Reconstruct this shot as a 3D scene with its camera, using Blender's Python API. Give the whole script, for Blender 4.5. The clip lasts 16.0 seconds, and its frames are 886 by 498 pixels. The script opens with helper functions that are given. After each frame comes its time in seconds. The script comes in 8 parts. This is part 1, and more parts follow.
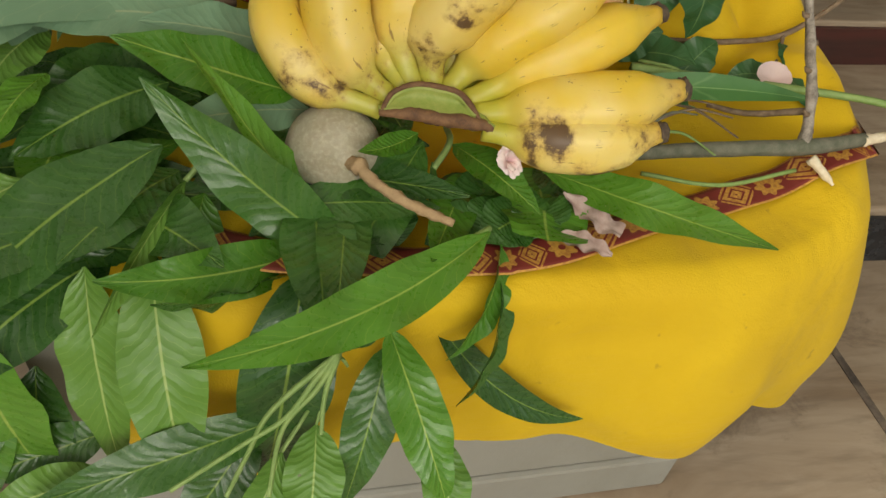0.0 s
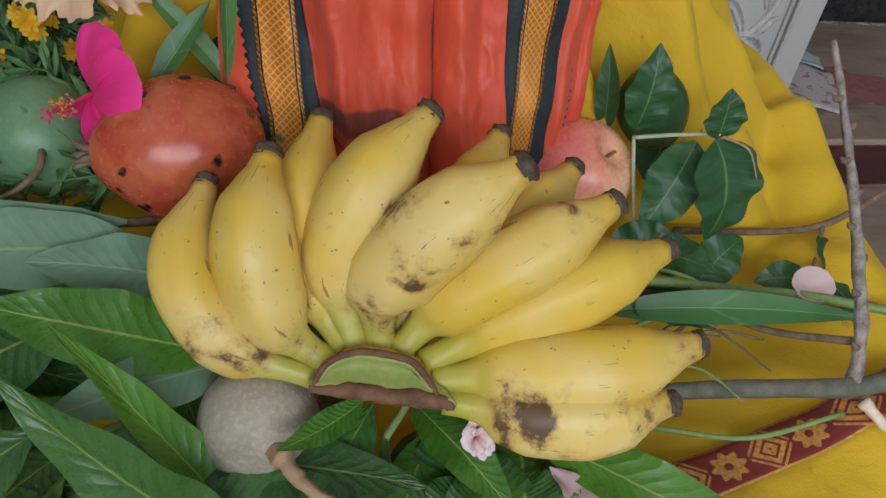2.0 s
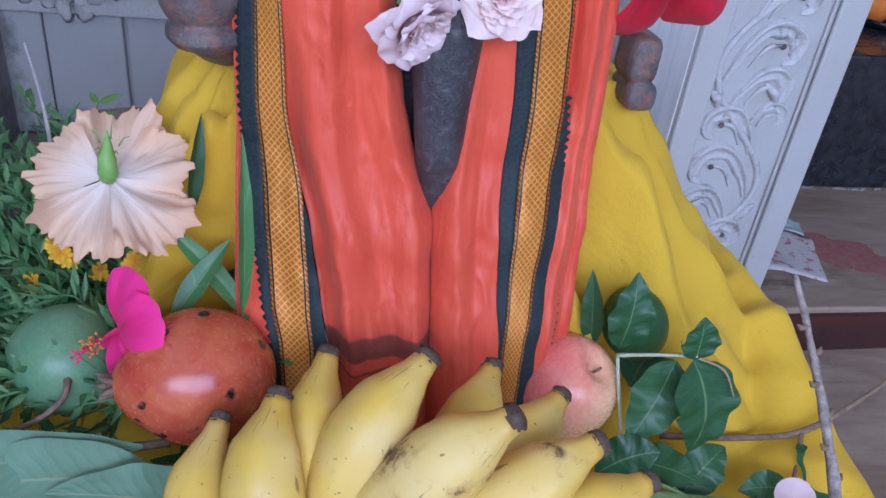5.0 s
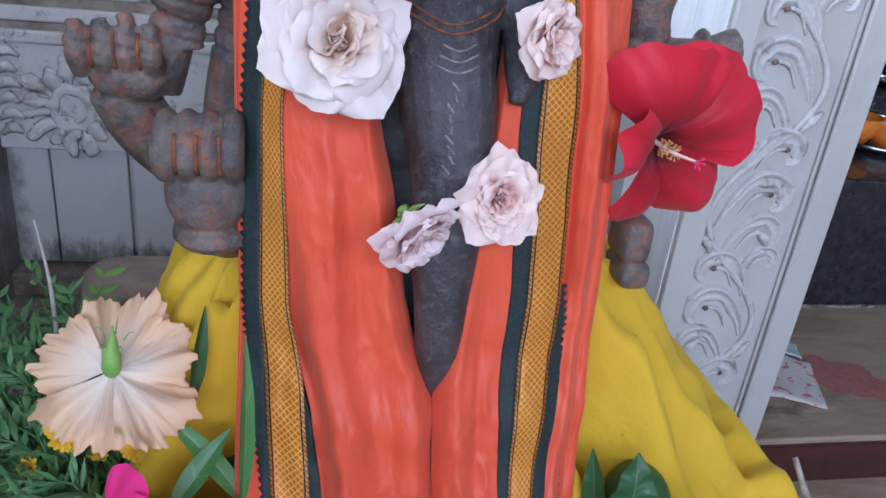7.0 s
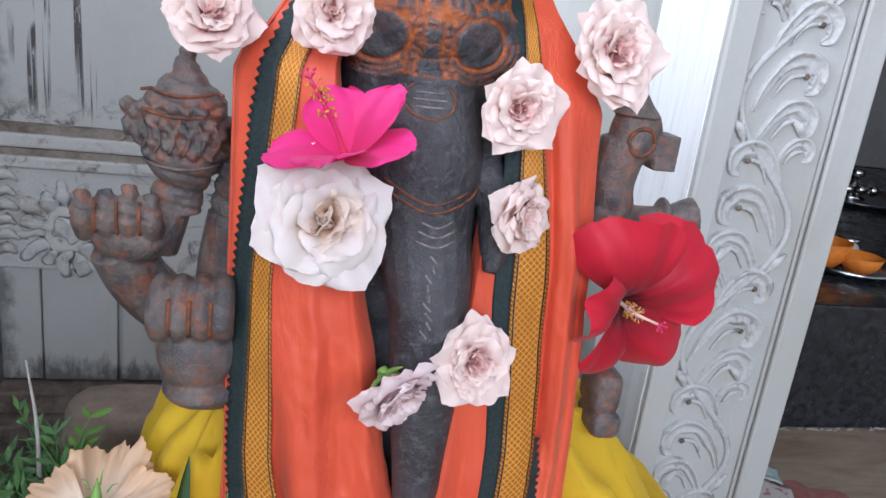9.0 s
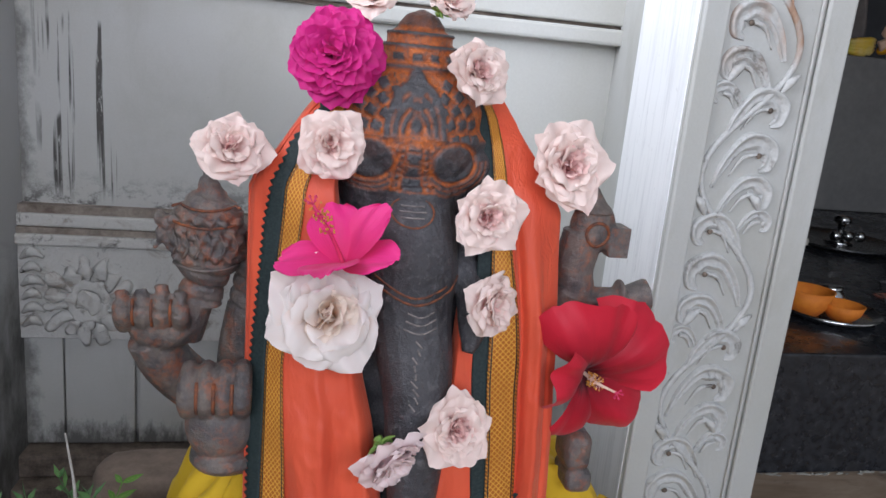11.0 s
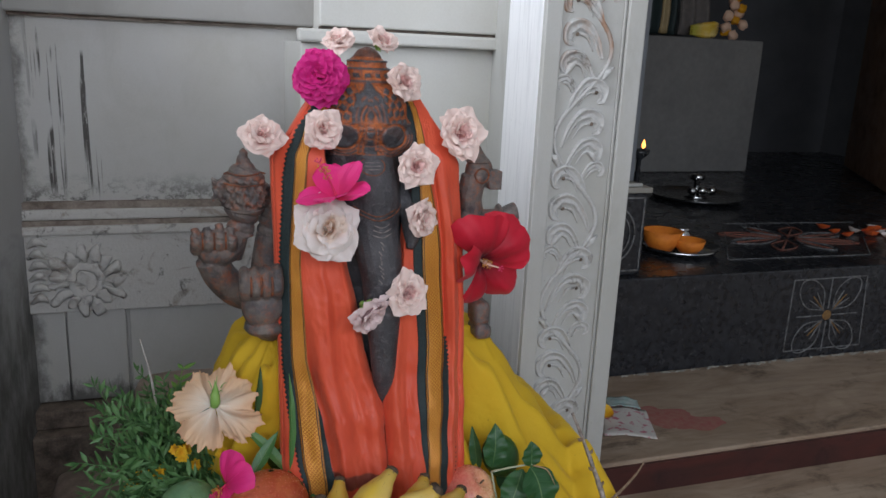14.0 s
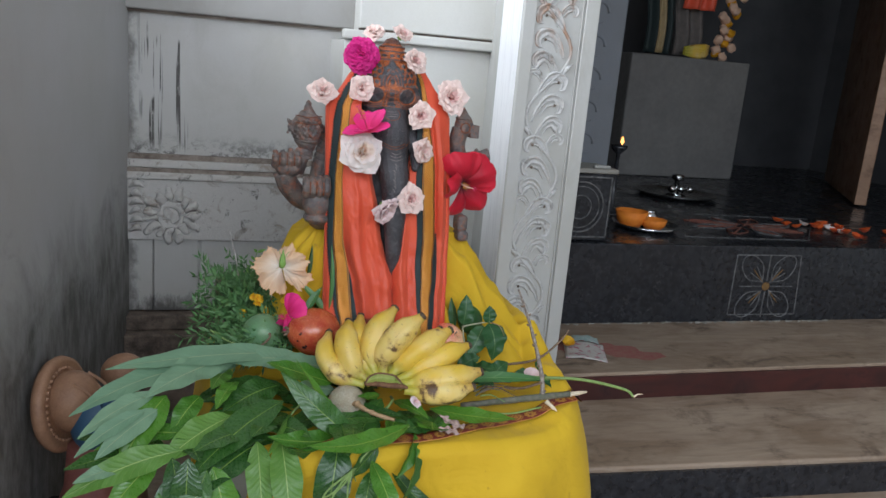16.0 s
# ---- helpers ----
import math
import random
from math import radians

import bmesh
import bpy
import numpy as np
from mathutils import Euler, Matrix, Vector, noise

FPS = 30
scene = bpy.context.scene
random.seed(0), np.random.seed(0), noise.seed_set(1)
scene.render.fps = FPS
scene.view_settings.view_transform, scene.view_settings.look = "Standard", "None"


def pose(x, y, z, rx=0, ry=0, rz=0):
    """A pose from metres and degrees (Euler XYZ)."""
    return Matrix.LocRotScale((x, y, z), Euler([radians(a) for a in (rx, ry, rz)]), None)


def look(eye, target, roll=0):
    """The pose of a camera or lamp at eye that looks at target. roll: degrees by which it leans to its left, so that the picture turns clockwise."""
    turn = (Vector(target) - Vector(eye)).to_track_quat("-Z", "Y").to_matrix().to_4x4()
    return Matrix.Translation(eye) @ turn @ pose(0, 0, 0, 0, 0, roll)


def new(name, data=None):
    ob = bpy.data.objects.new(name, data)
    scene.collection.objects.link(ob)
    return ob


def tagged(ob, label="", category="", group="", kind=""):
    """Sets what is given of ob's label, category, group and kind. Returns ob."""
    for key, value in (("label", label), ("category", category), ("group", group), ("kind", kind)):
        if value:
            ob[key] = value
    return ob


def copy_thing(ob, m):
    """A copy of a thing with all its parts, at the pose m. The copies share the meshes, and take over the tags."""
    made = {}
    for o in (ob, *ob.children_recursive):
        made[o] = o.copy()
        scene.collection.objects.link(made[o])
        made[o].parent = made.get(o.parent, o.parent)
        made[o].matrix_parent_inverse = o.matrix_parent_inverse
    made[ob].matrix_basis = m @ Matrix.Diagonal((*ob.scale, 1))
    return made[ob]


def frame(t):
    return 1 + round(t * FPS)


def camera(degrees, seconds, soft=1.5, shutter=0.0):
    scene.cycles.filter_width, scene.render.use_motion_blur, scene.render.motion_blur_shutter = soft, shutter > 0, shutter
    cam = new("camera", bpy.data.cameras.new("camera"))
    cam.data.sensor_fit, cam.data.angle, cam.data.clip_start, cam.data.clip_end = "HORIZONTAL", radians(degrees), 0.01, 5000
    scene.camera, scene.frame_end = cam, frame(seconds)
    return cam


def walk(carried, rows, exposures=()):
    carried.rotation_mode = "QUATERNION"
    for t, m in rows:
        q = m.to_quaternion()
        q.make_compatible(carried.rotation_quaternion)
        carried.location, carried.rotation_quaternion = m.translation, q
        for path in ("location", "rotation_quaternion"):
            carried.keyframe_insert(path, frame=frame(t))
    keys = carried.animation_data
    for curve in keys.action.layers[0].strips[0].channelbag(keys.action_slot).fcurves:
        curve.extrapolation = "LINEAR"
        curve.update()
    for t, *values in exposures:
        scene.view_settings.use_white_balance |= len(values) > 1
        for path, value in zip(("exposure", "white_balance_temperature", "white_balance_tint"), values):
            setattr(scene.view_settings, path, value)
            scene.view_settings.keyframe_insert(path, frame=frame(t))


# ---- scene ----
cam = camera(59.2, 16.0)
PATH = [
    (0, (-0.1428, -0.7068, 0.7488), (0.408, 0.9216, -0.9252), 10.3),
    (0.5, (-0.0948, -0.6516, 0.7464), (0.3492, 1.0212, -0.9156), 9.6),
    (1, (-0.078, -0.6024, 0.7512), (0.3576, 1.0872, -0.8964), 9.0),
    (1.5, (-0.0732, -0.5724, 0.762), (0.384, 1.1448, -0.8508), 8.4),
    (2, (-0.0708, -0.5484, 0.7752), (0.3996, 1.2084, -0.7908), 8.0),
    (2.5, (-0.0696, -0.5388, 0.792), (0.4188, 1.2576, -0.7224), 8.2),
    (3, (-0.0744, -0.5376, 0.8136), (0.42, 1.3152, -0.6288), 7.9),
    (3.5, (-0.0768, -0.5424, 0.828), (0.3816, 1.3548, -0.5688), 6.8),
    (6, (-0.0756, -0.5292, 0.876), (0.4212, 1.5192, -0.2736), 7.3),
    (6.5, (-0.0792, -0.5208, 0.8952), (0.4176, 1.5624, -0.1872), 7.0),
    (7, (-0.0804, -0.5136, 0.9144), (0.408, 1.6032, -0.1068), 6.6),
    (7.5, (-0.0804, -0.5124, 0.9288), (0.4164, 1.6332, -0.024), 6.7),
    (8, (-0.0804, -0.5172, 0.9336), (0.4368, 1.6608, 0.0696), 7.5),
    (8.5, (-0.0816, -0.5208, 0.9504), (0.4356, 1.686, 0.1596), 7.6),
    (9, (-0.0828, -0.528, 0.9624), (0.4356, 1.6992, 0.2328), 7.3),
    (9.5, (-0.084, -0.5436, 0.9792), (0.4296, 1.704, 0.312), 6.7),
    (10, (-0.0852, -0.564, 0.9924), (0.4176, 1.704, 0.3888), 6.2),
    (12.5, (-0.1092, -0.7428, 1.044), (0.3996, 1.5264, 0.45), 4.8),
    (13, (-0.15, -0.822, 1.0344), (0.444, 1.4208, 0.4224), 5.7),
    (13.5, (-0.2124, -0.9108, 1.0344), (0.51, 1.2984, 0.4368), 4.8),
    (14, (-0.2208, -0.9984, 1.0476), (0.54, 1.1976, 0.4524), 2.7),
    (14.5, (-0.1908, -1.1208, 1.032), (0.5196, 1.086, 0.4128), 2.4),
    (15, (-0.204, -1.2432, 1.0236), (0.4692, 0.978, 0.4104), 4.0),
    (15.5, (-0.2712, -1.3836, 1.0212), (0.4104, 0.8448, 0.4464), 4.6),
    (16, (-0.3312, -1.5348, 1.0032), (0.3684, 0.6936, 0.4536), 5.0),
]
LOOK = [(0.0, 0.22, 7900, 7), (0.5, -0.2, 7700, 6), (1.0, -0.25, 7400, 5), (1.5, -0.3, 7000, 7), (2.0, 0.0, 6100, 15), (2.5, 0.40, 4480, 28), (3.5, 0.48, 4620, 30), (7.0, 0.36, 5250, 18), (9.0, 0.44, 5750, 15), (10.0, 0.10, 5900, 16), (13.0, 0.05, 6150, 14), (14.0, -0.32, 6150, 14), (15.0, -0.04, 6100, 13), (16.0, 0.06, 6050, 12)]
walk(cam, [(t, look(eye, target, roll)) for t, eye, target, roll in PATH], LOOK)
SKY, FRONT, LEFT = 0.08, 78.0, 132.0

# ---- world and light ----
world = bpy.data.worlds.new("sky")
scene.world = world
world.use_nodes = True
wn = world.node_tree.nodes
sky = wn.new("ShaderNodeTexSky")
sky.sky_type = "NISHITA"
sky.sun_disc = False
sky.sun_elevation, sky.sun_rotation = radians(50), radians(200)
world.node_tree.links.new(sky.outputs[0], wn["Background"].inputs[0])
wn["Background"].inputs[1].default_value = SKY


def opening_light(name, eye, target, w, h, power, colour):
    lamp = bpy.data.lights.new(name, "AREA")
    lamp.shape, lamp.size, lamp.size_y, lamp.energy, lamp.color = "RECTANGLE", w, h, power, colour
    ob = new(name, lamp)
    ob.matrix_world = look(eye, target)
    return ob


# daylight through the open front and the open left bay of the hall
opening_light("daylight_front", (-0.2, -3.2, 2.05), (-0.05, 0.3, 0.8), 3.4, 1.2, FRONT, (0.93, 0.97, 1.0))
opening_light("daylight_left", (-2.5, -0.5, 2.0), (0.2, 0.2, 0.85), 2.4, 1.3, LEFT, (0.95, 0.98, 1.0))


# ---- helpers for building ----
def mesh_from(bm, name, smooth=True):
    me = bpy.data.meshes.new(name)
    bm.to_mesh(me)
    bm.free()
    if smooth:
        for p in me.polygons:
            p.use_smooth = True
    return me


def thing(name, at, label, category, group="", kind=""):
    """An Empty at the base of a thing; its parts are built in world places."""
    ob = new(name)
    ob.location = at
    ob.empty_display_size = 0.02
    return tagged(ob, label, category, group, kind)


def part(name, bm, material, parent, label="", smooth=True):
    """Links a bmesh, built in world places, as one mesh object under a thing or a part."""
    o = Vector((0, 0, 0))
    p = parent
    while p is not None:
        o += Vector(p.location)
        p = p.parent
    bmesh.ops.translate(bm, vec=-o, verts=bm.verts)
    ob = new(name, mesh_from(bm, name, smooth))
    mats = material if isinstance(material, (list, tuple)) else [material]
    for m in mats:
        ob.data.materials.append(m)
    ob.parent = parent
    if label:
        ob["label"] = label
    return ob


def solo(name, bm, material, label, category, group="", kind="", smooth=True):
    """A thing of one mesh, its origin at the middle of its base."""
    lo = Vector((min(v.co.x for v in bm.verts), min(v.co.y for v in bm.verts), min(v.co.z for v in bm.verts)))
    hi = Vector((max(v.co.x for v in bm.verts), max(v.co.y for v in bm.verts), max(v.co.z for v in bm.verts)))
    o = Vector(((lo.x + hi.x) / 2, (lo.y + hi.y) / 2, lo.z))
    bmesh.ops.translate(bm, vec=-o, verts=bm.verts)
    ob = new(name, mesh_from(bm, name, smooth))
    ob.location = o
    for m in (material if isinstance(material, (list, tuple)) else [material]):
        ob.data.materials.append(m)
    return tagged(ob, label, category, group, kind)


def box(x0, x1, y0, y1, z0, z1, bevel=0.0, bm=None, segments=2):
    bm = bm or bmesh.new()
    vs = [bm.verts.new((x, y, z)) for x in (x0, x1) for y in (y0, y1) for z in (z0, z1)]
    fs = [(0, 1, 3, 2), (4, 6, 7, 5), (0, 4, 5, 1), (2, 3, 7, 6), (0, 2, 6, 4), (1, 5, 7, 3)]
    faces = [bm.faces.new([vs[i] for i in f]) for f in fs]
    if bevel:
        edges = list({e for f in faces for e in f.edges})
        bmesh.ops.bevel(bm, geom=edges, offset=bevel, segments=segments, affect="EDGES", profile=0.5)
    return bm


def prism(outline, z0, z1, bevel=0.0):
    """A column over an outline in plan."""
    bm = bmesh.new()
    lo = [bm.verts.new((x, y, z0)) for x, y in outline]
    hi = [bm.verts.new((x, y, z1)) for x, y in outline]
    n = len(outline)
    bm.faces.new(list(reversed(lo)))
    bm.faces.new(hi)
    for i in range(n):
        bm.faces.new((lo[i], lo[(i + 1) % n], hi[(i + 1) % n], hi[i]))
    bmesh.ops.recalc_face_normals(bm, faces=bm.faces)
    if bevel:
        bmesh.ops.bevel(bm, geom=bm.edges[:], offset=bevel, segments=2, affect="EDGES", profile=0.5)
    return bm


def spline(pts, n):
    """n + 1 points along a smooth curve through pts (Catmull-Rom)."""
    pts = [Vector(p) for p in pts]
    if len(pts) == 2:
        return [pts[0].lerp(pts[1], i / n) for i in range(n + 1)]
    ext = [pts[0] * 2 - pts[1]] + pts + [pts[-1] * 2 - pts[-2]]
    out = []
    for i in range(n + 1):
        s = i / n * (len(pts) - 1)
        k = min(int(s), len(pts) - 2)
        t = s - k
        a, b, c, d = ext[k:k + 4]
        out.append(0.5 * (2 * b + (c - a) * t + (2 * a - 5 * b + 4 * c - d) * t * t + (3 * b - a - 3 * c + d) * t ** 3))
    return out


def ramp(table, x):
    """Smooth interpolation in a table of (x, value) rows."""
    if x <= table[0][0]:
        return table[0][1]
    for (a, va), (b, vb) in zip(table, table[1:]):
        if x <= b:
            t = (x - a) / (b - a)
            t = t * t * (3 - 2 * t) * 0.5 + t * 0.5
            return va + (vb - va) * t
    return table[-1][1]


def tube(pts, radii, sides=10, n=None, bm=None, wobble=0.0, seed=0, caps=True, squash=None):
    """A round rod along a smooth curve; radii: a number, or rows of (0..1, radius)."""
    bm = bm or bmesh.new()
    n = n or 4 * (len(pts) - 1)
    line = spline(pts, n)
    rings = []
    up = Vector((0.13, 0.21, 1.0))
    uv = bm.loops.layers.uv.verify()
    for i, p in enumerate(line):
        d = (line[min(i + 1, n)] - line[max(i - 1, 0)]).normalized()
        if abs(d.dot(up.normalized())) > 0.95:
            up = Vector((1, 0.2, 0.1))
        a = d.cross(up).normalized()
        b = a.cross(d).normalized()
        up = b
        r = radii if isinstance(radii, (int, float)) else ramp(radii, i / n)
        ring = []
        for k in range(sides):
            t = 2 * math.pi * k / sides
            w = 1 + wobble * noise.noise(Vector((i * 0.6 + seed * 7.1, math.cos(t) * 1.3, math.sin(t) * 1.3 + seed)))
            if squash:
                w *= squash(t, i / n)
            ring.append(bm.verts.new(p + (a * math.cos(t) + b * math.sin(t)) * r * w))
        rings.append(ring)
    for i in range(n):
        for k in range(sides):
            f = bm.faces.new((rings[i][k], rings[i][(k + 1) % sides], rings[i + 1][(k + 1) % sides], rings[i + 1][k]))
            for lp, (u, v) in zip(f.loops, ((k, i), (k + 1, i), (k + 1, i + 1), (k, i + 1))):
                lp[uv].uv = (u / sides, v / n)
    if caps:
        bm.faces.new(list(reversed(rings[0])))
        bm.faces.new(rings[-1])
    return bm


def sheet(fn, nu, nv, thick=0.0, bm=None, closed=False):
    """A surface fn(u, v) -> place, with its own u, v as texture coordinates; thick gives it a back."""
    bm = bm or bmesh.new()
    uv = bm.loops.layers.uv.verify()
    grid = [[bm.verts.new(fn(i / nu, j / nv)) for j in range(nv + 1)] for i in range(nu + (0 if closed else 1))]
    faces = []
    for i in range(nu):
        i2 = (i + 1) % len(grid)
        for j in range(nv):
            f = bm.faces.new((grid[i][j], grid[i2][j], grid[i2][j + 1], grid[i][j + 1]))
            for lp, (a, b) in zip(f.loops, ((i, j), (i + 1, j), (i + 1, j + 1), (i, j + 1))):
                lp[uv].uv = (a / nu, b / nv)
            faces.append(f)
    if thick:
        bm.normal_update()
        bmesh.ops.solidify(bm, geom=faces, thickness=thick)
    return bm


def ball(c, r, bm=None, u=24, v=16, turn=(0, 0, 0)):
    bm = bm or bmesh.new()
    r = r if isinstance(r, (tuple, list)) else (r, r, r)
    m = Matrix.LocRotScale(c, Euler([radians(a) for a in turn]), r)
    bmesh.ops.create_uvsphere(bm, u_segments=u, v_segments=v, radius=1, matrix=m, calc_uvs=True)
    return bm


def lathe(profile, c, sides=32, bm=None):
    """A turned form: profile rows of (radius, height) above c."""
    bm = bm or bmesh.new()
    c = Vector(c)
    rings = [[bm.verts.new(c + Vector((r * math.cos(2 * math.pi * k / sides), r * math.sin(2 * math.pi * k / sides), h))) for k in range(sides)] for r, h in profile]
    for a, b in zip(rings, rings[1:]):
        for k in range(sides):
            bm.faces.new((a[k], a[(k + 1) % sides], b[(k + 1) % sides], b[k]))
    if profile[0][0] > 1e-5:
        bm.faces.new(list(reversed(rings[0])))
    if profile[-1][0] > 1e-5:
        bm.faces.new(rings[-1])
    return bm


# ---- materials ----
class Nodes:
    """A short way to write a node material."""

    def __init__(self, name, rough=0.5, metal=0.0, spec=0.5):
        self.mat = bpy.data.materials.new(name)
        self.mat.use_nodes = True
        self.nt = self.mat.node_tree
        self.bsdf = self.nt.nodes["Principled BSDF"]
        self.bsdf.inputs["Roughness"].default_value = rough
        self.bsdf.inputs["Metallic"].default_value = metal
        self.bsdf.inputs["Specular IOR Level"].default_value = spec
        self.place = None

    def node(self, kind, **ins):
        n = self.nt.nodes.new(kind)
        for k, v in ins.items():
            self.put(n.inputs[k.replace("_", " ")], v)
        return n

    def put(self, socket, v):
        if isinstance(v, bpy.types.NodeSocket):
            self.nt.links.new(v, socket)
        else:
            socket.default_value = v

    def where(self, kind="Object", scale=(1, 1, 1)):
        tc = self.nt.nodes.new("ShaderNodeTexCoord")
        mp = self.nt.nodes.new("ShaderNodeMapping")
        mp.inputs["Scale"].default_value = scale
        self.nt.links.new(tc.outputs[kind], mp.inputs[0])
        return mp.outputs[0]

    def world(self, scale=(1, 1, 1)):
        g = self.nt.nodes.new("ShaderNodeNewGeometry")
        mp = self.nt.nodes.new("ShaderNodeMapping")
        mp.inputs["Scale"].default_value = scale
        self.nt.links.new(g.outputs["Position"], mp.inputs[0])
        return mp.outputs[0]

    def noise(self, at, scale, detail=4, rough=0.55, distort=0.0):
        n = self.node("ShaderNodeTexNoise", Vector=at, Scale=scale, Detail=detail, Roughness=rough, Distortion=distort)
        return n.outputs["Fac"]

    def step(self, v, lo, hi, a=0.0, b=1.0):
        n = self.node("ShaderNodeMapRange", Value=v)
        for k, x in zip(("From Min", "From Max", "To Min", "To Max"), (lo, hi, a, b)):
            n.inputs[k].default_value = x
        return n.outputs[0]

    def math(self, op, a, b=0.0, c=0.0):
        n = self.nt.nodes.new("ShaderNodeMath")
        n.operation = op
        for s, v in zip(n.inputs, (a, b, c)):
            self.put(s, v)
        return n.outputs[0]

    def thin(self, amount):
        """Lets part of the light through a thin sheet, in the colour of its skin."""
        t = self.nt.nodes.new("ShaderNodeBsdfTranslucent")
        self.nt.links.new(self.bsdf.inputs["Base Color"].links[0].from_socket, t.inputs["Color"])
        mixed = self.nt.nodes.new("ShaderNodeMixShader")
        mixed.inputs[0].default_value = amount
        self.nt.links.new(self.bsdf.outputs[0], mixed.inputs[1])
        self.nt.links.new(t.outputs[0], mixed.inputs[2])
        self.nt.links.new(mixed.outputs[0], self.nt.nodes["Material Output"].inputs["Surface"])

    def mix(self, f, a, b):
        n = self.nt.nodes.new("ShaderNodeMix")
        n.data_type = "RGBA"
        self.put(n.inputs[0], f)
        for s, v in ((n.inputs[6], a), (n.inputs[7], b)):
            self.put(s, (*v, 1) if isinstance(v, tuple) and len(v) == 3 else v)
        return n.outputs[2]

    def colour(self, c):
        self.put(self.bsdf.inputs["Base Color"], (*c, 1) if isinstance(c, tuple) and len(c) == 3 else c)
        return self

    def rough(self, v):
        self.put(self.bsdf.inputs["Roughness"], v)
        return self

    def bump(self, h, strength=0.3, distance=0.001):
        n = self.node("ShaderNodeBump", Height=h, Strength=strength, Distance=distance)
        self.put(self.bsdf.inputs["Normal"], n.outputs[0])
        return self

    def uv(self):
        tc = self.nt.nodes.new("ShaderNodeTexCoord")
        sp = self.nt.nodes.new("ShaderNodeSeparateXYZ")
        self.nt.links.new(tc.outputs["UV"], sp.inputs[0])
        return sp.outputs[0], sp.outputs[1]

    def xyz(self, v):
        sp = self.nt.nodes.new("ShaderNodeSeparateXYZ")
        self.nt.links.new(v, sp.inputs[0])
        return sp.outputs[0], sp.outputs[1], sp.outputs[2]

    def random(self):
        return self.nt.nodes.new("ShaderNodeObjectInfo").outputs["Random"]

    def soft(self, weight, scale, radius=(1, 0.5, 0.3)):
        self.bsdf.inputs["Subsurface Weight"].default_value = weight
        self.bsdf.inputs["Subsurface Scale"].default_value = scale
        self.bsdf.inputs["Subsurface Radius"].default_value = radius
        return self

    def sheen(self, w, tint=(1, 1, 1)):
        self.bsdf.inputs["Sheen Weight"].default_value = w
        self.bsdf.inputs["Sheen Tint"].default_value = (*tint, 1)
        return self


def plain(name, a, b, scale=30, rough=0.6, bump=0.15, metal=0.0, spec=0.5, where="Object", fine=None, dist=0.001):
    """Two colours mixed by noise at two sizes, with a fine relief."""
    m = Nodes(name, rough, metal, spec)
    at = m.where(where)
    n1 = m.noise(at, scale, 5)
    n2 = m.noise(at, fine or scale * 7, 4)
    f = m.math("ADD", m.math("MULTIPLY", n1, 0.7), m.math("MULTIPLY", n2, 0.3))
    m.colour(m.mix(m.step(f, 0.36, 0.64), a, b))
    m.rough(m.step(n2, 0.3, 0.7, max(rough - 0.08, 0.02), min(rough + 0.1, 1)))
    if bump:
        m.bump(f, bump, dist)
    return m.mat


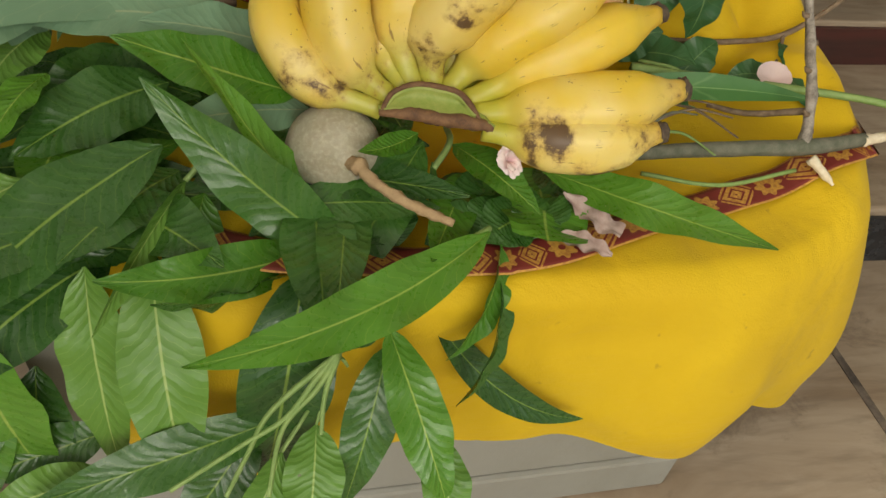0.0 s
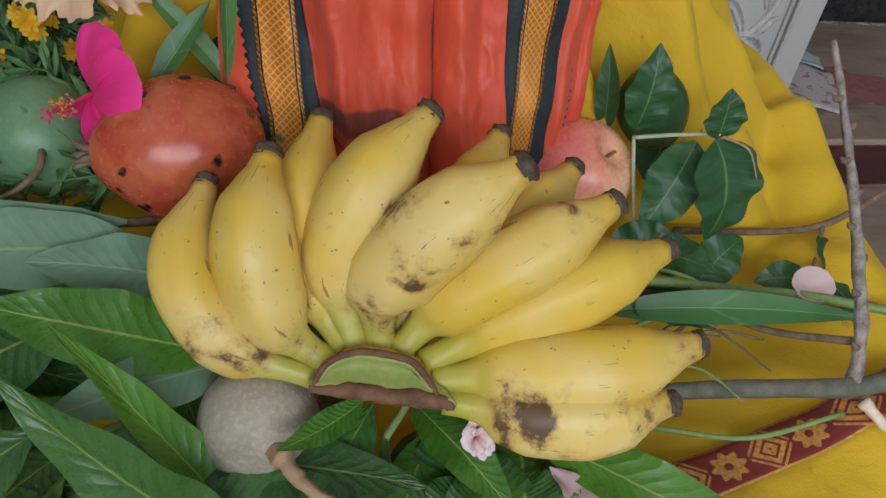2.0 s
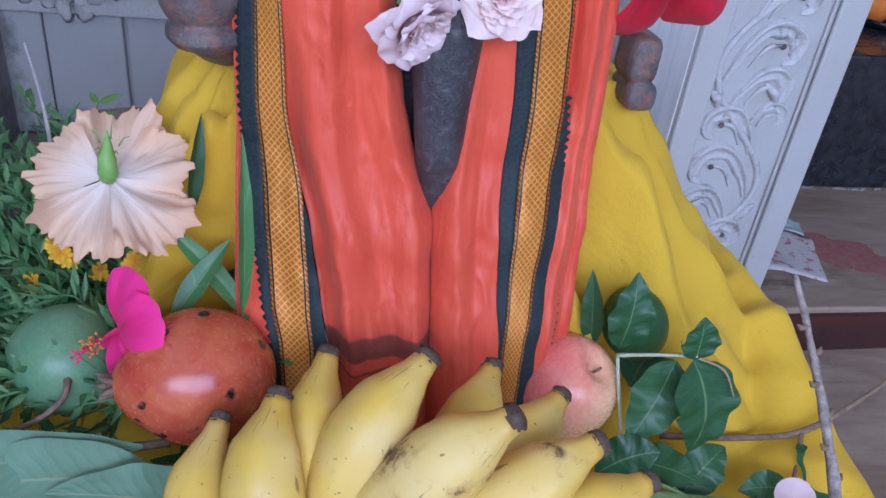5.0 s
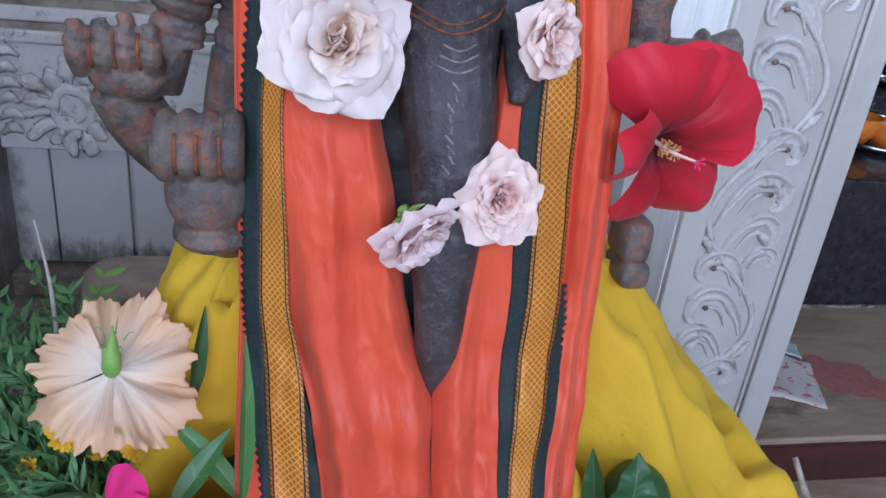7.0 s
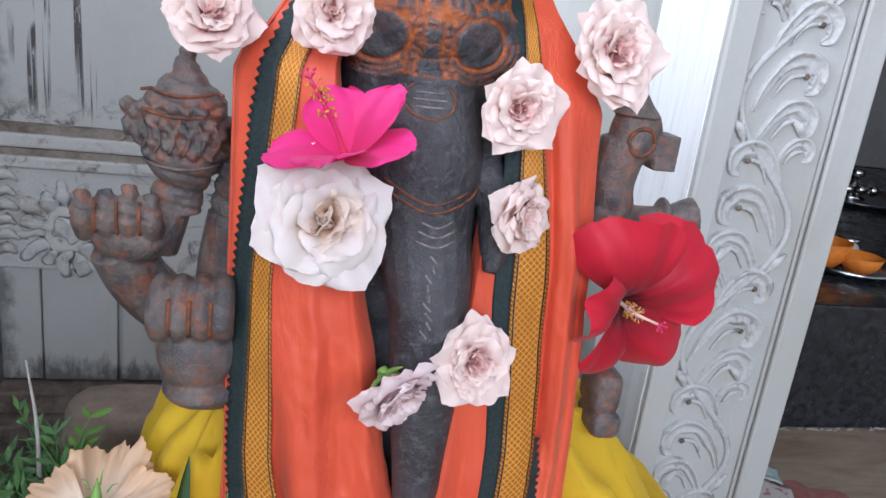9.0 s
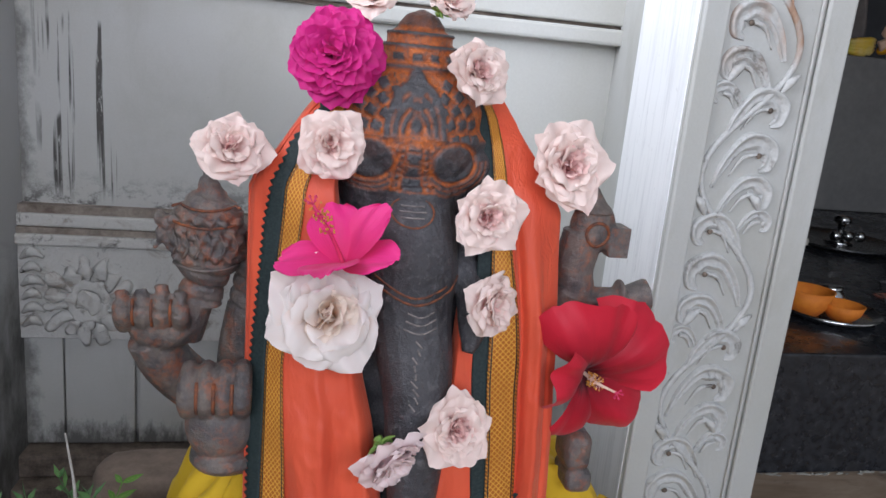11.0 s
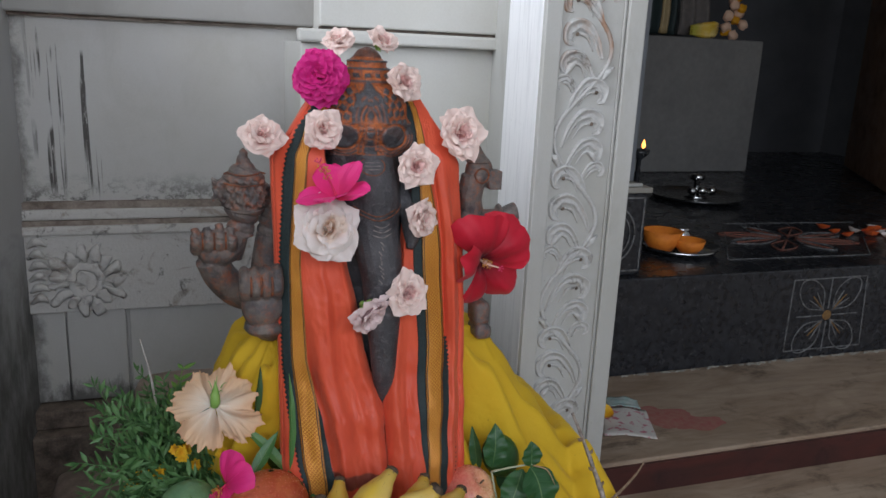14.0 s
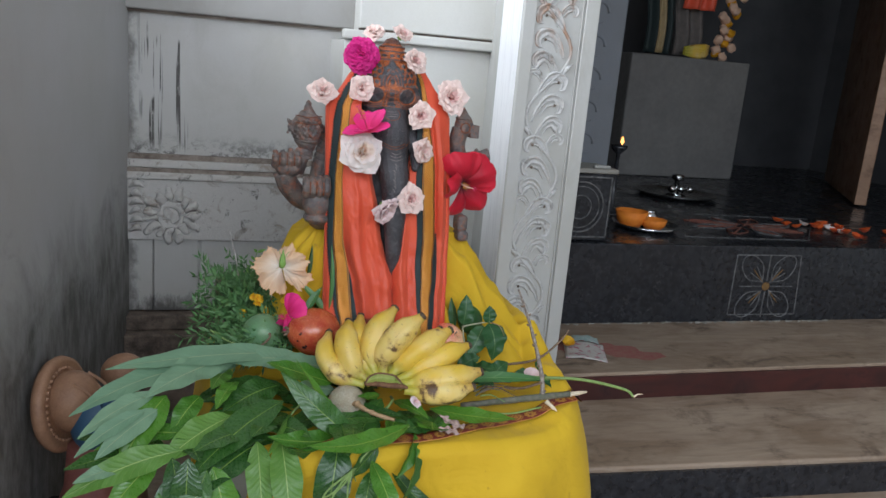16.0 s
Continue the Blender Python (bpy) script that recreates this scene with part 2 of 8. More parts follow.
def wall_paint(name, light, dirt, amount=0.5, streak=1.0, rough=0.6, low=None, drips=False):
    """Old painted stone: faint clouds, small blotches; drips adds black runs, low the height below which mould grows."""
    m = Nodes(name, rough, 0, 0.4)
    at = m.world()
    big = m.noise(at, 3.1, 5, 0.6)
    cloud = m.noise(m.world((7, 7, 4)), 1.0, 6, 0.7, 0.5)
    spot = m.noise(m.world((60, 60, 40)), 1.0, 5, 0.65)
    grain = m.noise(at, 240, 3)
    x, y, z = m.xyz(m.world())
    f = m.math("MULTIPLY", m.step(spot, 0.69, 0.76), 0.8 * streak)
    if drips:
        # runs of black algae in the panel's outer third, thickest where each one starts
        line = m.noise(m.world((85, 85, 2.6)), 1.0, 2, 0.5, 0.25)
        rag = m.noise(m.world((110, 110, 26)), 1.0, 5, 0.7)
        area = m.math("MULTIPLY", m.step(x, -0.34, -0.37), m.step(x, -0.53, -0.50))
        lens = m.step(m.noise(m.world((13, 13, 7.5)), 1.0, 2, 0.5), 0.42, 0.50)
        run = m.math("MULTIPLY", m.math("MULTIPLY", m.step(line, 0.57, 0.62), m.step(rag, 0.34, 0.46)), m.math("MULTIPLY", area, lens))
        f = m.math("MAXIMUM", f, m.math("MULTIPLY", run, m.step(z, 0.68, 0.72)))
        foot = m.math("MULTIPLY", m.step(z, 0.745, 0.675), m.step(z, 0.66, 0.664))
        f = m.math("MAXIMUM", f, m.math("MULTIPLY", foot, m.step(m.noise(m.world((26, 26, 30)), 1.0, 6, 0.75), 0.47, 0.60)))
        corner = m.step(m.math("ADD", x, m.math("MULTIPLY", m.noise(m.world((20, 20, 16)), 1.0, 5, 0.7), 0.10)), -0.475, -0.500)
        f = m.math("MAXIMUM", f, m.math("MULTIPLY", corner, 0.7))
        base = m.step(m.math("ADD", z, m.math("MULTIPLY", m.noise(m.world((30, 30, 12)), 1.0, 6, 0.75), 0.16)), 0.325, 0.285)
        f = m.math("MAXIMUM", f, m.math("MULTIPLY", base, 0.85))
    if low:
        edge = m.math("ADD", z, m.math("MULTIPLY", m.math("SUBTRACT", m.noise(m.world((9, 5, 5)), 1.0, 6, 0.7, 0.6), 0.5), 0.55))
        f = m.math("MAXIMUM", f, m.math("MULTIPLY", m.step(edge, low, low - 0.22), m.step(m.noise(m.world((40, 24, 11)), 1.0, 5, 0.7), 0.30, 0.62, 0.35, 1.0)))
    f = m.math("MULTIPLY", f, amount)
    tone = m.mix(m.step(big, 0.3, 0.7), light, (light[0] * 0.90, light[1] * 0.89, light[2] * 0.84))
    tone = m.mix(m.step(cloud, 0.50, 0.72, 0, 0.30 * streak), tone, (light[0] * 0.62, light[1] * 0.58, light[2] * 0.50))
    tone = m.mix(m.step(grain, 0.3, 0.7, 0, 0.10), tone, (0.3, 0.28, 0.25))
    m.colour(m.mix(f, tone, dirt))
    m.bump(m.math("ADD", m.math("MULTIPLY", grain, 0.4), m.math("SUBTRACT", big, m.math("MULTIPLY", spot, 0.6))), 0.25, 0.002)
    return m.mat


def lit_side_marble():
    """Polished marble, faint slanting grey veins; side light is painted in as paleness."""
    m = Nodes("lit_side_marble", 0.4, 0, 0.5)
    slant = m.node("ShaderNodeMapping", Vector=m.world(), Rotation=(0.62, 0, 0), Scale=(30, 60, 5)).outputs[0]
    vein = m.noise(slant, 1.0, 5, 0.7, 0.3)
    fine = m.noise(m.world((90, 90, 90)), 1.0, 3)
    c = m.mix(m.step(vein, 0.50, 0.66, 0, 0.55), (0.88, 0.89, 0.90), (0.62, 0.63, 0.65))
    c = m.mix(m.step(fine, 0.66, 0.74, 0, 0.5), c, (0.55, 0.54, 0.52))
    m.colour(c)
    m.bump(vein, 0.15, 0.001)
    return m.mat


def stained_stone():
    """Carved marble with blotches of brown and black dirt."""
    m = Nodes("stained_marble", 0.75, 0, 0.3)
    blot = m.noise(m.world((24, 24, 20)), 1.0, 7, 0.75, 0.5)
    rust = m.noise(m.world((13, 13, 17)), 1.0, 6, 0.7, 0.8)
    grain = m.noise(m.world((200, 200, 200)), 1.0, 3)
    c = m.mix(m.step(grain, 0.3, 0.7, 0, 0.25), (0.55, 0.535, 0.505), (0.40, 0.375, 0.34))
    c = m.mix(m.step(rust, 0.52, 0.66, 0, 0.7), c, (0.25, 0.195, 0.15))
    c = m.mix(m.step(blot, 0.57, 0.66, 0, 0.8), c, (0.075, 0.065, 0.055))
    m.colour(c)
    m.bump(m.math("ADD", grain, m.math("MULTIPLY", blot, 2.0)), 0.5, 0.003)
    return m.mat


STAINED = stained_stone()
MARBLE_WALL = wall_paint("grey_marble_wall", (0.50, 0.495, 0.48), (0.055, 0.05, 0.045), 0.95, 0.8, 0.6, None, True)
PALE_MARBLE = wall_paint("pale_marble", (0.58, 0.58, 0.555), (0.40, 0.37, 0.32), 0.6, 0.5, 0.55)
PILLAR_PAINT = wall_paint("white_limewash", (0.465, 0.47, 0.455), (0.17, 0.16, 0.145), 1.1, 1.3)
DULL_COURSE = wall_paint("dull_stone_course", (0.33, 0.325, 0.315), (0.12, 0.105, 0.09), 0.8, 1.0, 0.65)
LIT_SPLAY = lit_side_marble()
SIDE_PLASTER = wall_paint("grey_plaster", (0.36, 0.36, 0.365), (0.055, 0.052, 0.045), 0.9, 0.35, 0.55, 0.62)
JOINT_DIRT = plain("brown_joint_dirt", (0.13, 0.10, 0.08), (0.34, 0.29, 0.245), 22, 0.9, 0.5, dist=0.004)
GRIME_AND_SHADE = plain("dark_grime_and_shade", (0.055, 0.042, 0.034), (0.20, 0.155, 0.12), 26, 0.85, 0.5, where="Object", dist=0.004)


def tread_stone(name, a, b, dark):
    m = Nodes(name, 0.42, 0, 0.5)
    big = m.noise(m.world((2.6, 9, 9)), 1.0, 6, 0.68, 0.9)
    fine = m.noise(m.world((9, 60, 60)), 1.0, 4)
    stain = m.noise(m.world((6, 9, 9)), 1.0, 6, 0.72, 0.5)
    c = m.mix(m.step(big, 0.35, 0.65), a, b)
    c = m.mix(m.step(fine, 0.5, 0.75, 0, 0.35), c, dark)
    c = m.mix(m.step(stain, 0.54, 0.70, 0, 0.75), c, dark)
    m.colour(c)
    m.rough(m.step(stain, 0.4, 0.7, 0.35, 0.6))
    m.bump(fine, 0.12, 0.001)
    return m.mat


TREAD = tread_stone("brown_marble", (0.42, 0.33, 0.245), (0.26, 0.185, 0.125), (0.075, 0.050, 0.035))
RED_STONE = tread_stone("red_granite", (0.085, 0.022, 0.018), (0.045, 0.016, 0.014), (0.02, 0.01, 0.01))


def granite():
    m = Nodes("black_granite", 0.22, 0, 0.5)
    at = m.world()
    v = m.node("ShaderNodeTexVoronoi", Vector=at, Scale=420.0).outputs["Distance"]
    n = m.noise(at, 60, 5)
    wear = m.noise(at, 14, 5, 0.65)
    c = m.mix(m.step(n, 0.4, 0.7), (0.014, 0.015, 0.018), (0.036, 0.038, 0.043))
    c = m.mix(m.step(v, 0.0, 0.12, 0.35, 0.0), c, (0.16, 0.16, 0.17))
    c = m.mix(m.step(wear, 0.68, 0.78, 0, 0.5), c, (0.2, 0.19, 0.18))
    m.colour(c)
    m.rough(m.step(wear, 0.35, 0.7, 0.14, 0.4))
    return m.mat


GRANITE = granite()
# dark wall tone, raised to paint in the haze of the unlit room
DARK_ROOM = plain("hazy_dark_wall", (0.062, 0.064, 0.070), (0.085, 0.087, 0.094), 6, 0.8, 0.1)
PEDESTAL = wall_paint("pedestal_limewash", (0.30, 0.29, 0.26), (0.2, 0.18, 0.15), 0.6)
CEILING = plain("ceiling_paint", (0.5, 0.5, 0.48), (0.4, 0.4, 0.38), 4, 0.8, 0.1)


# ---- the place ----
def structure(name, bm, material, label, category="wall", smooth=False):
    ob = new(name, mesh_from(bm, name, smooth))
    for m in (material if isinstance(material, (list, tuple)) else [material]):
        ob.data.materials.append(m)
    return tagged(ob, label, category, "", "structure")


floor = structure("floor", box(-6, 6, -6, 3.6, -0.12, 0.0), TREAD, "brown veined marble floor of the temple hall", "floor")
structure("step_1", prism([(0.285, -0.012), (3.2, -0.185), (3.2, 0.9), (0.285, 0.9)], 0.0, 0.097, 0.006), TREAD, "low brown marble step with a worn edge", "step")
structure("step_2", box(0.36, 3.2, 0.345, 0.9, 0.0, 0.178, 0.004), TREAD, "brown marble slab of the upper step", "step")
structure("riser_1", prism([(0.29, -0.022), (3.2, -0.195), (3.2, -0.1865), (0.29, -0.0135)], 0.0, 0.084), GRANITE, "black granite riser of the lower step", "riser")
structure("riser_2", box(0.37, 3.2, 0.336, 0.3445, 0.0975, 0.168), RED_STONE, "dark red granite riser of the upper step", "riser")
shrine_base = structure("shrine_base", box(0.5, 4.1, 0.77, 3.4, 0.1, 0.463, 0.005), GRANITE, "polished black granite base of the inner shrine", "shrine base")

# back wall on the left, with its ledges
wall_back = structure("wall_back", box(-0.9, 0.2, 0.9, 1.1, 0.0, 3.0), MARBLE_WALL, "weathered grey marble wall with dark run stains", "wall")
structure("side_wall", prism([(-0.545, 0.93), (-0.70, -0.7), (-0.95, -0.7), (-0.95, 0.93)], 0, 1.25), SIDE_PLASTER, "smooth grey plastered side wall, stained below", "wall")
structure("wall_pilaster", box(0.085, 0.47, 0.655, 1.0, 0.0, 3.0), PALE_MARBLE, "pale grey stone wall pilaster behind the statue", "wall")
# shrine room beyond; the room's haze is put into its dark wall colour
structure("shrine_wall_back", box(0.3, 4.3, 3.4, 3.6, 0, 3.0), DARK_ROOM, "dark back wall of the shrine room, haze put into its colour", "wall")
structure("shrine_wall_side", box(4.1, 4.3, 0.765, 3.399, 0, 3.0), DARK_ROOM, "dark side wall of the shrine room, haze put into its colour", "wall")
# unseen wall, added to close off the dark room
structure("shrine_wall_front", box(3.2, 4.3, 0.601, 0.764, 0, 3.0), DARK_ROOM, "unseen dark front wall added to close the shrine room", "wall")
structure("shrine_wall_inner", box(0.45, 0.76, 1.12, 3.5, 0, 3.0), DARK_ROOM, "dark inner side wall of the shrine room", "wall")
# unseen ceiling and right wall, added to shape the light in the hall
structure("ceiling", box(-6, 6, -3.6, 3.6, 2.75, 2.9), CEILING, "unseen pale ceiling added to keep out the sky", "ceiling")
structure("hall_wall_right", box(3.2, 3.4, -3.6, 0.6, 0, 2.75), PILLAR_PAINT, "unseen white wall added to close the hall's right", "wall")

# the carved pillar at the shrine's entrance
PILLAR_L, PILLAR_R, PILLAR_Y = 0.380, 0.579, 0.266
pillar = structure("pillar", prism([(PILLAR_L, PILLAR_Y), (PILLAR_R, PILLAR_Y), (PILLAR_R, 0.74), (0.447, 0.74), (0.447, 0.66)], 0.1, 2.75, 0.003), PILLAR_PAINT, "white limewashed stone pillar with carved scrolling leaves", "pillar")


# ---- the pedestal, the statue and its cloths ----
from mathutils.bvhtree import BVHTree

pedestal = thing("pedestal", (0, 0, 0), "whitewashed stone pedestal hidden under yellow cloth", "pedestal")
part("block", box(-0.30, 0.271, -0.353, 0.30, 0.0605, 0.345, 0.006), PEDESTAL, pedestal, smooth=False)
part("plinth", box(-0.304, 0.275, -0.357, 0.302, 0.0, 0.060, 0.005), PEDESTAL, pedestal, smooth=False)


def statue_stone():
    """Dark oiled stone, scuffed grey, with orange paste where the mesh carries it and in the hollows of the arms."""
    m = Nodes("oiled_stone", 0.42, 0, 0.5)
    at = m.world()
    big = m.noise(at, 16, 5, 0.6)
    fine = m.noise(at, 130, 5, 0.65)
    scuff = m.noise(at, 420, 4, 0.7)
    x, y, z = m.xyz(m.world())
    c = m.mix(m.step(big, 0.35, 0.65), (0.026, 0.025, 0.029), (0.070, 0.068, 0.074))
    c = m.mix(m.step(fine, 0.53, 0.72, 0, 0.6), c, (0.16, 0.155, 0.16))
    c = m.mix(m.step(scuff, 0.60, 0.72, 0, 0.5), c, (0.24, 0.225, 0.21))
    paste = m.nt.nodes.new("ShaderNodeAttribute")
    paste.attribute_name = "paste"
    side = m.step(m.math("ABSOLUTE", m.math("SUBTRACT", x, 0.015)), 0.1, 0.14)
    dust = m.math("MULTIPLY", side, m.step(m.noise(at, 38, 5, 0.7), 0.40, 0.62, 0.15, 0.75))
    c = m.mix(dust, c, (0.23, 0.185, 0.155))
    arm = m.math("MULTIPLY", side, 0.45)
    worn = m.step(m.noise(at, 70, 6, 0.75), 0.50, 0.66)
    red = m.math("MAXIMUM", m.math("MULTIPLY", arm, worn), m.math("MULTIPLY", paste.outputs["Fac"], m.step(m.noise(at, 190, 5, 0.7), 0.34, 0.56, 0.25, 1.0)))
    c = m.mix(red, c, m.mix(m.step(fine, 0.35, 0.65), (0.54, 0.135, 0.018), (0.36, 0.085, 0.018)))
    m.colour(c)
    m.rough(m.step(fine, 0.3, 0.7, 0.32, 0.6))
    carve = m.noise(at, 75, 4, 0.6, 0.8)
    m.bump(m.math("ADD", m.math("ADD", fine, m.math("MULTIPLY", scuff, 0.5)), m.math("ADD", big, m.math("MULTIPLY", carve, m.step(z, 0.80, 0.94, 0.5, 1.6)))), 0.7, 0.003)
    return m.mat


STATUE = statue_stone()
VERMILION = plain("vermilion_paste", (0.30, 0.085, 0.025), (0.06, 0.035, 0.03), 150, 0.75, 0.5)
ASH = plain("ash_paste", (0.3, 0.26, 0.24), (0.1, 0.09, 0.09), 200, 0.8, 0.3)


def statue_form():
    bm = bmesh.new()
    ball((0.018, 0.035, 0.62), (0.105, 0.075, 0.26), bm)
    ball((0.016, 0.02, 0.80), (0.105, 0.06, 0.12), bm)
    ball((0.010, 0.0, 0.925), (0.057, 0.05, 0.06), bm)
    for x in (-0.024, 0.046):
        ball((x, -0.030, 0.934), (0.022, 0.012, 0.018), bm)
    ball((0.011, -0.004, 0.895), (0.047, 0.042, 0.05), bm)
    for x in (-0.06, 0.082):
        ball((x, 0.01, 0.91), (0.028, 0.012, 0.045), bm)
    lathe([(0.058, 0.945), (0.060, 0.955), (0.054, 0.962), (0.054, 0.975), (0.047, 0.990), (0.040, 1.000), (0.036, 1.002), (0.036, 1.009), (0.030, 1.011),
           (0.031, 1.018), (0.026, 1.021), (0.026, 1.028), (0.018, 1.034), (0.012, 1.042), (0.0, 1.047)], (0.011, 0.0, 0.0), 32, bm)
    lathe([(0.0, 0.905), (0.044, 0.918), (0.052, 0.930), (0.056, 0.938), (0.058, 0.945)], (0.011, 0.0, 0.0), 32, bm)
    tube([(0.010, -0.032, 0.915), (0.014, -0.042, 0.87), (0.014, -0.052, 0.82), (0.021, -0.064, 0.765), (0.022, -0.074, 0.70), (0.024, -0.076, 0.64), (0.030, -0.060, 0.57)],
         [(0, 0.03), (0.2, 0.033), (0.4, 0.030), (0.6, 0.024), (0.8, 0.017), (1, 0.010)], 18, 34, bm)
    tube([(0.050, -0.025, 0.875), (0.058, -0.045, 0.845), (0.060, -0.062, 0.812), (0.057, -0.068, 0.797)], [(0, 0.013), (0.6, 0.011), (1, 0.005)], 12, 12, bm)
    # raised hand with a conch, and its arm
    lathe([(0.0, 0.916), (0.006, 0.910), (0.009, 0.898), (0.018, 0.889), (0.026, 0.880), (0.029, 0.874), (0.027, 0.870), (0.032, 0.862), (0.031, 0.848),
           (0.026, 0.836), (0.018, 0.824), (0.013, 0.812), (0.013, 0.80)], (-0.143, 0.018, 0.0), 24, bm)
    box(-0.182, -0.168, 0.005, 0.025, 0.85, 0.876, 0, bm)
    tube([(-0.145, 0.018, 0.825), (-0.155, 0.02, 0.80), (-0.165, 0.022, 0.775)], [(0, 0.014), (1, 0.02)], 14, 8, bm)
    ball((-0.176, 0.015, 0.783), (0.028, 0.021, 0.021), bm)
    for i, x in enumerate((-0.204, -0.189, -0.175, -0.161)):
        tube([(x, 0.008, 0.785), (x, -0.006, 0.800), (x - 0.001, 0.002, 0.815 + 0.003 * (i % 3))], [(0, 0.008), (0.6, 0.0075), (1, 0.0055)], 10, 8, bm)
    tube([(-0.186, 0.02, 0.772), (-0.172, 0.028, 0.742), (-0.146, 0.035, 0.718), (-0.115, 0.035, 0.722), (-0.105, 0.03, 0.77), (-0.085, 0.03, 0.86)],
         [(0, 0.021), (0.3, 0.022), (0.5, 0.024), (1, 0.03)], 16, 26, bm)
    # front hand, closed
    ball((-0.126, -0.036, 0.722), (0.027, 0.022, 0.031), bm)
    for i, x in enumerate((-0.149, -0.136, -0.123, -0.110)):
        tube([(x, -0.048, 0.738), (x, -0.060, 0.752), (x, -0.050, 0.766 + 0.002 * i), (x, -0.036, 0.770)], [(0, 0.0075), (0.5, 0.008), (1, 0.006)], 10, 10, bm)
    lathe([(0.0, 0.683), (0.022, 0.684), (0.027, 0.690), (0.026, 0.697), (0.02, 0.70)], (-0.123, -0.03, 0), 20, bm)
    tube([(-0.122, -0.03, 0.70), (-0.11, 0.0, 0.685), (-0.08, 0.03, 0.70)], 0.024, 14, 8, bm)
    # right arms
    ball((0.172, 0.0, 0.886), (0.020, 0.015, 0.024), bm)
    lathe([(0.0, 0.925), (0.006, 0.915), (0.013, 0.905), (0.018, 0.90)], (0.170, 0.0, 0), 16, bm)
    box(0.185, 0.203, -0.012, 0.012, 0.862, 0.888, 0, bm)
    tube([(0.166, 0.002, 0.88), (0.162, 0.004, 0.845), (0.172, 0.002, 0.822), (0.195, -0.004, 0.822), (0.229, -0.006, 0.829)], [(0, 0.018), (0.4, 0.017), (0.6, 0.013), (0.85, 0.011), (1, 0.015)], 14, 18, bm)
    tube([(0.165, 0.005, 0.83), (0.15, 0.02, 0.79), (0.11, 0.03, 0.86)], 0.02, 14, 10, bm)
    for z in (0.829, 0.836):
        ball((0.203, -0.005, z - 0.008), (0.004, 0.014, 0.014), bm, 12, 8)
    box(0.168, 0.192, -0.030, 0.01, 0.668, 0.704, 0.008, bm)
    box(0.170, 0.195, -0.032, 0.01, 0.648, 0.670, 0.007, bm)
    # knees and seat, mostly under the cloth
    me = mesh_from(bm, "statue_rough")
    tmp = new("statue_rough", me)
    mod = tmp.modifiers.new("skin", "REMESH")
    mod.mode, mod.voxel_size = "VOXEL", 0.0015
    sm = tmp.modifiers.new("soften", "SMOOTH")
    sm.factor, sm.iterations = 0.5, 3
    skin = bpy.data.meshes.new_from_object(tmp.evaluated_get(bpy.context.evaluated_depsgraph_get()))
    bpy.data.objects.remove(tmp)
    bpy.data.meshes.remove(me)
    out = bmesh.new()
    out.from_mesh(skin)
    bpy.data.meshes.remove(skin)
    return out


body = statue_form()
STATUE_TREE = BVHTree.FromBMesh(body)


def front_of(x, z, lift=0.0):
    """The place on the statue's front at x, z."""
    hit = STATUE_TREE.ray_cast(Vector((x, -0.6, z)), Vector((0, 1, 0)))[0]
    return Vector((x, (hit.y if hit else 0.0) - lift, z))


def relief(bm, pts, r, slot, n=24):
    """A raised line laid on the statue's front."""
    start = len(bm.faces)
    line = spline([(x, 0, z) for x, z in pts], n)
    tube([front_of(p.x, p.z, r * 0.1) for p in line], r * 0.72, 6, n, bm)
    bm.faces.ensure_lookup_table()
    for f in bm.faces[start:]:
        f.material_index = slot


def oval(cx, cz, rx, rz, a0=0, a1=360, n=16):
    return [(cx + rx * math.cos(radians(a0 + (a1 - a0) * i / n)), cz + rz * math.sin(radians(a0 + (a1 - a0) * i / n))) for i in range(n + 1)]


FACE_X = 0.005


def in_oval(x, z, cx, cz, rx, rz):
    return math.hypot((x - cx) / rx, (z - cz) / rz)


def line_at(d, half):
    """One on a line, falling to nought past its half width."""
    return max(0.0, min(1.0, 1.6 - abs(d) / half))


